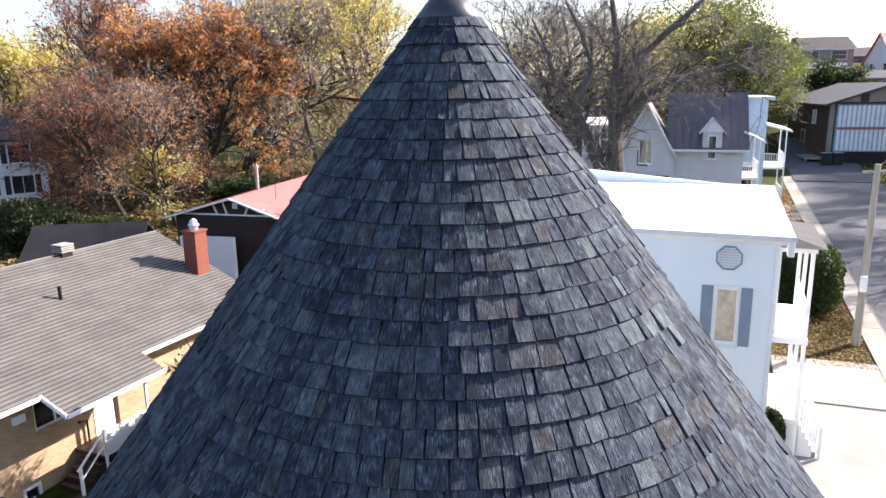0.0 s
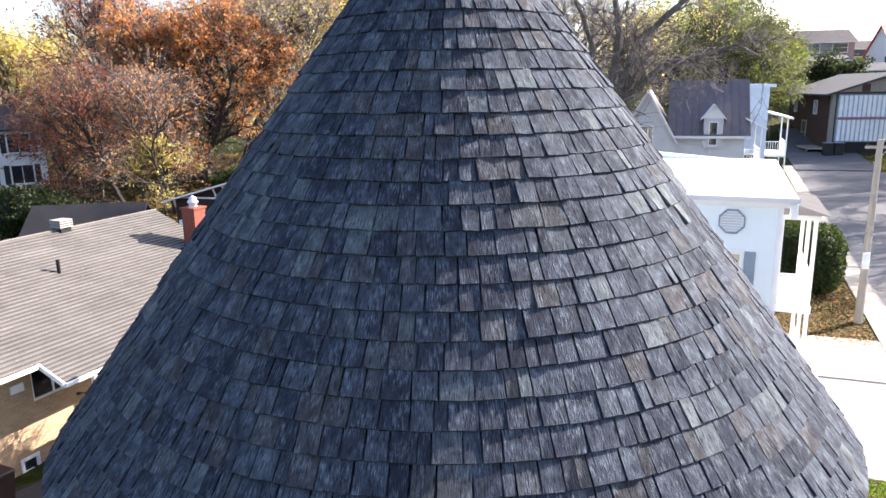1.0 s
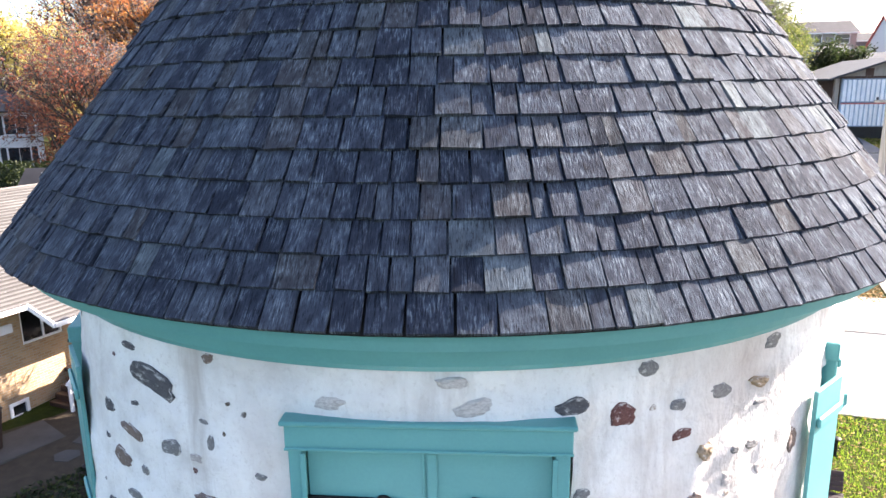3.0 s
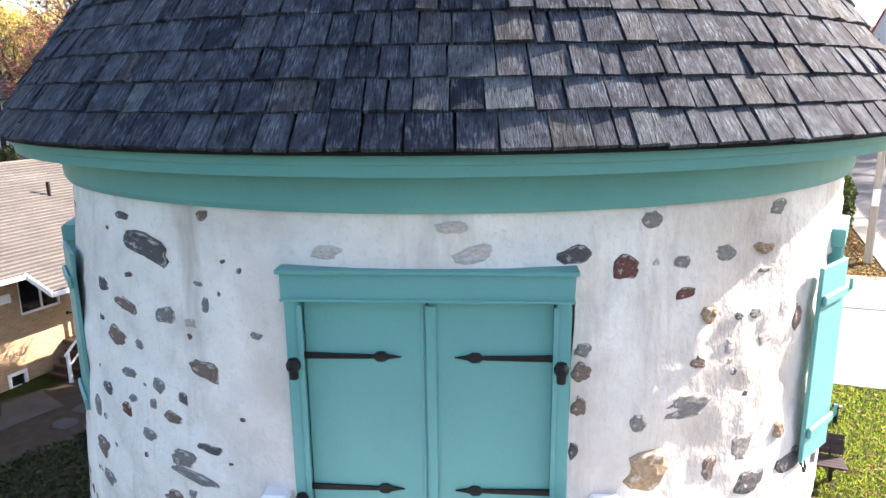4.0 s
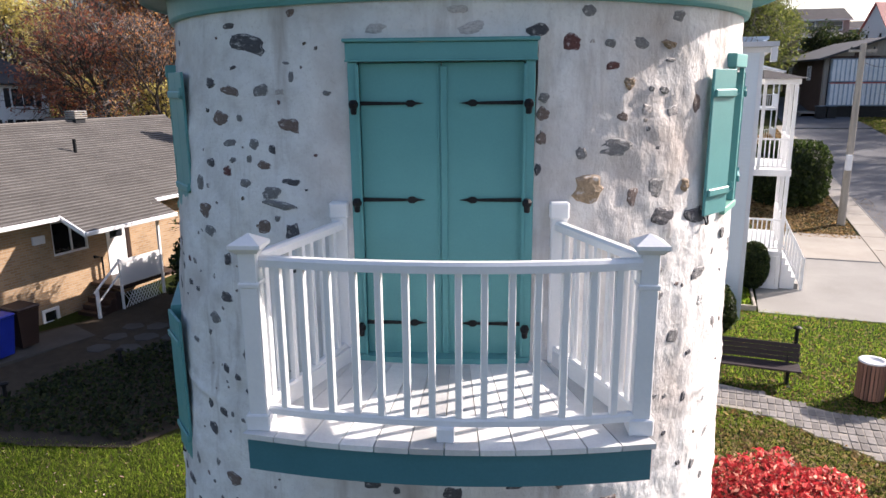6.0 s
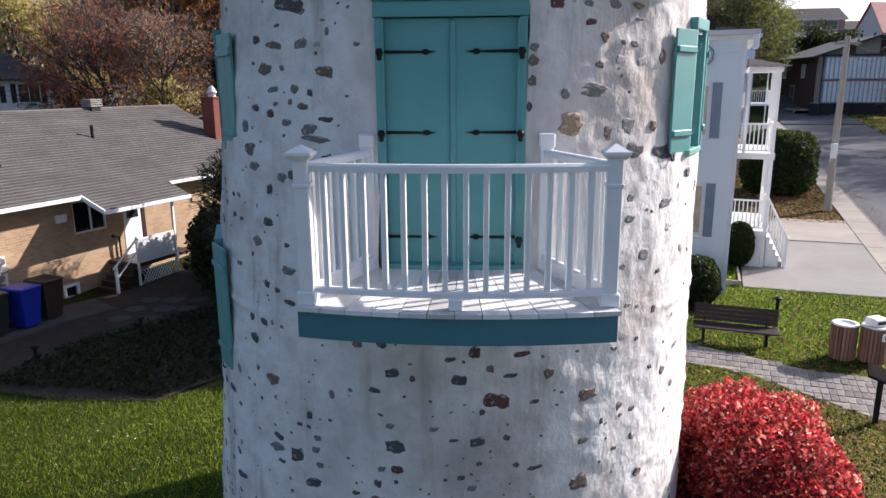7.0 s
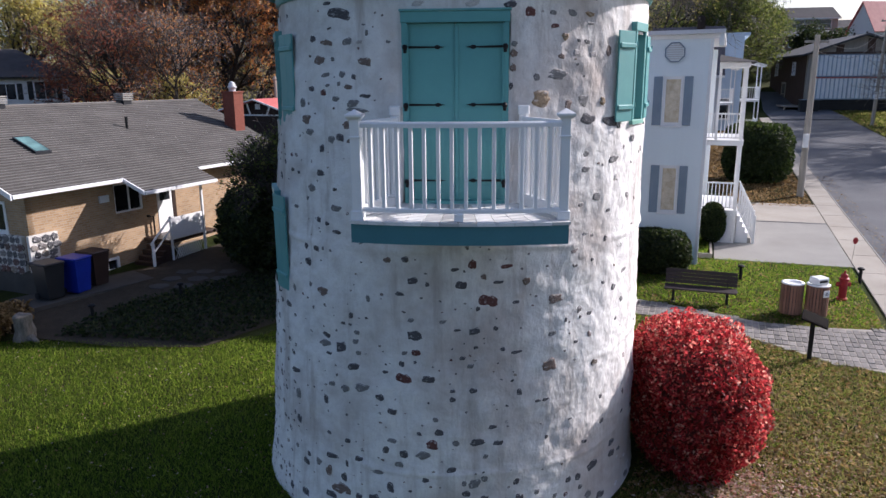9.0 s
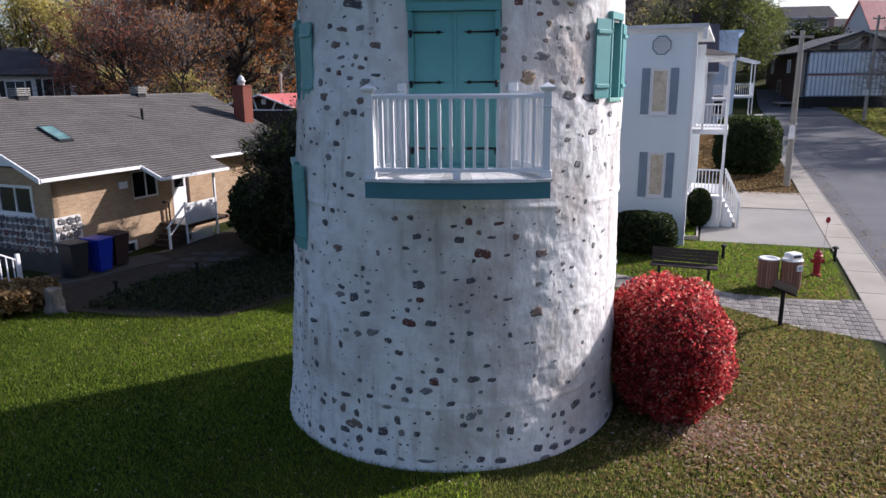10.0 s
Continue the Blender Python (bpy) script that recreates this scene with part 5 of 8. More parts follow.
# unseen block added behind the tower to cast shade on the left lawn
SHADOW_BLOCK_AT = Matrix.Rotation(radians(-HTURN), 4, "Z") @ pose(-HX, -HY, 0)
part("rear_wing", prism([(-4.2, 8.9), (3.3, 8.9), (3.3, 13.2), (-5.0, 13.2)], 0.0, 6.05), SIDING, blue_house, "unseen pale blue block added behind the tower to shade the lawn", at=SHADOW_BLOCK_AT)
# lid of the added block, unseen as well
part("wing_roof", prism([(-4.3, 8.8), (3.4, 8.8), (3.4, 13.3), (-5.1, 13.3)], 6.052, 6.17), MEMBRANE, blue_house, at=SHADOW_BLOCK_AT)
# gallery
GY0, GY1, GX = 2.85, 6.1, 1.10
part("gallery_floor", box((-0.12, GY0, 3.90), (GX, GY1, 4.08), 0.01), WHITE, blue_house, "white upper gallery floor")
part("gallery_floor", box((-0.12, GY0, 1.58), (GX, GY1, 1.72), 0.01), WHITE, blue_house)
for y in (GY0 + 0.06, (GY0 + GY1) / 2, GY1 - 0.06):
    part("gallery_post", box((GX - 0.13, y - 0.05, 0.4), (GX - 0.03, y + 0.05, 1.578)), WHITE, blue_house)
    part("gallery_post", box((GX - 0.13, y - 0.05, 1.722), (GX - 0.03, y + 0.05, 3.898), 0.006), WHITE, blue_house)
    part("gallery_post", box((GX - 0.13, y - 0.05, 4.082), (GX - 0.03, y + 0.05, 6.44), 0.006), WHITE, blue_house)
part("gallery_post", box((0.185, GY0 + 0.01, 4.082), (0.275, GY0 + 0.10, 6.44), 0.006), WHITE, blue_house)
part("gallery_beam", box((0.18, GY0 - 0.02, 6.442), (GX + 0.02, GY1, 6.60), 0.01), WHITE, blue_house)
bm = bmesh.new()
lo = [bm.verts.new(c) for c in ((0.17, GY0 - 0.22, 6.602), (GX + 0.22, GY0 - 0.22, 6.602), (GX + 0.22, GY1 + 0.2, 6.602), (0.17, GY1 + 0.2, 6.602))]
hi = [bm.verts.new(c) for c in ((0.17, GY0 + 0.7, 6.86), (0.17, GY1 - 0.5, 6.86))]
bm.faces.new(lo[::-1]), bm.faces.new((lo[0], lo[1], hi[0])), bm.faces.new((lo[1], lo[2], hi[1], hi[0])), bm.faces.new((lo[2], lo[3], hi[1])), bm.faces.new((lo[3], lo[0], hi[0], hi[1]))
part("gallery_roof", bm, DARK_SHINGLE, blue_house, "small hipped grey shingle gallery roof")
for z, dz in ((4.08, 0.86), (1.72, 0.92)):
    railing(blue_house, (-0.05, GY0 + 0.06, z), (GX - 0.08, GY0 + 0.06, z), 0.0, dz, 9)
railing(blue_house, (GX - 0.08, GY0 + 0.12, 4.08), (GX - 0.08, GY1 - 0.1, 4.08), 0.0, 0.86, 15)
railing(blue_house, (GX - 0.08, GY0 + 1.3, 1.72), (GX - 0.08, GY1 - 0.1, 1.72), 0.0, 0.92, 12)
part("lattice_skirt", box((0.2, GY0 + 0.02, 0.4), (GX - 0.14, GY0 + 0.05, 1.57)), WHITE, blue_house)
for k in range(6):
    part("step", box((GX + 0.095 * k, GY0 + 0.15, 0.4), (GX + 0.095 * (k + 1) + 0.02, GY0 + 1.2, 1.52 - 0.185 * k), 0.008), WHITE if k < 4 else CONCRETE, blue_house)
for y in (GY0 + 0.13, GY0 + 1.24):
    railing(blue_house, (GX + 0.02, y, 1.68), (GX + 0.57, y, 0.62), 0.0, 0.90, 7)
    part("newel", box((GX + 0.53, y - 0.04, 0.4), (GX + 0.61, y + 0.04, 1.56), 0.006), WHITE, blue_house)
part("door", box((3.42, -0.02, 4.16), (4.28, 0.02, 6.18)), WHITE, blue_house, "white gallery door", at=pose(0, 0, 0, 0, 0, 93.5) @ pose(0.165, -0.02, 0))
window_in(blue_house, 4.7, 5.5, 4.7, 6.1, pose(0, 0, 0, 0, 0, 93.5) @ pose(0.165, 0.003, 0))


# the brick bungalow
BLACK_GLASS = surface("unlit_window_glass", (0.006, 0.006, 0.008), (0.016, 0.016, 0.02), 2, 20, 0.12, 0, spec=0.3)
BUNG = pose(-13.35, 8.45, -0.35, 0, 0, 70)
bungalow = thing("bungalow", "low buff-brick bungalow with a grey-brown shingle roof and a stone-faced corner", "house", BUNG)
BL_, BD, EAVE, RIDGE = 11.6, 8.0, 3.94, 5.68
WIN, DOOR_, CELLAR = (3.13, 4.30, 2.19, 3.18), (4.92, 5.75, 1.18, 3.05), (2.53, 3.01, 0.34, 0.74)
FP = pose(-0.33, -0.5, 0)                              # the front wall stands forward of the roof's base line
part("wall", pierced(BL_ + 0.33, 0.0, EAVE - 0.36, 0.2, [WIN, DOOR_, CELLAR], uv=True), BRICK, bungalow, "buff brick front wall", at=FP)
part("gable_wall", pierced(BD, 0.0, EAVE - 0.36, 0.2, [(BD - 3.3, BD - 0.9, 2.12, 3.02)], uv=True), BRICK, bungalow, at=FP @ pose(0, 0, 0, 0, 0, -90) @ pose(-BD, 0.002, 0))
bm = bmesh.new()
tri = [bm.verts.new(c) for c in ((0, -0.28, EAVE - 0.3), (0, BD, EAVE - 0.3), (0, BD / 2, RIDGE - 0.128), (0.15, -0.28, EAVE - 0.3), (0.15, BD, EAVE - 0.3), (0.15, BD / 2, RIDGE - 0.128))]
bm.faces.new(tri[:3][::-1]), bm.faces.new(tri[3:]), bm.faces.new((tri[0], tri[2], tri[5], tri[3])), bm.faces.new((tri[1], tri[4], tri[5], tri[2]))
part("gable", bm, SIDING, bungalow, "pale blue gable boards", at=pose(-0.33, 0, 0))
part("back_wall", box((0, BD - 0.2, 0), (BL_, BD, EAVE - 0.13)), RED_BRICK, bungalow)
part("end_wall", box((BL_ - 0.2, 0.2, 0), (BL_, BD - 0.2, EAVE - 0.13)), RED_BRICK, bungalow)
window_in(bungalow, *WIN, FP @ pose(0, 0.06, 0), bars=(("v", 0.55),), pane=BLACK_GLASS, label="white-framed dark casement window", sill=False)
window_in(bungalow, *CELLAR, FP, label="small white cellar window", sill=False)
window_in(bungalow, BD - 3.3, BD - 0.9, 2.12, 3.02, FP @ pose(0, 0, 0, 0, 0, -90) @ pose(-BD, 0.002, 0), bars=(("v", 0.33), ("v", 0.66)), label="wide white window in the gable wall")
dr = part("door", box((DOOR_[0], -0.02, DOOR_[2]), (DOOR_[1] - 0.12, 0.03, DOOR_[3] - 0.03), 0.005), WHITE, bungalow, "white entrance door", at=FP)
part("light", box((DOOR_[0] + 0.12, -0.026, 2.35), (DOOR_[1] - 0.24, -0.0205, 2.85)), DARK_GLASS, dr)
part("door_frame", box((DOOR_[1] - 0.118, -0.04, DOOR_[2]), (DOOR_[1] + 0.03, 0.06, DOOR_[3])), BROWN_PLASTIC, bungalow, at=FP)
part("wall_vent", box((2.51, -0.07, 2.65), (2.88, -0.002, 2.88), 0.01), WHITE, bungalow, at=FP)
# roof
pitch = (RIDGE - EAVE) / (BD / 2)
v_eave, v_porch, P0, P1, R0 = -1.17, -2.05, 2.65, 5.95, -1.16
z_at = lambda v: EAVE + pitch * v
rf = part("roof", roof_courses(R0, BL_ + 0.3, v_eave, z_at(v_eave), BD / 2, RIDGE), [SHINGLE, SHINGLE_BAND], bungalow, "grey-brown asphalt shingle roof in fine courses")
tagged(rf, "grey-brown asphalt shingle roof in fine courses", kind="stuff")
part("roof_deck", slab((R0, v_eave + 0.01, z_at(v_eave) - 0.01), (BL_ + 0.3, v_eave + 0.01, z_at(v_eave) - 0.01), (BL_ + 0.3, BD / 2, RIDGE - 0.01), (R0, BD / 2, RIDGE - 0.01), 0.10), WHITE, bungalow)
part("roof_back", slab((R0, BD / 2 + 0.002, RIDGE), (BL_ + 0.3, BD / 2 + 0.002, RIDGE), (BL_ + 0.3, BD + 0.5, z_at(-0.5)), (R0, BD + 0.5, z_at(-0.5)), 0.10), DARK_SHINGLE, bungalow, "dark rear roof slope")
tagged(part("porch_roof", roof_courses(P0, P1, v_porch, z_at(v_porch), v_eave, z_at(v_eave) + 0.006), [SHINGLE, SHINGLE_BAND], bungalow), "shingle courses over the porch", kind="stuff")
part("porch_deck", slab((P0, v_porch + 0.01, z_at(v_porch) - 0.01), (P1, v_porch + 0.01, z_at(v_porch) - 0.01), (P1, v_eave, z_at(v_eave) - 0.012), (P0, v_eave, z_at(v_eave) - 0.012), 0.10), WHITE, bungalow)
for x0, x1, v in ((R0, P0 - 0.06, v_eave), (P0 - 0.02, P1 + 0.02, v_porch), (P1 + 0.03, BL_ + 0.3, v_eave)):
    part("gutter", box((x0, v - 0.075, z_at(v) - 0.105), (x1, v - 0.002, z_at(v) + 0.012), 0.012), WHITE, bungalow, "white eaves gutter")
part("rake", slab((R0 - 0.05, v_eave - 0.05, z_at(v_eave) + 0.03), (R0 - 0.002, v_eave - 0.05, z_at(v_eave) + 0.03), (R0 - 0.002, BD / 2, RIDGE + 0.03), (R0 - 0.05, BD / 2, RIDGE + 0.03), 0.16), WHITE, bungalow)
part("porch_rake", slab((P0 - 0.055, v_porch - 0.02, z_at(v_porch) + 0.03), (P0 - 0.003, v_porch - 0.02, z_at(v_porch) + 0.03), (P0 - 0.003, v_eave, z_at(v_eave) + 0.03), (P0 - 0.055, v_eave, z_at(v_eave) + 0.03), 0.14), WHITE, bungalow)
part("ridge_cap", tube([(R0, BD / 2, RIDGE + 0.02), (BL_ + 0.3, BD / 2, RIDGE + 0.02)], [0.06, 0.06], 6), SHINGLE, bungalow)
sk = part("skylight", slab((1.15, 0.74, z_at(0.74) + 0.11), (1.70, 0.74, z_at(0.74) + 0.11), (1.70, 1.74, z_at(1.74) + 0.11), (1.15, 1.74, z_at(1.74) + 0.11), 0.09), DARK_PLASTIC, bungalow, "small skylight in a dark frame")
part("pane", slab((1.19, 0.79, z_at(0.79) + 0.118), (1.66, 0.79, z_at(0.79) + 0.118), (1.66, 1.69, z_at(1.69) + 0.118), (1.19, 1.69, z_at(1.69) + 0.118), 0.006), glass_pane("skylight_glass", (0.16, 0.30, 0.29)), sk)
part("vent_pipe", lathe([(0.055, z_at(1.95) - 0.1), (0.055, z_at(1.95) + 0.44)], 12, m=Matrix.Translation((5.86, 1.95, 0))), IRON, bungalow, "black plumbing vent pipe")
for x in (2.3, 7.7):
    rv = part("roof_vent", box((x - 0.2, BD / 2 - 0.2, RIDGE - 0.1), (x + 0.2, BD / 2 + 0.2, RIDGE + 0.10)), DARK_PLASTIC, bungalow, "louvred roof ventilator")
    for k in range(4):
        part("louvre", box((x - 0.26, BD / 2 - 0.26, RIDGE + 0.11 + 0.075 * k), (x + 0.26, BD / 2 + 0.26, RIDGE + 0.155 + 0.075 * k), 0.006), CONCRETE, rv)
ch = part("chimney", pierced(0.60, z_at(1.0) - 0.4, 6.02, 0.60, []), RED_BRICK, bungalow, "red brick chimney", at=pose(10.88, 1.02, 0))
for k in range(19):
    z = z_at(1.0) + 0.02 + 0.085 * k
    if z < 5.95:
        part("brick_course", box((-0.006, -0.006, z), (0.606, 0.606, z + 0.068), 0.004), RED_BRICK, ch)
part("crown", box((-0.05, -0.05, 6.021), (0.65, 0.65, 6.09), 0.01), RED_BRICK, ch)
part("flue", lathe([(0.15, 6.09), (0.15, 6.22), (0.20, 6.24), (0.20, 6.30), (0.14, 6.34), (0.14, 6.42), (0.06, 6.50), (0.0, 6.53)], 20, m=Matrix.Translation((0.30, 0.30, 0)), close=False), GREY_SIDING, ch, "galvanised flue cowl", smooth=True)
# stone facing
rng = random.Random(21)
stone_shapes = [stone_mesh(rng, FIELDSTONE) for _ in range(8)]
facing = part("stone_facing", pierced(BD - 0.2, 1.0, 2.06, 0.12, []), LIME_MORTAR, bungalow, "mortared cobblestone facing", at=FP @ pose(0, 0, 0, 0, 0, -90) @ pose(-BD + 0.0, -0.125, 0))
pier = part("stone_pier", pierced(0.95, 1.0, 2.08, 0.12, []), LIME_MORTAR, bungalow, "mortared cobblestone corner pier", at=FP @ pose(-0.12, -0.125, 0))
for host, width, turn in ((facing, 4.6, 0), (pier, 0.95, 0)):
    start = BD - 0.2 - width if host is facing else 0.0
    rows = 9
    for j in range(4, rows):
        x = start + (0.0 if j % 2 else 0.1)
        while x < start + width - 0.12:
            w = rng.uniform(0.19, 0.33)
            ob = new("stone", rng.choice(stone_shapes))
            ob.parent = host
            ob.matrix_basis = pose(min(x + w / 2, start + width - 0.09), -0.004, 0.12 + 0.228 * j, 90, 0, 0) @ pose(0, 0, 0, 0, 0, rng.uniform(-15, 15)) @ Matrix.Diagonal((w / 2 * 1.17, rng.uniform(0.126, 0.142), 0.04, 1))
            x += w
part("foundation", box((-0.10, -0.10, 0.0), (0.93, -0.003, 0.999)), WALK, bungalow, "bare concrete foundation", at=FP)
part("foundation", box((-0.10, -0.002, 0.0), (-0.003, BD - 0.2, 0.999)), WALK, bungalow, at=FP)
# landing
landing = part("landing", box((3.84, -1.80, 1.06), (6.1, -0.503, 1.18), 0.01), BROWN_PLASTIC, bungalow, "raised entrance landing with a white screen")
part("screen", box((3.86, -1.83, 1.20), (5.36, -1.79, 1.96), 0.006), WHITE, landing, "solid white screen board")
part("post", box((5.36, -1.85, 0.2), (5.44, -1.77, z_at(v_porch) - 0.06), 0.006), WHITE, landing)
part("post", box((3.80, -1.85, 0.2), (3.86, -1.78, 2.02), 0.006), WHITE, landing)
for k in range(15):
    for s in (-1, 1):
        xa = 3.9 + 0.11 * k
        xb = xa + 0.34 * s
        if 3.88 < xb < 5.36 and xa < 5.36:
            part("lattice_slat", tube([(xa, -1.80, 0.44), (xb, -1.80, 0.98)], [0.014, 0.014], 4), WHITE, landing)
for k in range(5):
    part("step", box((3.82 - 0.19 * (k + 1), -1.75, 0.0), (3.82 - 0.19 * k, -0.8, 1.02 - 0.16 * k), 0.01), BROWN_PLASTIC, landing, "brown wooden step")
for y in (-1.80,):
    part("handrail", tube([(3.84, y, 1.95), (2.90, y, 1.22)], [0.036, 0.036], 6), WHITE, landing)
    part("mid_rail", tube([(3.84, y, 1.58), (2.98, y, 0.90)], [0.026, 0.026], 6), WHITE, landing)
    part("newel", box((2.95, y - 0.04, 0.2), (3.03, y + 0.04, 1.28), 0.006), WHITE, landing)
part("meter_pipe", tube([(4.62, -0.08, 0.9), (4.62, -0.08, 1.85), (4.35, -0.10, 1.92)], [0.03, 0.03, 0.05], 8), IRON, bungalow, at=FP)
# concrete entrance steps with a white rail before the gable
front_steps = thing("front_steps", "shaded concrete entrance steps with a white balustrade", "steps", BUNG @ pose(-1.30, 0.12, -0.02))
for k in range(7):
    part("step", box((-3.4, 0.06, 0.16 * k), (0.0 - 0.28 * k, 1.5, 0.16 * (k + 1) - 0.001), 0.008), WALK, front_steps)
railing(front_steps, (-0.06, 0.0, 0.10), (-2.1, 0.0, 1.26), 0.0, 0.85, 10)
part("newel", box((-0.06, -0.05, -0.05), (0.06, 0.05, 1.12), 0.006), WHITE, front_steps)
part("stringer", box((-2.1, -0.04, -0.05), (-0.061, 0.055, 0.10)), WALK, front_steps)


def plain_house(name, label, x, y, turn, w, d, base, eave, ridge, wall_mat, roof_mat, openings=(), along=True, over=0.4, side=(), squeeze=Matrix.Identity(4)):
    """A far house: walls with their windows, a gabled roof with its ridge along x or y."""
    h = thing(name, label, "house", pose(x, y, 0, 0, 0, turn) @ squeeze)
    at = pose(-w, 0, 0)
    part("wall", pierced(w, base, eave, 0.2, [o[:4] for o in openings]), wall_mat, h, at=at)
    for o in openings:
        window_in(h, *o[:4], at, pane=o[4] if len(o) > 4 else None, bars=(("h", 0.5),), depth=0.08)
    part("side_wall", pierced(d - 0.2, base, eave, 0.2, [o[:4] for o in side]), wall_mat, h, at=pose(0, 0.2, 0, 0, 0, 90) @ pose(0, 0, 0))
    for o in side:
        window_in(h, *o[:4], pose(0, 0.2, 0, 0, 0, 90), bars=(("h", 0.5),), depth=0.08)
    part("side_wall", pierced(d - 0.2, base, eave, 0.2, [o[:4] for o in side]), wall_mat, h, at=pose(-w, 0, 0, 0, 0, -90) @ pose(-d + 0.001, 0.001, 0))
    part("back_wall", box((-w, d - 0.2, base), (-0.2, d, eave)), wall_mat, h)
    rise = ridge - eave
    if along:
        k = rise / (d / 2)
        part("roof", slab((-w - over, -over, eave - k * over), (over, -over, eave - k * over), (over, d / 2, ridge), (-w - over, d / 2, ridge), 0.14), roof_mat, h)
        part("roof", slab((-w - over, d / 2 + 0.002, ridge), (over, d / 2 + 0.002, ridge), (over, d + over, eave - k * over), (-w - over, d + over, eave - k * over), 0.14), roof_mat, h)
        for gx in (-w, -0.12):
            part("gable", gable((gx, 0, eave), (gx, d, eave), (gx, d / 2, ridge - 0.12), (0.12, 0, 0)), wall_mat, h)
    else:
        k = rise / (w / 2)
        part("roof", slab((-w - over, -over, eave - k * over), (-w / 2 - 0.001, -over, ridge), (-w / 2 - 0.001, d + over, ridge), (-w - over, d + over, eave - k * over), 0.14), roof_mat, h)
        part("roof", slab((-w / 2 + 0.001, -over, ridge), (over, -over, eave - k * over), (over, d + over, eave - k * over), (-w / 2 + 0.001, d + over, ridge), 0.14), roof_mat, h)
        for gy in (0.0, d - 0.12):
            part("gable", gable((-w, gy, eave), (0, gy, eave), (-w / 2, gy, ridge - 0.12), (0, 0.12, 0)), wall_mat, h)
    part("fascia", box((-w - over, -over - 0.03, eave - (rise / (d / 2) * over if along else 0) - 0.15), (over, -over - 0.002, eave - (rise / (d / 2) * over if along else 0) + 0.02)) if along else box((-w, -0.04, eave - 0.12), (0, -0.002, eave)), WHITE, h)
    return h

# grey house with a cross gable and a dormer
grey = plain_house("house", "grey clapboard house with a violet-grey metal roof and a dormer", 18.2, 43.6, -14, 6.0, 7.5, 1.2, 6.75, 10.2, GREY_SIDING, STANDING_SEAM,
                   openings=((2.0, 3.9, 3.2, 4.2),), squeeze=pose(-2.6, 0, 0) @ Matrix.Diagonal((0.8, 1, 1, 1)) @ pose(2.6, 0, 0))
for k in range(11):
    part("seam", tube([(-6.3 + 0.65 * k, -0.38, 6.45), (-6.3 + 0.65 * k, 3.72, 10.22)], [0.025, 0.025], 4), STANDING_SEAM, grey)
wing = part("gable_wing", pierced(4.6, 1.2, 6.3, 0.2, [(1.6, 2.6, 5.2, 7.0)]), GREY_SIDING, grey, at=pose(-10.4, -0.5, 0))
part("wing_gable", gable((-10.4, -0.5, 6.3), (-5.8, -0.5, 6.3), (-8.1, -0.5, 9.4), (0, 0.2, 0)), GREY_SIDING, grey)
window_in(grey, 1.75, 2.85, 5.4, 7.1, pose(-10.4, -0.54, 0), pane=DARK_GLASS, bars=(("v", 0.6),))
for s, x in ((-1, -10.4), (1, -5.8)):
    part("wing_roof", slab((x + s * 0.3, -0.8, 5.95), (-8.1 + 0.004 * s, -0.8, 9.55), (-8.1 + 0.004 * s, 7.0, 9.55), (x + s * 0.3, 7.0, 5.95), 0.14), STANDING_SEAM, grey)
    part("barge_board", slab((x + s * 0.33, -0.86, 5.98), (-8.1 + 0.004 * s, -0.86, 9.60), (-8.1 + 0.004 * s, -0.805, 9.60), (x + s * 0.33, -0.805, 5.98), 0.22), WHITE, grey)
part("wing_side", box((-5.8, -0.5, 1.2), (-5.65, 0.0, 6.3)), GREY_SIDING, grey)
part("plinth_band", box((-9.9, -0.62, 4.0), (-6.0, -0.505, 4.55)), DARK_SHINGLE, grey)
part("dormer_front", pierced(1.5, 5.6, 7.6, 0.15, [(0.4, 1.1, 5.75, 7.35)]), GREY_SIDING, grey, at=pose(-3.35, -0.25, 0))
window_in(grey, 0.4, 1.1, 5.75, 7.35, pose(-3.35, -0.25, 0), pane=DARK_GLASS)
part("dormer_gable", gable((-3.5, -0.3, 7.6), (-1.7, -0.3, 7.6), (-2.6, -0.3, 8.45), (0, 0.12, 0)), WHITE, grey)
for s in (-1, 1):
    part("dormer_roof", slab((-2.6 + s * 1.05, -0.42, 7.52), (-2.6 + 0.003 * s, -0.42, 8.55), (-2.6 + 0.003 * s, 2.4, 8.55), (-2.6 + s * 1.05, 2.4, 7.52), 0.08), WHITE, grey)
    part("dormer_cheek", box((-2.6 + s * 0.75 - 0.04, -0.1, 5.6), (-2.6 + s * 0.75 + 0.04, 2.0, 7.58)), GREY_SIDING, grey)
part("balcony_floor", box((0.02, 1.0, 4.2), (1.5, 5.0, 4.38)), WHITE, grey)
part("balcony_roof", slab((0.02, 0.6, 7.6), (1.8, 0.6, 6.9), (1.8, 5.4, 6.9), (0.02, 5.4, 7.6), 0.12), WHITE, grey)
for y in (1.1, 4.9):
    part("balcony_post", box((1.38, y - 0.05, 1.6), (1.48, y + 0.05, 6.9)), WHITE, grey)
railing(grey, (0.1, 1.05, 4.38), (1.43, 1.05, 4.38), 0, 1.0, 9)
railing(grey, (1.43, 1.1, 4.38), (1.43, 4.9, 4.38), 0, 1.0, 14)
part("porch_wall", pierced(3.2, 1.2, 8.3, 0.2, [(0.9, 2.0, 6.2, 7.7)]), GREY_SIDING, grey, at=pose(-13.7, 1.2, 0))
part("porch_door", box((-12.8, 1.25, 6.2), (-11.7, 1.32, 7.7)), DARK_GLASS, grey)
part("porch_floor", box((-13.7, -0.4, 5.95), (-10.45, 1.198, 6.12)), WHITE, grey)
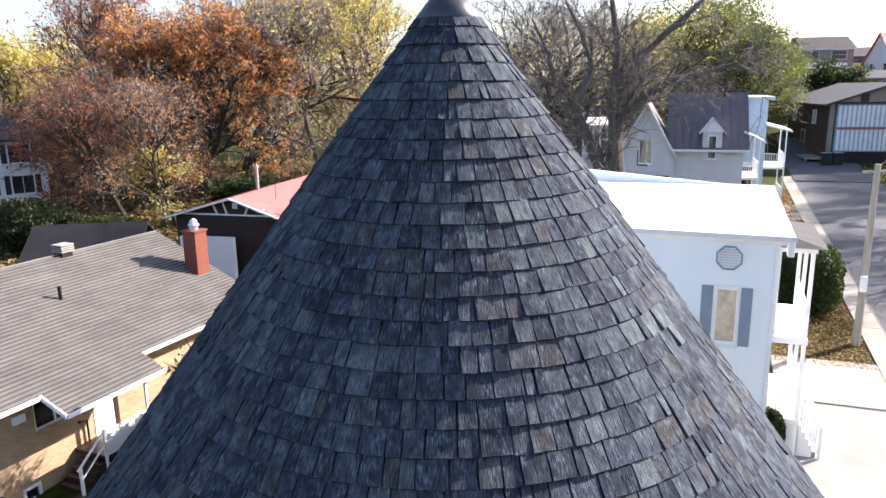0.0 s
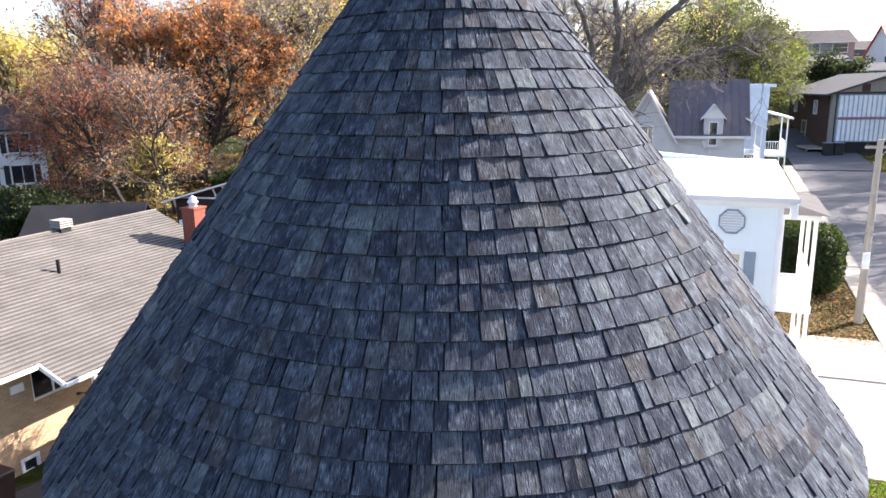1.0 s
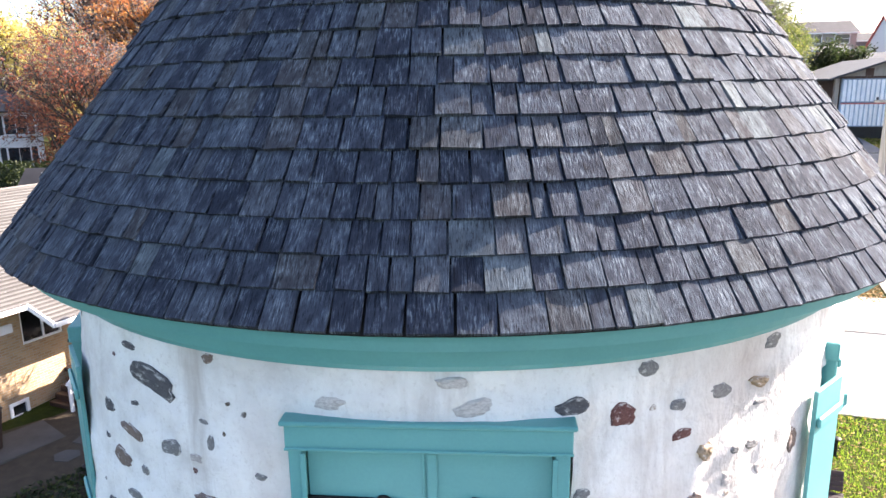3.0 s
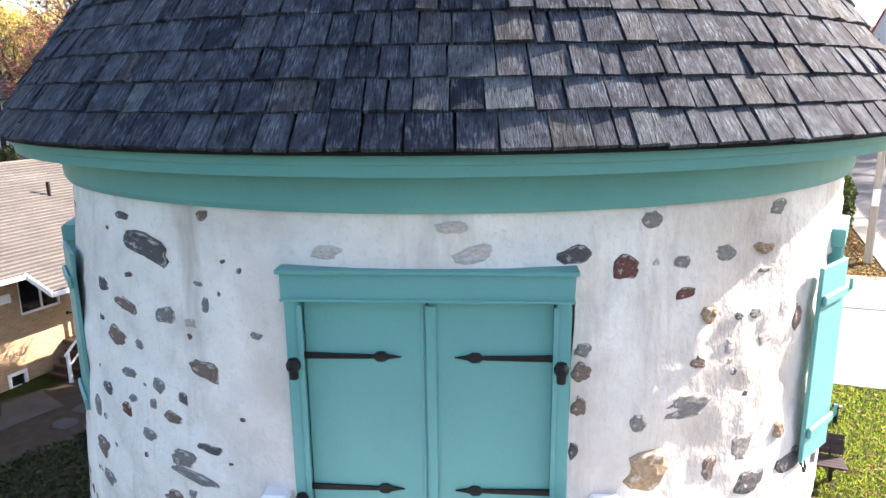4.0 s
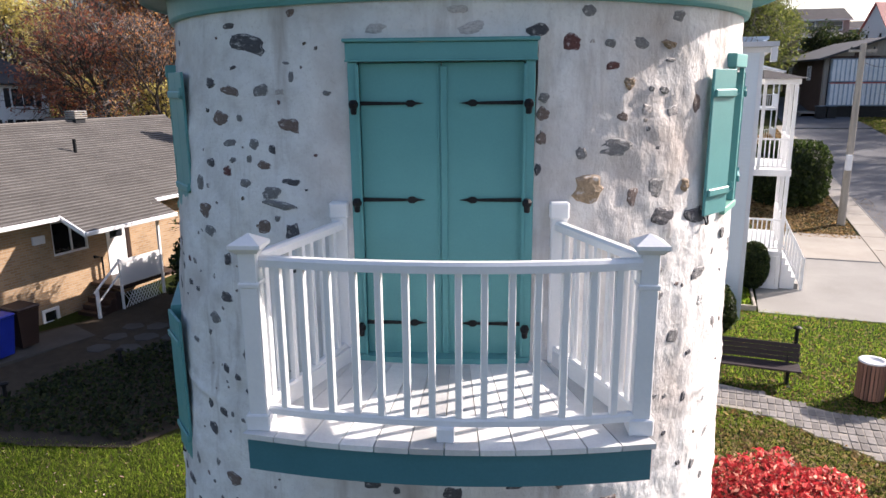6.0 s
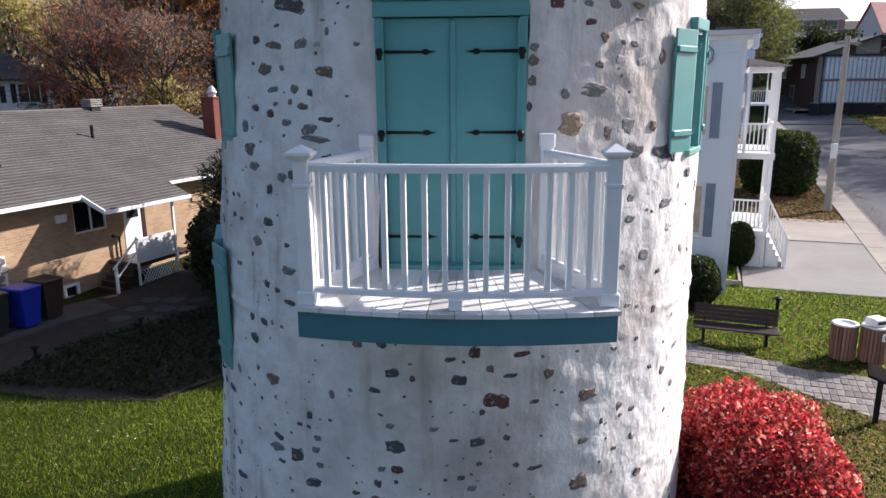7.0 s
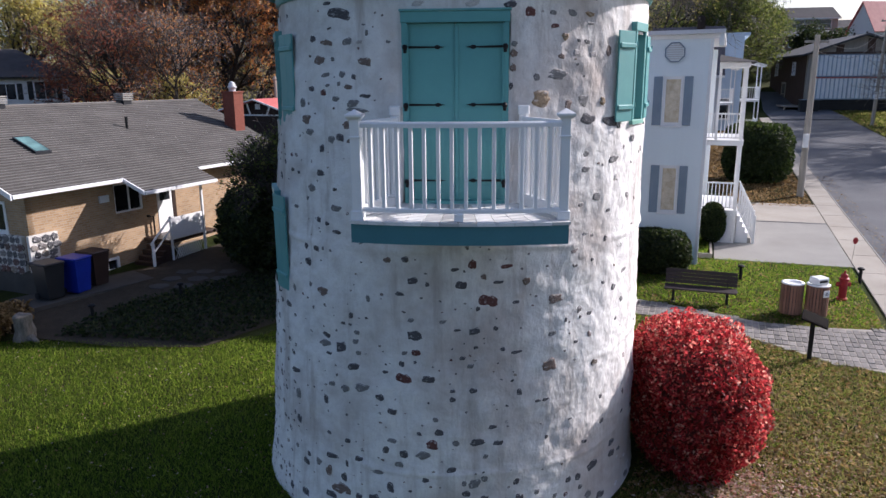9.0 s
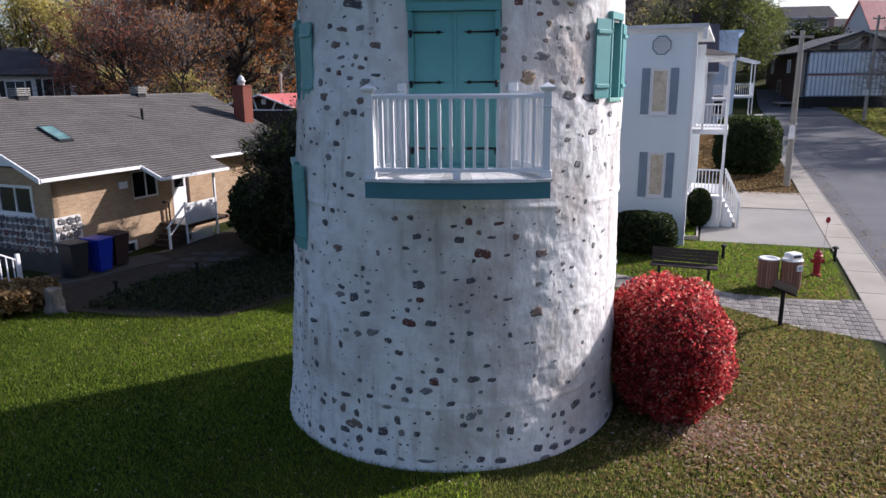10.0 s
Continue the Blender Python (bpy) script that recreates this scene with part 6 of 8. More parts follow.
part("porch_roof", slab((-13.9, -0.7, 8.1), (-10.42, -0.7, 8.1), (-10.42, 3.2, 8.5), (-13.9, 3.2, 8.5), 0.14), MEMBRANE, grey)
railing(grey, (-13.6, -0.35, 6.12), (-10.5, -0.35, 6.12), 0, 0.95, 16)
for x in (-13.6, -12.1, -10.6):
    part("porch_post", box((x - 0.06, -0.41, 6.121), (x + 0.06, -0.29, 8.0)), WHITE, grey)
    part("porch_leg", box((x - 0.08, -0.41, 1.2), (x + 0.08, -0.25, 5.948)), WHITE, grey)
part("chimney", box((-2.2, 3.4, 9.9), (-1.5, 4.1, 11.0)), DARK_WOOD, grey)

# light blue house further along
FAR_SIDING = surface("light_blue_siding", (0.40, 0.52, 0.66), (0.47, 0.60, 0.75), 1.4, 30, 0.6, 0.08, 0.003)
far_blue = thing("house", "light blue two-storey house with a flat roof and white galleries", "house", pose(21.25, 49.5, -0.32, 0, 0, -16))
part("wall", pierced(4.2, 1.5, 9.9, 0.2, [(0.4, 1.2, 7.0, 8.6), (2.6, 3.5, 3.2, 4.9)]), FAR_SIDING, far_blue, at=pose(-4.2, 0, 0))
window_in(far_blue, 0.4, 1.2, 7.0, 8.6, pose(-4.2, 0, 0), pane=DARK_GLASS)
window_in(far_blue, 2.6, 3.5, 3.2, 4.9, pose(-4.2, 0, 0), pane=DARK_GLASS)
part("side_wall", box((-0.2, 0.201, 1.5), (0, 9, 9.9)), FAR_SIDING, far_blue)
part("side_wall", box((-4.2, 0.201, 1.5), (-4.0, 9, 9.9)), FAR_SIDING, far_blue)
part("roof", box((-4.4, -0.3, 9.902), (0.4, 9.2, 10.15), 0.02), FAR_SIDING, far_blue)
part("roof_vent", box((-2.0, 1.0, 10.152), (-1.5, 1.5, 10.6)), DARK_PLASTIC, far_blue)
for z in (4.6, 1.9):
    part("gallery_floor", box((0.002, 1.0, z), (1.6, 5.5, z + 0.18)), WHITE, far_blue)
    railing(far_blue, (0.05, 1.05, z + 0.18), (1.55, 1.05, z + 0.18), 0, 1.0, 9)
    railing(far_blue, (1.55, 1.1, z + 0.18), (1.55, 5.4, z + 0.18), 0, 1.0, 16)
for y in (1.1, 5.4):
    part("gallery_post", box((1.5, y - 0.06, 1.5), (1.6, y + 0.06, 7.6)), WHITE, far_blue)
part("gallery_roof", slab((0.002, 0.7, 8.1), (1.9, 0.7, 7.6), (1.9, 5.8, 7.6), (0.002, 5.8, 8.1), 0.14), MEMBRANE, far_blue)

# dark wooden building with stacked steel containers for a front
RIB_STEEL = surface("pale_container_rib", (0.76, 0.81, 0.85), (0.92, 0.93, 0.94), 1.6, 9, 0.55, 0.1, 0.003)
RECESS_STEEL = surface("blue_grey_container_steel", (0.28, 0.36, 0.46), (0.50, 0.59, 0.68), 1.6, 9, 0.55, 0.1, 0.003)
BARN_WOOD = surface("red_brown_stained_planks", (0.045, 0.026, 0.021), (0.12, 0.075, 0.060), 3, 30, 0.8, 0.3, 0.005, stretch=(6, 6, 0.6))
SLATE_ROOF = surface("slate_roof", (0.055, 0.06, 0.066), (0.095, 0.10, 0.108), 1.5, 20, 0.8)
barn = thing("workshop", "dark stained timber workshop faced with stacked corrugated steel containers", "building", pose(34.55, 68.9, 0, 0, 0, -7))
BD_, BW_ = 14.0, 10.8                                   # depth and breadth of the workshop
at_side = pose(0, 0, 0, 0, 0, -90) @ pose(-BD_, 0, 0)
SIDE_HOLES = ((2.2, 3.3, 6.6, 8.0), (9.3, 10.4, 6.6, 8.0))
side = part("side_wall", pierced(BD_, 2.2, 8.9, 0.2, SIDE_HOLES), BARN_WOOD, barn, "dark stained plank wall", at=at_side)
for k in range(28):
    part("plank", box((0.5 * k + 0.03, -0.03, 3.4), (0.5 * k + 0.47, -0.002, 6.4 if any(h[0] - 0.5 < 0.5 * k < h[1] for h in SIDE_HOLES) else 8.8), 0.006), BARN_WOOD, side)
for hole in SIDE_HOLES:
    window_in(barn, *hole, at_side @ pose(0, -0.05, 0), bars=(("v", 0.5), ("h", 0.5)), depth=0.08)
part("door", box((5.9, -0.08, 3.3), (7.2, -0.035, 5.6), 0.01), DARK_PLASTIC, barn, "dark boarded door", at=at_side)
for x0, x1, z0, z1 in ((5.7, 5.9, 3.3, 5.8), (7.2, 7.4, 3.3, 5.8), (5.9, 7.2, 5.6, 5.8), (5.9, 7.2, 4.4, 4.5)):
    part("door_trim", box((x0, -0.10, z0), (x1, -0.04, z1)), CONCRETE_OLD, barn, at=at_side)
part("front_wall", box((0.0, 0.0, 2.2), (BW_, 0.2, 8.7)), BARN_WOOD, barn)
part("corner_post", box((0.05, -0.5, 2.6), (0.45, -0.003, 8.75), 0.02), POLE_WOOD, barn)
part("back_wall", box((0.0, BD_ - 0.2, 2.2), (BW_, BD_, 8.7)), BARN_WOOD, barn)
k = (10.75 - 8.95) / (BW_ / 2)
part("roof", slab((-0.8, -1.4, 8.95 - 0.8 * k), (BW_ / 2 - 0.001, -1.4, 10.75), (BW_ / 2 - 0.001, BD_ + 0.5, 10.75), (-0.8, BD_ + 0.5, 8.95 - 0.8 * k), 0.2), SLATE_ROOF, barn, "low slate-grey roof")
part("roof", slab((BW_ / 2 + 0.001, -1.4, 10.75), (BW_ + 0.8, -1.4, 8.95 - 0.8 * k), (BW_ + 0.8, BD_ + 0.5, 8.95 - 0.8 * k), (BW_ / 2 + 0.001, BD_ + 0.5, 10.75), 0.2), SLATE_ROOF, barn)
gable_end = part("gable", gable((0.2, -0.7, 8.86), (BW_ - 0.2, -0.7, 8.86), (BW_ / 2, -0.7, 10.5), (0, 0.15, 0)), POLE_WOOD, barn, "weathered board gable")
for q in range(1, 11):
    top = 8.95 + (10.75 - 8.95) * (1 - abs(q - 5.4) / 5.4) - 0.30
    if top > 9.05:
        part("board", box((q - 0.38, -0.73, 8.9), (q + 0.38, -0.702, top)), POLE_WOOD if q % 3 else BARN_WOOD, gable_end)
part("tie_beam", box((0.0, -0.85, 8.68), (BW_, -0.72, 8.88)), BARN_WOOD, barn)
for tier, z in enumerate((3.95, 6.32)):
    c = part("container", box((0.6, -0.9, z), (BW_ - 0.2, -0.25, z + 2.34)), RECESS_STEEL, barn, "pale blue-grey corrugated steel container")
    for q in range(23):
        x = 0.68 + 0.43 * q
        part("rib", prism([(x, -0.901), (x + 0.05, -0.99), (x + 0.25, -0.99), (x + 0.30, -0.901)], z + 0.12, z + 2.22), RIB_STEEL, c)
    part("bottom_rail", box((0.55, -1.0, z), (BW_ - 0.15, -0.905, z + 0.11)), SLATE_BLUE, c)
    part("top_rail", box((0.55, -1.0, z + 2.23), (BW_ - 0.15, -0.905, z + 2.34)), RED_METAL if tier == 0 else SLATE_BLUE, c)
part("base", box((0.6, -0.8, 2.0), (BW_ - 0.2, -0.3, 3.94)), DARK_PLASTIC, barn)
part("loading_deck", box((-1.9, -0.5, 3.15), (-0.02, BD_, 3.32)), POLE_WOOD, barn)
for y in (0.0, 3.0, 6.0, 9.0, 12.0):
    part("deck_post", box((-1.8, y, 2.0), (-1.6, y + 0.2, 3.148)), POLE_WOOD, barn)
for x in (-1.2, -0.2):
    crate = thing("storage_crate", "dark steel storage crate beside the workshop", "crate", pose(34.9 + x, 66.4, gz(34.9 + x, 66.4) + 0.05, 0, 0, -7), "crates by the workshop")
    part("body", box((-0.42, -0.4, 0), (0.42, 0.4, 1.2), 0.02), DARK_PLASTIC, crate)
    part("lid", box((-0.45, -0.43, 1.201), (0.45, 0.43, 1.26), 0.01), SLATE_BLUE, crate)

# houses on the hill
BROWN_BRICK = surface("brown_brick", (0.24, 0.15, 0.11), (0.33, 0.22, 0.16), 4, 40, 0.85, 0.2)
BEIGE = surface("grey_beige_siding", (0.26, 0.235, 0.215), (0.33, 0.30, 0.275), 1, 20, 0.7, 0.1)
plain_house("house", "beige two-storey house with a low dark roof on the rise", 58.7, 115.2, -6, 7.6, 9.0, 8.0, 16.3, 18.3, BEIGE, DARK_SHINGLE,
            openings=((4.3, 6.6, 14.5, 15.9), (1.2, 2.4, 14.5, 15.9), (2.4, 4.6, 11.2, 12.9)))
plain_house("house", "low brick house with a flat grey roof on the rise", 55.0, 108.5, -6, 7.5, 6.0, 7.5, 13.2, 13.9, BROWN_BRICK, SLATE_ROOF,
            openings=((1.0, 2.2, 11.2, 12.6), (3.6, 6.4, 10.4, 12.6)))
plain_house("house", "white gabled house with a red metal roof on the rise", 61.2, 108.0, -77, 6.0, 9.0, 9.0, 14.0, 18.3, WHITE, RED_METAL, openings=((1.2, 1.9, 12.3, 13.6), (4.0, 4.7, 12.3, 13.6)), along=False)
plain_house("house", "low brown brick house behind the workshop", 62.0, 100.0, -8, 8.0, 5.0, 6.0, 11.6, 12.5, BROWN_BRICK, SLATE_ROOF, openings=((2.0, 3.0, 9.6, 11.0), (5.4, 6.4, 9.6, 11.0)))
plain_house("house", "dark slate-sided row house high on the rise", 70.0, 127.0, -6, 6.5, 7.0, 9.0, 15.6, 17.0, surface("slate_siding", (0.10, 0.11, 0.13), (0.17, 0.18, 0.20), 2, 20, 0.7, 0.1), DARK_SHINGLE, openings=((1.0, 1.9, 13.2, 14.6), (2.8, 3.7, 13.2, 14.6), (4.6, 5.5, 13.2, 14.6)))
hipped = thing("house", "white two-storey house with a dark hipped roof among trees", "house", pose(-40.6, 56.0, -0.4, 0, 0, 37))
HOLES = ((6.0, 7.6, 5.2, 6.7), (2.4, 4.0, 5.2, 6.7), (9.1, 10.9, 5.2, 6.9), (9.1, 10.9, 2.4, 4.1), (6.0, 7.6, 2.4, 4.1))
part("wall", pierced(12.0, 0.5, 7.4, 0.2, HOLES), WHITE, hipped, at=pose(-12.0, 0, 0))
for hole in HOLES:
    window_in(hipped, *hole, pose(-12.0, 0, 0), bars=(("v", 0.5),), depth=0.08)
    for x in (hole[0] - 0.55, hole[1] + 0.08):
        part("shutter", box((x, -0.05, hole[2]), (x + 0.45, -0.003, hole[3])), DARK_PLASTIC, hipped, "dark shutter", at=pose(-12.0, 0, 0))
part("side_wall", box((-0.2, 0.201, 0.5), (0, 8, 7.4)), WHITE, hipped)
part("back_wall", box((-12.0, 8.001, 0.5), (0, 8.2, 7.4)), WHITE, hipped)
part("side_wall", box((-12.0, 0.201, 0.5), (-11.8, 8, 7.4)), WHITE, hipped)
bm = bmesh.new()
lo = [bm.verts.new(c) for c in ((-12.6, -0.6, 7.3), (0.6, -0.6, 7.3), (0.6, 8.8, 7.3), (-12.6, 8.8, 7.3))]
hi = [bm.verts.new(c) for c in ((-8.2, 4.1, 10.0), (-3.8, 4.1, 10.0))]
bm.faces.new(lo[::-1]), bm.faces.new((lo[0], lo[1], hi[1], hi[0])), bm.faces.new((lo[1], lo[2], hi[1])), bm.faces.new((lo[2], lo[3], hi[0], hi[1])), bm.faces.new((lo[3], lo[0], hi[0]))
part("roof", bm, DARK_SHINGLE, hipped, "dark hipped shingle roof")
part("fascia", box((-12.6, -0.64, 7.16), (0.6, -0.602, 7.32)), DARK_PLASTIC, hipped)
part("chimney", box((-6.3, 3.6, 9.5), (-5.7, 4.2, 10.8)), DARK_WOOD, hipped)
plain_house("shed", "low outbuilding with a black felt roof behind the bungalow", -14.9, 22.0, 12, 4.0, 4.0, 0.0, 4.0, 5.2, DARK_WOOD, surface("black_felt", (0.010, 0.010, 0.012), (0.022, 0.022, 0.026), 1.2, 26, 0.8, 0.3, 0.006))
# barn-red roofed workshop
shed = thing("shed", "dark timber outbuilding with a red metal roof and white cross boards", "shed", pose(-11.0, 30.7, 0, 0, 0, -9))
SW, SD_, SE, SR = 6.3, 13.0, 4.25, 5.15
part("front_wall", pierced(SW, 0.2, SE, 0.2, []), DARK_WOOD, shed, at=pose(-SW, 0, 0))
part("gable", gable((-SW, 0, SE), (0, 0, SE), (-SW * 0.42, 0, SR - 0.1), (0, 0.15, 0)), DARK_WOOD, shed)
part("side_wall", box((-0.2, 0.201, 0.2), (0, SD_, SE)), DARK_WOOD, shed)
part("side_wall", box((-SW, 0.201, 0.2), (-SW + 0.2, SD_, SE)), DARK_WOOD, shed)
ridge_x = -SW * 0.42
part("roof", slab((ridge_x + 0.001, -0.5, SR + 0.03), (0.45, -0.5, SE - 0.18), (0.45, SD_, SE - 0.18), (ridge_x + 0.001, SD_, SR + 0.03), 0.1), RED_METAL, shed, "faded red metal roof")
part("roof", slab((-SW - 0.5, -0.5, SE - 0.2), (ridge_x - 0.001, -0.5, SR + 0.03), (ridge_x - 0.001, SD_, SR + 0.03), (-SW - 0.5, SD_, SE - 0.2), 0.1), RED_METAL, shed)
for a, b in (((-SW - 0.5, SE - 0.24), (ridge_x, SR)), ((ridge_x, SR), (0.45, SE - 0.22)), ((-SW + 0.4, SE - 0.02), (0.0, SE - 0.06)), ((-3.7, SE), (-3.9, SR - 0.4)), ((-2.0, SE), (-1.75, SR - 0.35)), ((-3.1, SE), (-3.3, SR - 0.25)), ((-0.6, SE), (-0.9, SE + 0.3))):
    part("white_board", tube([(a[0], -0.53 if abs(a[1] - SE) > 0.2 and b[1] == SR or a[1] == SR else -0.06, a[1]), (b[0], -0.53 if b[1] == SR or a[1] == SR else -0.06, b[1])], [0.06, 0.06], 4), WHITE, shed)
part("white_vent", box((-2.75, -0.06, SR - 0.60), (-2.45, -0.005, SR - 0.28)), WHITE, shed)
part("flue", lathe([(0.10, 5.2), (0.10, 7.0), (0.18, 7.05), (0.05, 7.25)], 12, m=Matrix.Translation((-3.4, 4.2, -0.7))), CONCRETE_OLD, shed)
part("antenna", tube([(-1.4, 2.5, 4.6), (-1.4, 2.5, 6.4)], [0.02, 0.015], 6), IRON, shed)
part("wall_panel", box((-5.6, -0.9, 0.2), (-2.4, -0.6, 3.1)), MEMBRANE, shed, "pale lean-to panel")


# ---- things on the lawn ----
bench = thing("bench", "dark brown slatted park bench on black legs beside the path", "bench", pose(6.05, 6.70, gz(6.05, 6.7), 0, 0, -17) @ Matrix.Diagonal((0.92, 0.92, 0.88, 1)))
for k in range(5):
    part("seat_slat", box((-0.97, -0.26 + 0.105 * k, 0.42), (0.97, -0.158 + 0.105 * k, 0.46), 0.006), BENCH_WOOD, bench)
for k in range(4):
    part("back_slat", box((-0.97, 0, -0.051), (0.97, 0.035, 0.051), 0.006), BENCH_WOOD, bench, at=pose(0, 0.28 + 0.028 * k, 0.54 + 0.105 * k, -14, 0, 0))
for x in (-0.72, 0.72):
    leg = part("leg", box((x - 0.035, -0.08, 0.0), (x + 0.035, 0.06, 0.42), 0.006), IRON, bench)
    part("seat_bearer", box((x - 0.03, -0.24, 0.375), (x + 0.03, 0.28, 0.419), 0.004), IRON, bench)
    part("back_bracket", tube([(x, 0.26, 0.40), (x, 0.30, 0.55), (x, 0.40, 0.90)], [0.025, 0.022, 0.018], 6), IRON, bench)
    part("foot", box((x - 0.06, -0.22, -0.03), (x + 0.06, 0.22, 0.02), 0.006), IRON, bench)


def slatted_bin(x, y, hooded):
    b = thing("litter_bin", "round cedar-slatted recycling bin with a pale hood" if hooded else "round cedar-slatted litter bin with a pale rim", "bin", pose(x, y, gz(x, y), 0, 0, 20 if hooded else 0) @ Matrix.Diagonal((0.96, 0.96, 0.91, 1)), "litter bins by the path")
    part("liner", lathe([(0.232, 0.02), (0.232, 0.86)], 24), DARK_PLASTIC, b)
    first = None
    for k in range(22):
        at = pose(0, 0, 0, 0, 0, 360 * k / 22) @ pose(0.255, 0, 0)
        if first is None:
            first = part("slat", box((-0.012, -0.029, 0.04), (0.012, 0.029, 0.86), 0.005), BIN_WOOD, b, at=at)
        else:
            again(first, at)
    part("rim", lathe([(0.24, 0.861), (0.272, 0.865), (0.277, 0.895), (0.195, 0.90), (0.18, 0.865)], 28), MEMBRANE, b, "pale metal rim", smooth=True)
    if hooded:
        hood = part("hood", box((-0.19, -0.15, 0.905), (0.19, 0.15, 1.09), 0.03), MEMBRANE, b, "pale metal hood with a slot")
        part("slot", box((-0.12, -0.156, 0.96), (0.12, -0.151, 1.03)), DARK_PLASTIC, hood)
        plate = part("plate", box((-0.085, -0.288, 0.60), (0.085, -0.268, 0.78)), WHITE, b, "white plate with a dark triangle mark")
        for q in range(3):
            a = radians(90 + 120 * q)
            c, d = (0.045 * math.cos(a), 0.045 * math.sin(a)), (0.045 * math.cos(a + 2.094), 0.045 * math.sin(a + 2.094))
            part("mark", tube([(c[0], -0.291, 0.69 + c[1]), (d[0] * 0.7 + c[0] * 0.3, -0.291, 0.69 + d[1] * 0.7 + c[1] * 0.3)], [0.010, 0.010], 4), DARK_PLASTIC, plate)
    return b


slatted_bin(8.02, 5.86, False)
slatted_bin(8.56, 5.70, True)

hyd = thing("fire_hydrant", "dull red fire hydrant with a marker rod", "hydrant", pose(9.74, 6.86, gz(9.74, 6.86)) @ Matrix.Diagonal((0.78, 0.78, 1, 1)))
part("barrel", lathe([(0.17, 0), (0.17, 0.05), (0.12, 0.06), (0.125, 0.52), (0.16, 0.54), (0.16, 0.58), (0.12, 0.60), (0.10, 0.68), (0.05, 0.72)], 20), RED_PAINT, hyd, smooth=False)
part("bonnet_nut", lathe([(0.03, 0.72), (0.03, 0.78)], 6), RED_PAINT, hyd)
for s in (-1, 1):
    part("nozzle", lathe([(0.055, 0.0), (0.055, 0.09), (0.065, 0.095), (0.065, 0.12)], 12, m=pose(s * 0.10, 0, 0.42, 0, 90 * s, 0)), RED_PAINT, hyd)
rod = part("marker_rod", tube([(0.14, 0, 0.50), (0.16, 0, 1.0), (0.20, 0, 1.52)], [0.008, 0.007, 0.006], 6), POLE_WOOD, hyd)
part("marker_disc", lathe([(0.085, -0.006), (0.09, 0), (0.085, 0.006)], 20, m=pose(0.20, 0, 1.58, 90, 0, 10)), RED_PAINT, rod, "red marker disc")


def path_light(x, y, h, label="short black path light on a stake"):
    b = thing("path_light", label, "path light", pose(x, y, gz(x, y)), "path lights")
    part("stem", lathe([(0.045, -0.02), (0.045, h - 0.08), (0.06, h - 0.07)], 10), IRON, b)
    part("head", lathe([(0.09, h - 0.07), (0.10, h - 0.03), (0.05, h)], 14), IRON, b)


for x, y in ((7.74, 8.61), (10.85, 8.21)):
    path_light(x, y, 0.46)
for x, y in ((-8.3, 7.4), (-9.9, 5.6)):
    path_light(x, y, 0.5)

MATT_BLACK = surface("matt_black_board", (0.008, 0.007, 0.007), (0.016, 0.014, 0.013), 6, 60, 0.95, 0.1, 0.002, 0.03)
sign = thing("lectern_sign", "black tilted information panel on a single post", "sign", pose(7.28, 3.05, gz(7.28, 3.05), 0, 0, 64))
part("post", box((-0.045, -0.045, -0.05), (0.045, 0.045, 0.86), 0.006), IRON, sign)
panel = part("panel", box((-0.34, -0.26, -0.02), (0.34, 0.26, 0.02), 0.006), MATT_BLACK, sign, at=pose(0, -0.03, 0.92, 17, 0, 0))
part("face", box((-0.30, -0.22, 0.021), (0.30, 0.22, 0.026)), MATT_BLACK, panel, "dark printed panel face")



def utility_pole(x, y, h, lean, label):
    p = thing("utility_pole", label, "pole", pose(x, y, gz(x, y)))
    part("shaft", tube([(0, 0, -0.2), (lean * 0.5, 0, h * 0.5), (lean, 0, h)], [0.15, 0.13, 0.105], 12), POLE_WOOD, p)
    part("crossarm", box((lean - 0.5, -0.05, h - 0.32), (lean + 0.5, 0.05, h - 0.22), 0.01), POLE_WOOD, p)
    for dx in (-0.42, 0.42):
        part("insulator", lathe([(0.03, 0), (0.045, 0.04), (0.03, 0.10)], 8, m=Matrix.Translation((lean + dx, 0, h - 0.22))), DARK_PLASTIC, p)
    part("meter_box", box((-0.20, -0.28, 2.2), (0.0, -0.12, 2.8), 0.01), MEMBRANE, p)
    return p


utility_pole(14.4, 20.65, 6.95, 0.0, "weathered grey wooden utility pole beside the pavement")
utility_pole(32.6, 50.4, 8.7, 0.2, "weathered grey wooden utility pole across the street")
for dz in (0.0, -0.5):
    a, b = Vector((14.4, 20.65, gz(14.4, 20.65) + 6.8 + dz)), Vector((32.8, 50.4, gz(32.6, 50.4) + 8.5 + dz))
    bm = tube([a + (b - a) * f - Vector((0, 0, 1.2 * math.sin(math.pi * f))) for f in [k / 12 for k in range(13)]], [0.012] * 13, 4)
    solid("overhead_cable", bm, IRON, "thin black overhead cable between the poles", "cable")


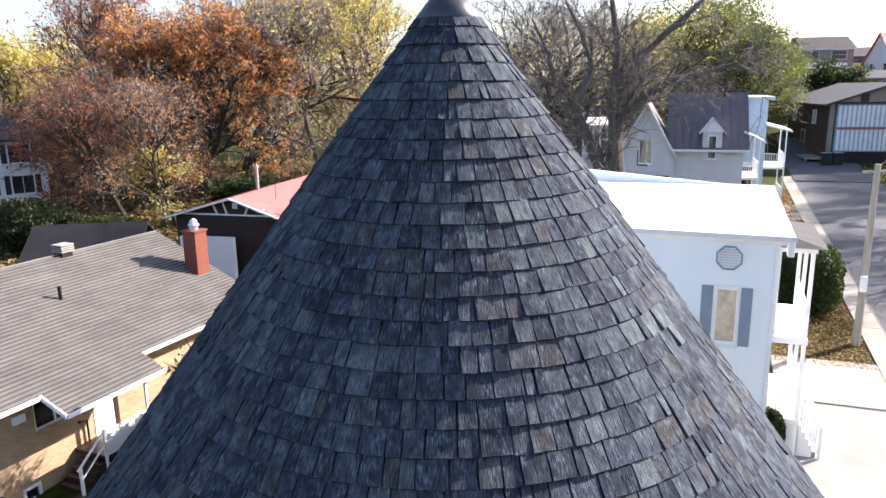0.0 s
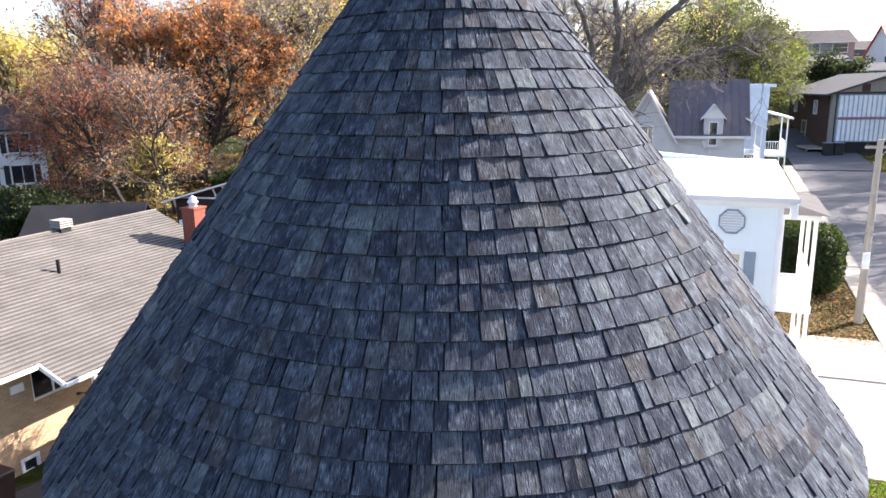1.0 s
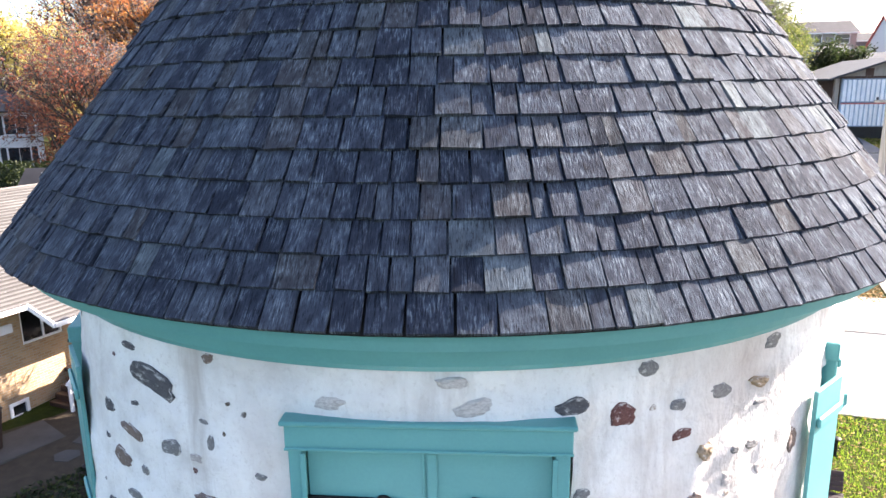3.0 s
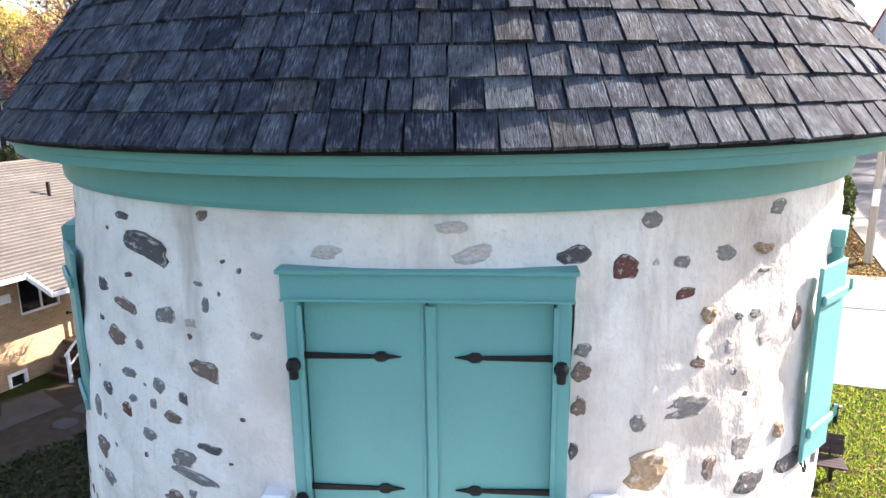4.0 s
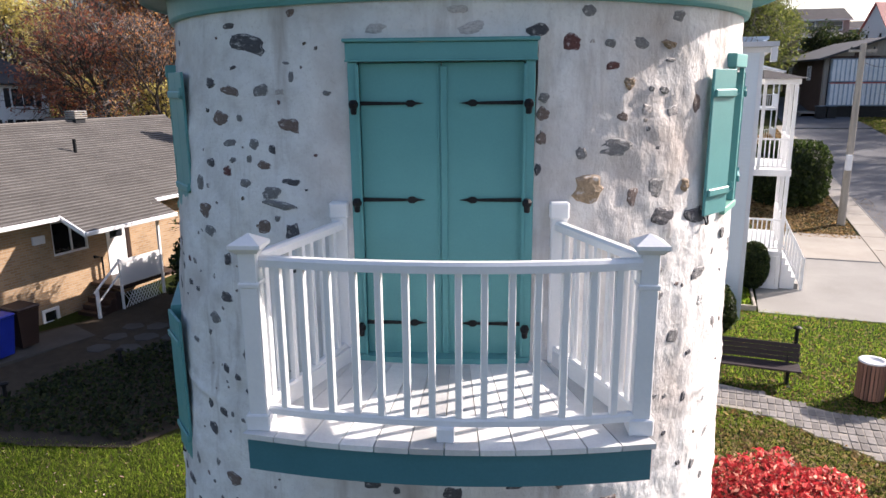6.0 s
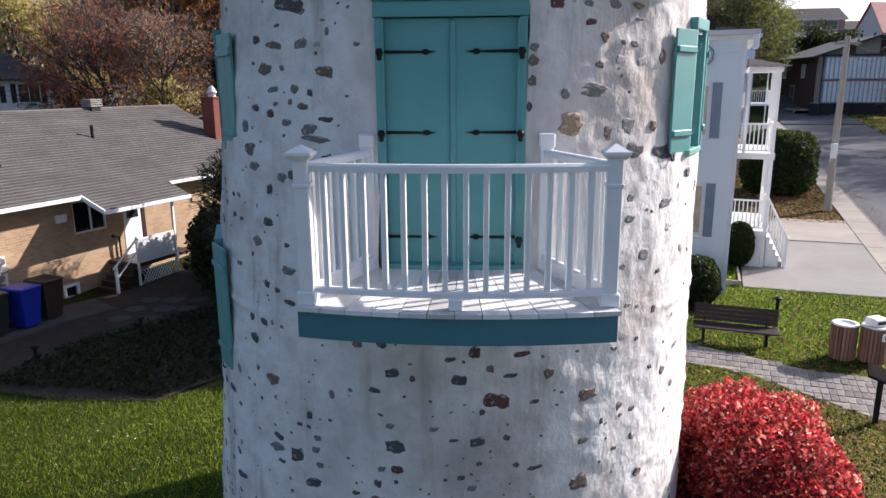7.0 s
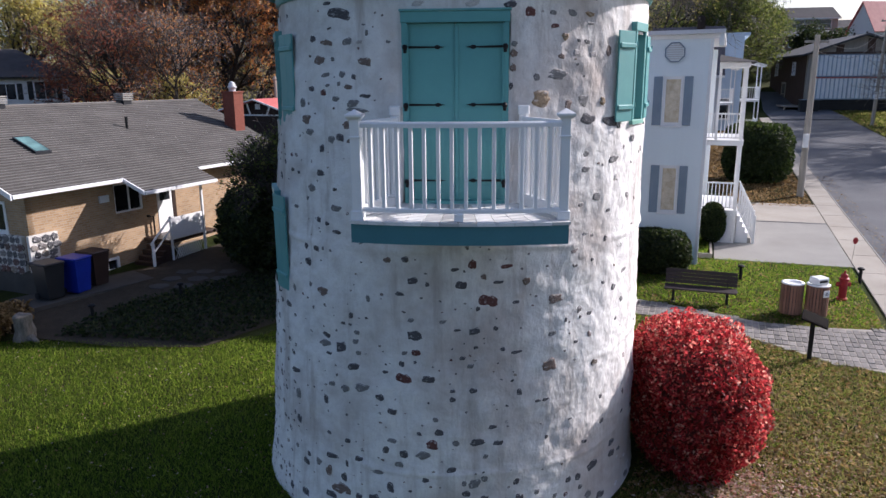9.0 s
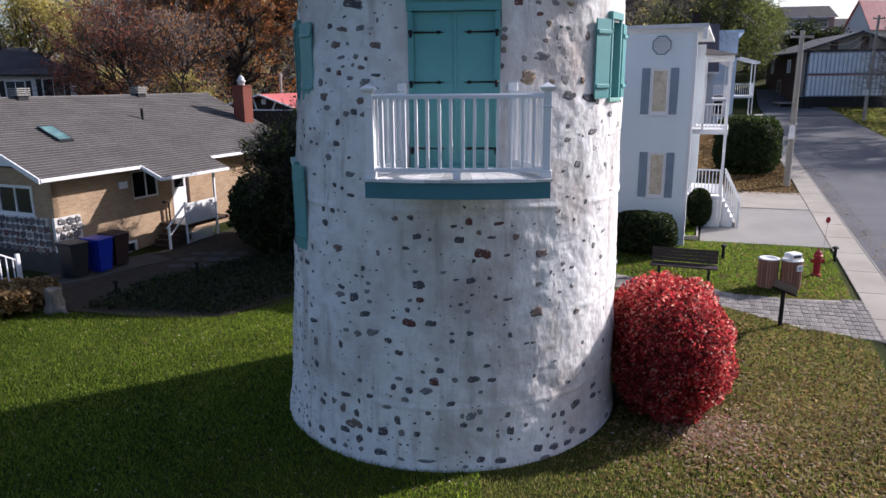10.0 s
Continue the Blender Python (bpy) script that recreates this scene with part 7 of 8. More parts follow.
def wheeled_bin(u, v, material, label, turn=0):
    b = thing("wheeled_bin", label, "bin", BUNG @ pose(u, v, 0.435, 0, 0, turn), "wheeled bins by the wall")
    bm = bmesh.new()
    lo, hi = [], []
    for x, y in ((-0.22, -0.26), (0.22, -0.26), (0.22, 0.26), (-0.22, 0.26)):
        lo.append(bm.verts.new((x, y, 0.06)))
        hi.append(bm.verts.new((x * 1.32, y * 1.3, 1.02)))
    bm.faces.new(lo[::-1]), bm.faces.new(hi)
    for i in range(4):
        bm.faces.new((lo[i], lo[(i + 1) % 4], hi[(i + 1) % 4], hi[i]))
    part("body", bm, material, b)
    part("lid", box((-0.32, -0.37, 1.022), (0.32, 0.40, 1.10), 0.03), material, b)
    part("handle", tube([(-0.25, 0.40, 0.98), (-0.25, 0.47, 1.0), (0.25, 0.47, 1.0), (0.25, 0.40, 0.98)], [0.018] * 4, 6), material, b)
    for x in (-0.24, 0.24):
        part("wheel", lathe([(0.10, -0.025), (0.10, 0.025)], 14, m=pose(x, 0.27, 0.10, 0, 90, 0)), DARK_PLASTIC, b)


wheeled_bin(-0.80, -1.75, DARK_PLASTIC, "black wheeled refuse bin in the shade", -6)
wheeled_bin(-0.05, -1.90, BLUE_PLASTIC, "bright blue wheeled recycling bin", 4)
wheeled_bin(0.72, -1.75, BROWN_PLASTIC, "dark brown wheeled compost bin")

stump = thing("tree_stump", "grey split tree stump at the edge of the bed", "stump", pose(-11.0, 4.45, gz(-11, 4.45) - 0.05))
bm = lathe([(0.30, 0), (0.25, 0.12), (0.225, 0.30), (0.215, 0.48), (0.21, 0.64), (0.18, 0.69), (0.0, 0.66)], 26, close=False)
for v in bm.verts:
    v.co.x *= 1 + 0.35 * noise.noise(v.co * 6)
    v.co.y *= 1 + 0.25 * noise.noise(v.co * 4 + Vector((7, 0, 0)))
    v.co.z += 0.10 * noise.noise(v.co * 5 + Vector((0, 3, 0))) if v.co.z > 0.5 else 0
part("wood", bm, STUMP, stump)
part("root", tube([(0.2, -0.1, 0.15), (0.42, -0.18, 0.03), (0.55, -0.2, -0.03)], [0.09, 0.06, 0.03], 7), STUMP, stump)

# timber edging of the small bed at the foot of the gallery
edging = thing("bed_edging", "pale timber edging round a small bed beside the driveway", "edging", pose(7.62, 10.97, gz(7.62, 10.97) + 0.02, 0, 0, -16))
part("board", box((-0.035, 0.0, -0.12), (0.035, 2.9, 0.13), 0.006), POLE_WOOD, edging)
part("board", box((-0.62, -0.075, -0.12), (0.035, -0.004, 0.13), 0.006), POLE_WOOD, edging)

# flags from the bins to the steps
strip_flags = random.Random(8)
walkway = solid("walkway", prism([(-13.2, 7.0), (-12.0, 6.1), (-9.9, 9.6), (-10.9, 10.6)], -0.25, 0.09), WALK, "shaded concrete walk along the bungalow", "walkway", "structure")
for k in range(9):
    cx, cy = -9.4 + 0.8 * (k % 3) + strip_flags.uniform(-0.1, 0.1), 8.5 + 0.75 * (k // 3)
    n = strip_flags.randint(5, 7)
    pts = [(cx + 0.36 * strip_flags.uniform(0.8, 1.05) * math.cos(2 * math.pi * i / n), cy + 0.33 * strip_flags.uniform(0.8, 1.05) * math.sin(2 * math.pi * i / n)) for i in range(n)]
    solid("stepping_stone", prism(pts, -0.2, gz(cx, cy) + 0.05), WALK, "flat grey stepping stone in the bed", "stone", group="stepping stones")

# planting bed; its dark front part is drawn over lawn that lies in shadow
bed = [(-10.3, 4.3), (-8.3, 3.85), (-6.2, 3.8), (-4.9, 5.4), (-3.2, 6.6), (-3.4, 13.5), (-8.3, 16.5), (-10.9, 10.5), (-12.9, 8.6), (-13.5, 6.6), (-11.6, 4.7)]
bm = bmesh.new()
bm.faces.new([bm.verts.new((x, y, gz(x, y) + 0.04)) for x, y in bed])
solid("planting_bed", bm, SOIL, "dark planted soil bed drawn out to the lawn's shadow edge", "flower bed", "structure")


# ---- plants ----
def inside(x, y, poly):
    hit = np.zeros(np.shape(x), dtype=bool)
    for (x0, y0), (x1, y1) in zip(poly, poly[1:] + poly[:1]):
        cross = (y0 > y) != (y1 > y)
        with np.errstate(divide="ignore", invalid="ignore"):
            hit ^= cross & (x < (x1 - x0) * (y - y0) / (y1 - y0 + 1e-12) + x0)
    return hit


def leaves_in_shell(n, rng, radii, centre, depth=0.25, squareness=2.0, rough=0.12, low=-0.6):
    """Places near the skin of a rounded form."""
    d = rng.normal(size=(n * 2, 3))
    d /= np.linalg.norm(d, axis=1)[:, None]
    d = d[d[:, 2] > low][:n]
    k = (np.abs(d) ** squareness).sum(1) ** (-1 / squareness)
    lump = np.array([noise.noise(Vector(v) * 2.6) + 0.5 * noise.noise(Vector(v) * 6.0) for v in d])
    reach = k * (1 - depth * rng.random(len(d)) ** 1.6) * (1 + rough * lump)
    return d * reach[:, None] * np.array(radii) + np.array(centre)


def core_mesh(radii, centre, squareness, rough, shrink=0.8):
    bm = bmesh.new()
    bmesh.ops.create_icosphere(bm, subdivisions=3, radius=1)
    for v in bm.verts:
        d = v.co.normalized()
        k = sum(abs(c) ** squareness for c in d) ** (-1 / squareness)
        r = k * shrink * (1 + rough * noise.noise(d * 2.6))
        v.co = Vector([d[i] * r * radii[i] + centre[i] for i in range(3)])
    return bm


def clipped_shrub(name, label, x, y, radii, turn, leaf_mat, count, leaf, seed, squareness=2.0, rough=0.10, lift=0.0, category="shrub", core=DARK_LEAF, group=""):
    rng = np.random.default_rng(seed)
    z = gz(x, y)
    s = thing(name, label, category, pose(x, y, z, 0, 0, turn), group)
    c = (0, 0, radii[2] + lift)
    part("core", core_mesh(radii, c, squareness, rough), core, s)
    ob = new("foliage", quads("foliage", leaf_quads(leaves_in_shell(count, rng, radii, c, 0.22, squareness, rough, -0.95), leaf, rng), leaf_mat))
    ob.parent = s
    part("stem", tube([(0, 0, -0.1), (0, 0, radii[2] * 0.6 + lift)], [0.06, 0.04], 6), BARK, s)
    return s


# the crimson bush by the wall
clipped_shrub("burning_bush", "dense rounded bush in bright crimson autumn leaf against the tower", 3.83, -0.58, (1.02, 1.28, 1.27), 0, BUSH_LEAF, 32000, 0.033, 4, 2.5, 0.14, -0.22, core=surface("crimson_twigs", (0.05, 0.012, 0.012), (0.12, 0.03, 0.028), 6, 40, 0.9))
clipped_shrub("hedge", "clipped dark green hedge before the pale blue house", 5.50, 9.53, (1.02, 0.62, 0.66), -18, DARK_LEAF, 7000, 0.05, 6, 3.2, 0.08)
clipped_shrub("round_shrub", "clipped round green shrub beside the gallery", 8.15, 12.75, (0.41, 0.41, 0.70), 0, HEDGE_LEAF, 4500, 0.045, 7, 2.3, 0.07, 0.04)
clipped_shrub("hedge", "tall clipped dark green hedge beside the driveway", 13.95, 24.9, (1.60, 1.45, 1.45), -17, HEDGE_LEAF, 10000, 0.075, 8, 4.5, 0.06)


# trees
def grow(p, d, length, r, depth, rng, limbs, tips, gravity, spread):
    pts, radii = [p], [r]
    w = d.copy()
    for k in range(3):
        w = (w + Vector((rng.gauss(0, 0.13), rng.gauss(0, 0.13), rng.gauss(0, 0.10) + gravity))).normalized()
        p = p + w * length / 3
        pts.append(p)
        radii.append(r * (1 - 0.17 * (k + 1)))
    limbs.append((pts, radii, depth))
    if depth == 0:
        tips.append((p, w))
        return
    if depth <= 3:
        tips.append((pts[2], w))
        tips.append((pts[1], w))
    n = rng.choice((2, 3, 3)) + (1 if depth > 3 else 0)
    turn = rng.uniform(0, 6.28)
    side = w.orthogonal().normalized()
    for k in range(n):
        a = turn + 2 * math.pi * k / n + rng.uniform(-0.5, 0.5)
        lean = spread * rng.uniform(0.55, 1.2)
        s = Matrix.Rotation(a, 3, w) @ side
        nd = (w * math.cos(lean) + s * math.sin(lean)).normalized()
        q = pts[-1] if k else pts[-1]
        if depth > 2 and k == n - 1:
            q = pts[2]
        grow(q, nd, length * rng.uniform(0.62, 0.82), r * (0.58 if n > 2 else 0.66), depth - 1, rng, limbs, tips, gravity, spread)
    if depth >= 5:
        for k in range(2):
            s = Matrix.Rotation(turn + 1.7 + 3.1 * k, 3, w) @ side
            nd = (w * 0.45 + s * 0.9).normalized()
            grow(pts[1 + k], nd, length * rng.uniform(0.5, 0.7), r * 0.38, depth - 2, rng, limbs, tips, gravity, spread)


def tree(name, label, x, y, height, seed, leaf_mat, leaves, leaf=0.16, depth=5, spread=0.6, gravity=0.02, trunk=0.3, clump=0.9, twigs=10, droop=0.2, lean=(0, 0), bark=BARK, twig_mat=TWIG, z=None, twig_len=0.9):
    rng, npr = random.Random(seed), np.random.default_rng(seed)
    t = thing(name, label, "tree", pose(x, y, gz(x, y) if z is None else z))
    limbs, tips = [], []
    grow(Vector((0, 0, -0.3)), Vector((lean[0], lean[1], 1)).normalized(), height * 0.24, trunk, depth, rng, limbs, tips, gravity, spread)
    top = max(p.z for p, _ in tips)
    k = height / top
    bm = bmesh.new()
    for pts, radii, d in limbs:
        tube([(p.x * k, p.y * k, p.z * k) for p in pts], [max(r, 0.012) for r in radii], 7 if d >= depth - 1 else (5 if d > 1 else 3), bm)
    part("trunk", bm, bark, t)
    ends = np.array([p[:] for p, _ in tips]) * k
    ways = np.array([w[:] for _, w in tips])
    if twigs:
        n = len(ends) * twigs
        a = np.repeat(ends, twigs, 0) + npr.normal(size=(n, 3)) * 0.08
        w = np.repeat(ways, twigs, 0) + npr.normal(size=(n, 3)) * 0.42
        w[:, 2] -= droop
        w /= np.linalg.norm(w, axis=1)[:, None]
        long = twig_len * npr.uniform(0.4, 1.3, n)[:, None]
        s = np.cross(w, npr.normal(size=(n, 3)))
        s /= np.linalg.norm(s, axis=1)[:, None]
        thick = npr.uniform(0.008, 0.018, n)[:, None]
        b = a + w * long
        b[:, 2] -= droop * long[:, 0] * 0.5
        ob = new("twig_mass", quads("twig_mass", np.stack([a - s * thick, a + s * thick, b + s * thick * 0.4, b - s * thick * 0.4], 1), twig_mat))
        ob.parent = t
        tagged(ob, "fine bare twigs", kind="stuff")
    if leaves:
        pick = npr.integers(0, len(ends), leaves)
        keep = npr.random(len(ends)) < 0.5
        pick = pick[keep[pick]]
        c = ends[pick] + ways[pick] * npr.uniform(-0.3, 0.6, len(pick))[:, None] * clump + npr.normal(size=(len(pick), 3)) * clump * 0.26
        ob = new("crown", quads("crown", leaf_quads(c, leaf, npr, 0.2), leaf_mat))
        ob.parent = t
        tagged(ob, kind="stuff")
    return t


BROWN_TWIG = surface("brown_twigs", (0.085, 0.066, 0.060), (0.21, 0.175, 0.160), 0.6, 20, 0.9, 0)
GREY_BARK = surface("grey_bark", (0.07, 0.062, 0.056), (0.17, 0.152, 0.138), 4, 30, 0.9, 0.5, 0.02, stretch=(2, 2, 0.5))
# behind the bungalow
tree("oak", "oak holding its orange-brown autumn leaves", -26.5, 58.0, 19.0, 31, ORANGE_LEAF, 42000, 0.14, 6, 0.50, 0.02, 0.55, 0.8, 4)
tree("maple", "bare maple with a few rust-red leaves", -38.5, 62.0, 21.0, 32, RUST_LEAF, 20000, 0.13, 6, 0.55, 0.02, 0.5, 1.1, 2)
tree("oak", "oak with sparse orange leaves at the edge of the wood", -36.0, 62.0, 20.0, 30, ORANGE_LEAF, 11000, 0.12, 6, 0.5, 0.02, 0.5, 1.0, 2)
tree("tree", "slender tree with brown twigs and scattered dark red leaves", -28.0, 46.0, 12.6, 33, RUST_LEAF, 9000, 0.10, 6, 0.46, 0.05, 0.26, 0.8, 1, 0.35, twig_mat=BROWN_TWIG)
tree("tree", "slender tree with pale twigs and a few orange leaves", -23.5, 45.0, 12.4, 34, ORANGE_LEAF, 5000, 0.09, 6, 0.46, 0.05, 0.24, 0.8, 1, 0.35)
tree("oak", "small tree holding brown-orange leaves behind the bungalow", -29.5, 52.0, 11.0, 25, ORANGE_LEAF, 16000, 0.12, 6, 0.46, 0.02, 0.26, 0.9, 1, twig_mat=BROWN_TWIG)
tree("maple", "low maple in dark red leaf beside the white house", -34.6, 48.5, 8.6, 26, RUST_LEAF, 7500, 0.11, 5, 0.52, 0.0, 0.2, 0.9, 1, twig_mat=BROWN_TWIG)
tree("tree", "small tree in clear yellow leaf behind the bungalow", -24.0, 44.5, 5.8, 27, YELLOW_LEAF, 4500, 0.11, 5, 0.5, 0.02, 0.12, 0.6, 1, twig_mat=BROWN_TWIG)
tree("tree", "spreading tree with dark limbs and sparse orange leaves", -24.0, 60.5, 20.0, 36, ORANGE_LEAF, 6000, 0.11, 6, 0.62, 0.01, 0.6, 1.1, 6, 0.4, lean=(0.42, 0))
tree("tree", "spreading dark-limbed tree with olive-yellow leaves", -17.0, 64.0, 19.0, 29, YELLOW_LEAF, 9000, 0.11, 6, 0.6, 0.01, 0.45, 1.1, 6, 0.4, lean=(0.1, 0), bark=GREY_BARK)
tree("poplar", "tall tree in clear yellow autumn leaf", -12.5, 76.0, 23.0, 37, YELLOW_LEAF, 60000, 0.12, 6, 0.40, 0.04, 0.5, 1.2, 3)
tree("tree", "tall tree in thin yellow leaf", -25.0, 84.0, 22.0, 38, YELLOW_LEAF, 22000, 0.14, 6, 0.5, 0.03, 0.5, 1.3, 4, bark=GREY_BARK)
tree("poplar", "tall tree in pale yellow autumn leaf", -54.8, 70.0, 15.5, 39, YELLOW_LEAF, 17000, 0.19, 5, 0.45, 0.04, 0.5, 1.4, 4)
tree("poplar", "rounded tree in pale yellow autumn leaf", -54.0, 78.0, 17.0, 28, YELLOW_LEAF, 12000, 0.19, 5, 0.5, 0.04, 0.5, 1.4, 4)
tree("maple", "maple in dark rust-red leaf", -34.0, 66.0, 17.0, 41, RUST_LEAF, 20000, 0.13, 6, 0.5, 0.02, 0.5, 1.1, 2)
# beside the grey house
def old_tree(x, y):
    rng, npr = random.Random(42), np.random.default_rng(42)
    t = thing("old_tree", "old leafless tree with forked grey limbs before the grey house", "tree", pose(x, y, 0))
    g = gz(x, y)
    limbs = [([(-0.25, 0, g - 0.3), (-0.2, 0, 3.6), (0.09, 0, 5.9), (-0.08, 0, 7.9)], 0.46, 0.36),
             ([(-0.3, 0, 4.2), (-0.62, -0.1, 5.8), (-1.16, -0.2, 7.05), (-1.6, -0.3, 8.05), (-2.35, -0.4, 9.8), (-3.25, -0.5, 10.8), (-4.2, -0.6, 11.2)], 0.36, 0.10),
             ([(-0.08, 0, 7.7), (-0.26, 0.1, 10.1), (-0.04, 0.2, 12.7), (-0.46, 0.3, 15.2), (-0.6, 0.3, 16.5)], 0.28, 0.06),
             ([(-0.05, 0, 7.6), (0.15, -0.1, 8.9), (1.15, -0.3, 9.95), (2.3, -0.6, 10.95), (3.8, -1.3, 11.3), (5.5, -1.8, 11.8), (6.6, -2, 11.2)], 0.27, 0.05),
             ([(0.15, 0.1, 9.6), (0.95, 0.4, 12.0), (2.5, 0.7, 13.5), (3.8, 0.9, 14.6), (5.0, 1.0, 15.7)], 0.24, 0.06),
             ([(-2.3, -0.95, 10.0), (-1.5, -0.8, 11.7), (-2.1, -0.6, 13.5), (-3.0, -0.5, 15.2)], 0.19, 0.05),
             ([(-3.5, -1.3, 10.85), (-3.9, -1.2, 12.5), (-4.7, -1.0, 14.2)], 0.12, 0.04),
             ([(-0.7, -0.3, 7.1), (-1.6, 0.8, 8.0), (-2.8, 1.6, 8.1)], 0.13, 0.05)]
    bm, ends = bmesh.new(), []
    for pts, r0, r1 in limbs:
        radii = [r0 + (r1 - r0) * i / (len(pts) - 1) for i in range(len(pts))]
        tube(pts, [1.2 * q for q in radii], 9, bm)
        for i in range(2 if r0 > 0.4 else 1, len(pts)):
            if r0 > 0.4:
                continue
            a, b = Vector(pts[i - 1]), Vector(pts[i])
            for f in (0.35, 0.7, 1.0):
                w = ((b - a).normalized() + Vector((rng.gauss(0, 0.7), rng.gauss(0, 0.7), rng.gauss(0.25, 0.5)))).normalized()
                small, tips = [], []
                grow(a + (b - a) * f, w, rng.uniform(0.9, 1.7), max(0.035, radii[i] * 0.45), 3, rng, small, tips, 0.0, 0.62)
                for q, rr, d in small:
                    tube(q, [max(v, 0.010) for v in rr], 4, bm)
                ends += tips
    part("trunk", bm, OLD_BARK, t)
    ends, ways, n = np.array([p[:] for p, _ in ends]), np.array([w[:] for _, w in ends]), len(ends) * 2
    a = np.repeat(ends, 2, 0)
    w = np.repeat(ways, 2, 0) + npr.normal(size=(n, 3)) * 0.7
    w[:, 2] -= 0.5
    w /= np.linalg.norm(w, axis=1)[:, None]
    u = np.cross(w, npr.normal(size=(n, 3)))
    u /= np.linalg.norm(u, axis=1)[:, None]
    u *= 0.009
    b = a + w * npr.uniform(0.3, 1.0, n)[:, None]
    ob = new("twig_mass", quads("twig_mass", np.stack([a - u, a + u, b + u * 0.5, b - u * 0.5], 1), TWIG))
    ob.parent = t
    tagged(ob, "fine drooping twigs", kind="stuff")


OLD_BARK = surface("old_grey_bark", (0.055, 0.048, 0.044), (0.16, 0.142, 0.13), 4, 30, 0.9, 0.8, 0.03, stretch=(2, 2, 0.5))
old_tree(7.25, 33.5)
tree("tree", "leafless tree with fine grey twigs", 2.5, 58.0, 19.0, 43, YELLOW_LEAF, 2000, 0.14, 6, 0.6, 0.0, 0.4, 1.0, 4)
tree("tree", "leafless tree with a few yellow leaves", 9.0, 80.0, 19.0, 44, YELLOW_LEAF, 800, 0.10, 6, 0.5, 0.02, 0.45, 1.4, 6)
tree("conifer", "dark evergreen behind the bare tree", 8.8, 60.0, 10.0, 45, DARK_LEAF, 14000, 0.24, 5, 0.6, -0.03, 0.3, 1.2, 0)
tree("conifer", "dark evergreen at the edge of the wood", -2.5, 72.0, 12.0, 46, DARK_LEAF, 14000, 0.24, 5, 0.6, -0.03, 0.3, 1.2, 0)
tree("willow", "broad tree in yellow-green leaf behind the grey house", 28.3, 79.0, 14.5, 47, GREEN_LEAF, 76000, 0.12, 6, 0.44, 0.0, 0.45, 1.5, 2, 0.3)
tree("tree", "slender tree in thin yellow-green leaf", 20.0, 79.0, 17.0, 48, YELLOW_LEAF, 14000, 0.10, 6, 0.46, 0.0, 0.45, 1.5, 2, 0.3)
tree("willow", "tree in yellow-green leaf on the rise", 33.0, 88.0, 11.5, 49, GREEN_LEAF, 50000, 0.13, 6, 0.44, 0.0, 0.4, 1.4, 2, 0.3)
tree("conifer", "dark rounded evergreen below the beige house", 46.3, 93.5, 6.2, 50, DARK_LEAF, 12000, 0.20, 5, 0.75, -0.02, 0.3, 1.2, 0)
clipped_shrub("thicket", "ragged green and brown thicket at the wood's edge", -30.5, 38.5, (3.2, 2.2, 1.7), 10, DARK_LEAF, 7000, 0.11, 91, 2.2, 0.3)
clipped_shrub("thicket", "ragged green thicket at the wood's edge", -25.2, 39.0, (2.2, 1.6, 1.0), 0, HEDGE_LEAF, 5000, 0.11, 92, 2.2, 0.3)
clipped_shrub("thicket", "low green thicket behind the red roof", -17.5, 48.0, (4.5, 2.0, 1.5), 0, HEDGE_LEAF, 8000, 0.13, 93, 2.2, 0.3)
# across the street, casting thin shade on the asphalt
tree("tree", "leafless tree across the street", 30.5, 33.0, 11.0, 94, None, 0, 0.1, 6, 0.55, 0.02, 0.22, 0.9, 2, 0.0, bark=GREY_BARK)
tree("tree", "leafless twiggy tree across the street", 46.5, 61.0, 13.5, 96, None, 0, 0.1, 6, 0.5, 0.02, 0.26, 0.9, 4, 0.0, bark=GREY_BARK)
tree("tree", "leafless twiggy tree across the street", 40.0, 49.5, 11.5, 97, None, 0, 0.1, 6, 0.5, 0.02, 0.24, 0.9, 4, 0.0, bark=GREY_BARK)
tree("tree", "leafless twiggy tree across the street", 36.0, 40.0, 13.0, 98, None, 0, 0.1, 6, 0.52, 0.02, 0.26, 0.9, 4, 0.0, bark=GREY_BARK)
# by the bungalow
tree("lilac", "tall dark shrub with sparse leaves beside the bungalow", -6.95, 11.2, 4.75, 51, GREEN_LEAF, 9000, 0.065, 5, 0.42, 0.03, 0.09, 0.5, 6, 0.1, twig_mat=BARK, twig_len=0.4)
tree("lilac", "tall dark shrub beside the bungalow", -5.6, 10.5, 3.8, 52, DARK_LEAF, 9000, 0.075, 5, 0.45, 0.03, 0.08, 0.5, 6, 0.1, twig_mat=BARK, twig_len=0.4)
clipped_shrub("shrub", "low dark shrub close to the bungalow landing", -8.2, 12.7, (0.95, 0.95, 1.1), 0, DARK_LEAF, 5000, 0.07, 54, 2.3, 0.22)
clipped_shrub("shrub", "dense dark green shrub beside the bungalow landing", -6.7, 10.6, (1.5, 1.3, 1.25), 0, DARK_LEAF, 9000, 0.07, 53, 2.4, 0.22)


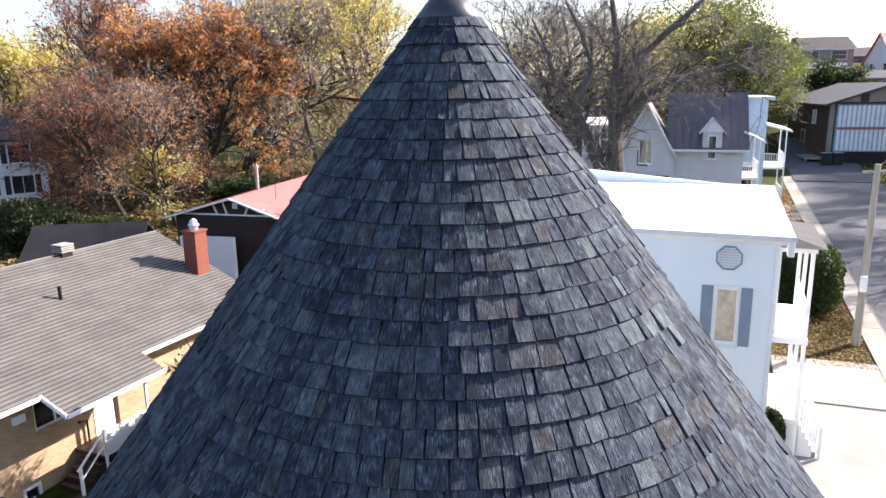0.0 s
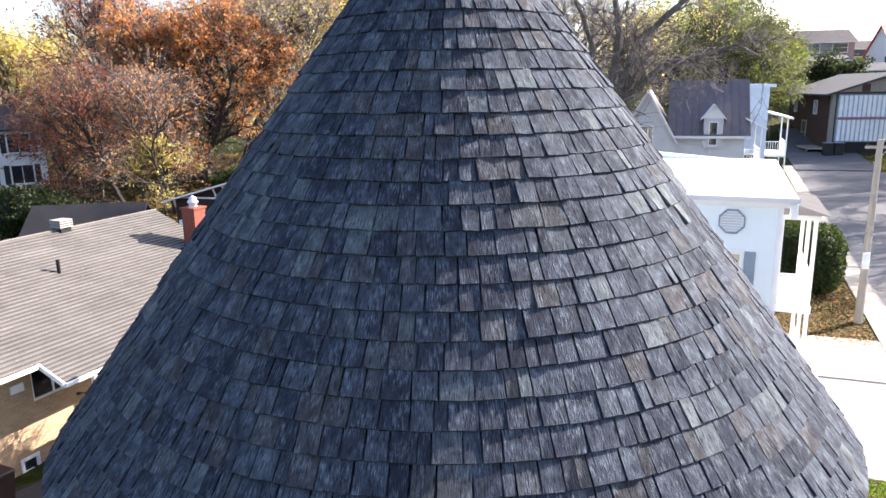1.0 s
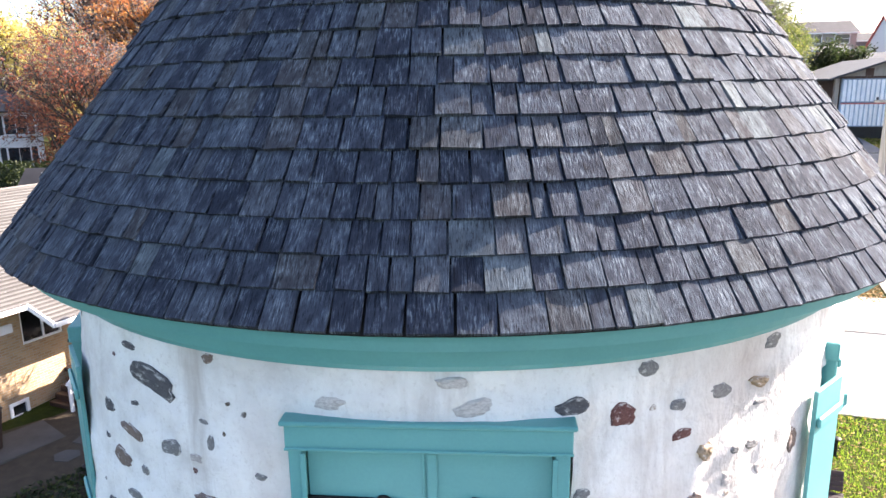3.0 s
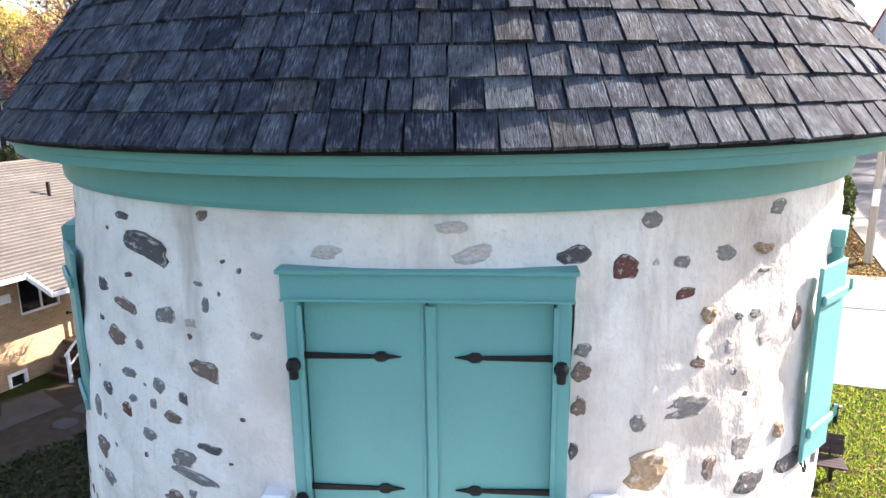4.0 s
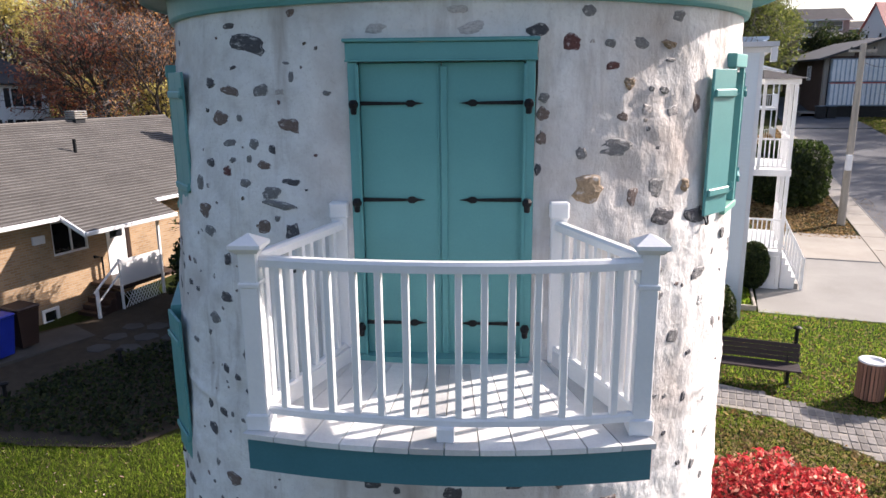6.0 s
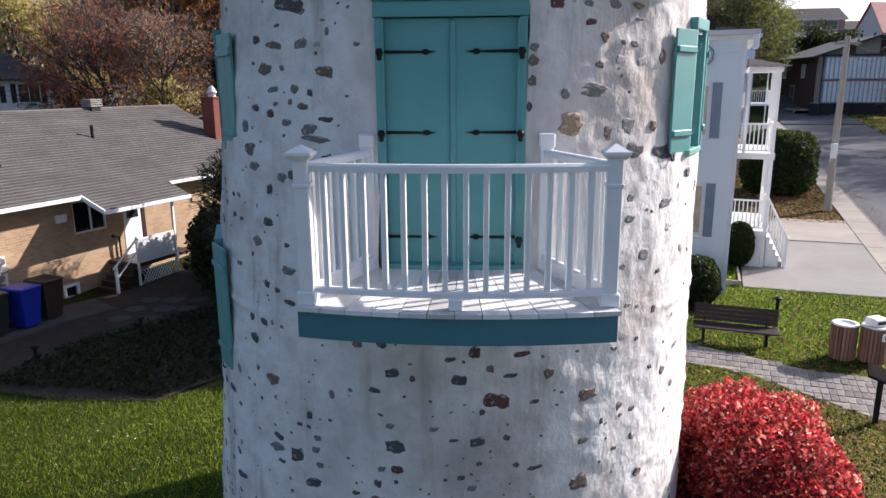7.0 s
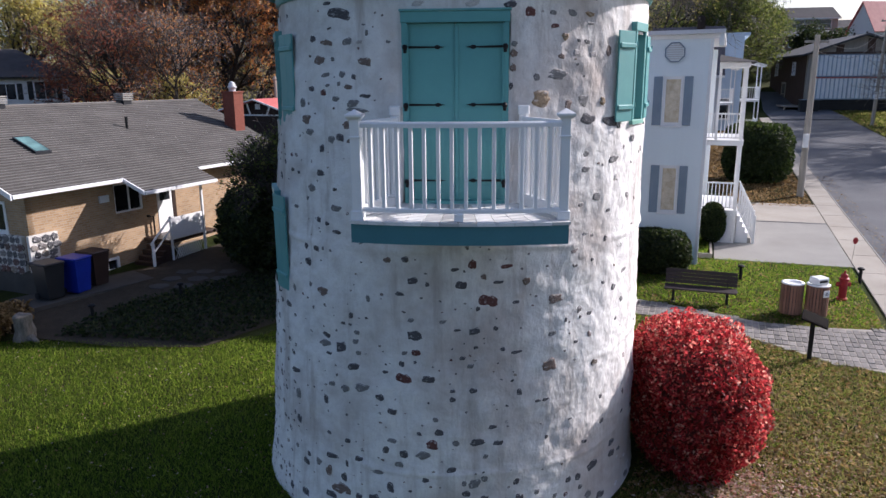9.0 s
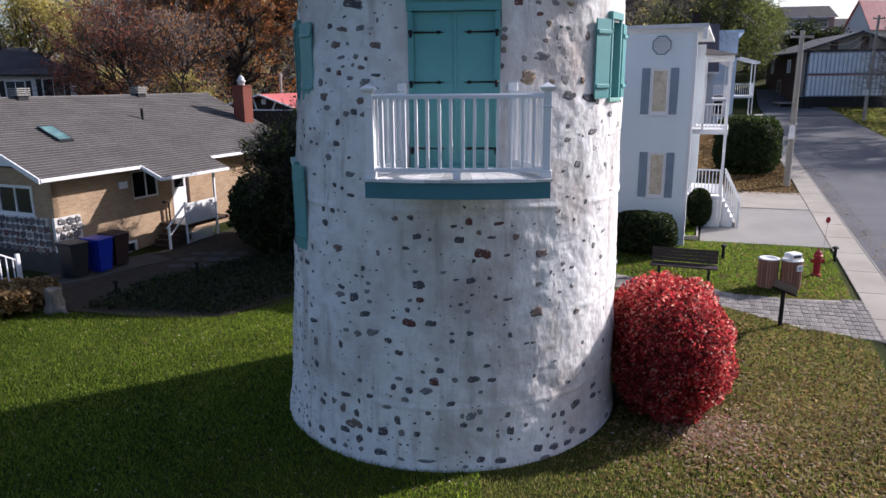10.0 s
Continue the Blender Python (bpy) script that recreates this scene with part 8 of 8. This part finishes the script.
def scatter_quads(name, label, poly, count, leaf, material, seed, lift=0.02, category="leaves", flat=0.75, skip=None, patch=None, soft=None):
    """Loose leaves or tufts over a stretch of ground."""
    rng = np.random.default_rng(seed)
    xs, ys = [p[0] for p in poly], [p[1] for p in poly]
    x, y = rng.uniform(min(xs), max(xs), count * 3), rng.uniform(min(ys), max(ys), count * 3)
    if patch:
        x, y = rng.normal(patch[0], patch[2], count * 3), rng.normal(patch[1], patch[2], count * 3)
    ok = inside(x, y, poly)
    if skip is not None:
        ok &= ~skip(x, y)
    if soft is not None:
        ok &= rng.random(len(x)) < soft(x, y)
    x, y = x[ok][:count], y[ok][:count]
    z = land(x, y) + lift * rng.uniform(0.4, 1.6, len(x))
    ob = new(name, quads(name, leaf_quads(np.stack([x, y, z], 1), leaf, rng, 0, flat), material))
    return tagged(ob, label, category, kind="stuff")


def blades(name, label, poly, count, height, material, seed, skip=None):
    rng = np.random.default_rng(seed)
    xs, ys = [p[0] for p in poly], [p[1] for p in poly]
    x, y = rng.uniform(min(xs), max(xs), count * 3), rng.uniform(min(ys), max(ys), count * 3)
    ok = inside(x, y, poly)
    if skip is not None:
        ok &= ~skip(x, y)
    ok &= rng.random(len(x)) < np.clip((y + 11) / 6, 0, 1) * np.clip((x + 17) / 4, 0, 1)
    x, y = x[ok][:count], y[ok][:count]
    z = land(x, y)
    n = len(x)
    a = rng.uniform(0, 2 * np.pi, n)
    h = height * rng.uniform(0.5, 1.4, n)
    dx, dy = np.cos(a) * 0.008, np.sin(a) * 0.008
    lx, ly = rng.normal(size=n) * h * 0.5, rng.normal(size=n) * h * 0.5
    v = np.stack([np.stack([x - dx, y - dy, z - 0.01], 1), np.stack([x + dx, y + dy, z - 0.01], 1), np.stack([x + lx, y + ly, z + h], 1)], 1)
    return tagged(new(name, quads(name, v, material, 3)), label, "grass", kind="stuff")


PATH_POLY = [(3.9, 7.35), (5.9, 6.1), (6.5, 5.62), (7.3, 5.05), (8.3, 4.85), (9.95, 4.58), (9.12, 1.95), (7.6, 2.95), (6.54, 4.2), (5.7, 5.2), (4.6, 5.7), (3.6, 6.2)]
off_path = lambda x, y: inside(x, y, PATH_POLY) | (np.hypot(x, y) < 3.05)
RIGHT_LAWN = [(0.5, -11.0), (5.1, -11.0), (8.3, 0.5), (11.3, 9.6), (7.4, 11.0), (3.0, 9.0), (0.5, 4.0)]
LEFT_LAWN = [(-17.0, -11.0), (0.5, -11.0), (0.5, 3.0), (-2.8, 6.0), (-6.2, 3.9), (-10.3, 4.3), (-17.0, 4.0)]
blades("grass", "short green lawn grass", LEFT_LAWN, 260000, 0.065, BLADE, 61, off_path)
blades("grass", "short green lawn grass with dry blades", RIGHT_LAWN, 105000, 0.06, DRY_BLADE, 62, lambda x, y: off_path(x, y) | (y > 5.0))
blades("grass", "bright green lawn grass round the bench and bins", RIGHT_LAWN, 62000, 0.065, FRESH_BLADE, 76, lambda x, y: off_path(x, y) | (y < 4.6))
scatter_quads("fallen_leaves", "brown fallen leaves on the lawn", RIGHT_LAWN, 24000, 0.042, DRY_LEAF, 63, skip=off_path, soft=lambda x, y: np.clip((x - 1.5) / 3, 0, 1) * np.clip((y + 9) / 5, 0, 1) * np.clip(1.0 - (y - 4.8) / 3.0, 0.22, 1))
scatter_quads("fallen_leaves", "brown fallen leaves gathered before the bush", RIGHT_LAWN, 7000, 0.038, DRY_LEAF, 71, skip=off_path, patch=(6.2, -1.6, 1.5))
scatter_quads("fallen_leaves", "pale pink fallen leaves under the crimson bush", RIGHT_LAWN, 2600, 0.030, PINK_LEAF, 64, skip=off_path, patch=(4.35, -1.75, 0.42))
scatter_quads("fallen_leaves", "scattered pink leaves round the crimson bush", RIGHT_LAWN, 1500, 0.028, PINK_LEAF, 73, skip=off_path, patch=(4.3, -1.7, 0.95))
scatter_quads("fallen_leaves", "brown leaf litter round the utility pole", [street(4.6, 21.6), street(8.0, 21.6), street(8.0, 26.0), street(4.0, 26.0)], 5000, 0.05, DRY_LEAF, 65)
scatter_quads("fallen_leaves", "brown leaf litter along the kerb", [street(9.0, 8.0), street(9.6, 8.0), street(9.7, 30.0), street(9.0, 30.0)], 2600, 0.04, DRY_LEAF, 66, lift=0.03, flat=0.96)
scatter_quads("fallen_leaves", "few pale leaves on the lawn", LEFT_LAWN, 2800, 0.026, PINK_LEAF, 67, skip=off_path, soft=lambda x, y: np.clip((y + 10) / 5, 0, 1))
# dark leaves in the bed, and in place of the shadow at its front
scatter_quads("ground_cover", "low dark evergreen ground cover out to the drawn shadow edge", [(-10.3, 4.5), (-6.2, 4.0), (-4.9, 5.6), (-3.4, 6.8), (-3.6, 11.0), (-7.0, 9.5), (-9.6, 7.0)], 9000, 0.055, DARK_LEAF, 68, lift=0.12, category="plants", flat=0.2)
scatter_quads("ground_cover", "brown and green low plants beside the stump", [(-14.5, 2.6), (-11.4, 4.0), (-11.5, 5.6), (-14.5, 5.0)], 6500, 0.075, DRY_LEAF, 69, lift=0.42, category="plants", flat=0.1)
scatter_quads("fallen_leaves", "leaf litter over the verge along the pavement", [street(2.0, 26.0), street(8.0, 26.0), street(8.0, 62.0), street(2.0, 46.0)], 26000, 0.10, DRY_LEAF, 72)
scatter_quads("fallen_leaves", "brown leaf litter on the verge across the street", [street(15.7, 30.0), street(24.0, 30.0), street(24.0, 76.0), street(15.7, 76.0)], 5000, 0.11, DRY_LEAF, 74)
scatter_quads("verge_grass", "rough yellow-green grass on the verge across the street", [street(15.7, 30.0), street(24.0, 30.0), street(24.0, 76.0), street(15.7, 76.0)], 13000, 0.14, DRY_BLADE, 77, category="grass", flat=0.2)
scatter_quads("ground_cover", "low green plants in the edged bed beside the driveway", [(7.10, 10.95), (7.55, 11.10), (8.25, 13.3), (7.85, 13.4)], 900, 0.05, FRESH_BLADE, 78, lift=0.06, category="plants", flat=0.2)
scatter_quads("woodland_litter", "brown leaf litter under the trees", [(-60, 28), (-12, 38), (-4, 60), (-20, 90), (-60, 80)], 26000, 0.22, DRY_LEAF, 70, lift=0.08)


def far_wood(name, label, arc, count, leaf, material, seed, tall, thin=False):
    """Woods on the skyline: crowns along an arc, of leaves or of bare twigs."""
    rng = np.random.default_rng(seed)
    n = 260
    a = np.radians(rng.uniform(arc[0], arc[1], n))
    r = rng.uniform(arc[2], arc[3], n)
    cx, cy, h = r * np.sin(a), r * np.cos(a), tall * rng.uniform(0.55, 1.15, n)
    pick = rng.integers(0, n, count)
    d = rng.normal(size=(count, 3))
    d /= np.linalg.norm(d, axis=1)[:, None]
    d *= rng.random(count)[:, None] ** 0.4
    c = np.stack([cx[pick] + d[:, 0] * 4.0, cy[pick] + d[:, 1] * 4.0, land(cx, cy)[pick] + h[pick] * (0.55 + 0.48 * d[:, 2])], 1)
    if thin:
        w = rng.normal(size=(count, 3)) * 0.6
        w[:, 2] = np.abs(w[:, 2]) + 0.8
        w *= leaf / np.linalg.norm(w, axis=1)[:, None] * rng.uniform(0.5, 1.4, count)[:, None]
        u = np.cross(w, rng.normal(size=(count, 3)))
        u *= 0.03 / np.linalg.norm(u, axis=1)[:, None]
        v = np.stack([c - w - u, c - w + u, c + w + u * 0.4, c + w - u * 0.4], 1)
    else:
        v = leaf_quads(c, leaf, rng)
    return tagged(new(name, quads(name, v, material)), label, "woods", kind="stuff")


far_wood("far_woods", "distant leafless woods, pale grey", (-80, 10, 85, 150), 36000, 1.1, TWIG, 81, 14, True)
far_wood("far_woods", "distant autumn woods, yellow", (-80, -7, 100, 160), 24000, 0.28, YELLOW_LEAF, 82, 11)
far_wood("far_woods", "distant autumn woods, rust brown", (-85, -24, 90, 140), 24000, 0.30, RUST_LEAF, 83, 9)
far_wood("far_woods", "distant yellow-green woods on the rise", (10, 20, 105, 150), 24000, 0.30, GREEN_LEAF, 84, 13)


# ---- the paved path ----
paving = solid("paved_path", prism(PATH_POLY[::-1], -0.3, 0.20), CONCRETE_OLD, "interlocking concrete paver path to the pavement", "path", "structure")
for v in paving.data.vertices:
    if v.co.z > 0:
        v.co.z = gz(v.co.x, v.co.y) + 0.027
across, along = 0.142, 0.275
prng = random.Random(14)
paver_mesh = mesh_of("paver", box((-0.065, -0.131, -0.05), (0.065, 0.131, 0.035), 0.008), PAVER)
for i in range(-40, 80):
    for j in range(-16, 40):
        x, y = street(across * i, 2.0 + along * j)
        if inside(np.array([x]), np.array([y]), PATH_POLY)[0]:
            ob = new("paver", paver_mesh)
            ob.parent = paving
            ob.matrix_basis = pose(x, y, gz(x, y) + prng.uniform(-0.004, 0.004), prng.uniform(-1, 1), prng.uniform(-1, 1), -math.degrees(STREET) + prng.choice((0, 180)))
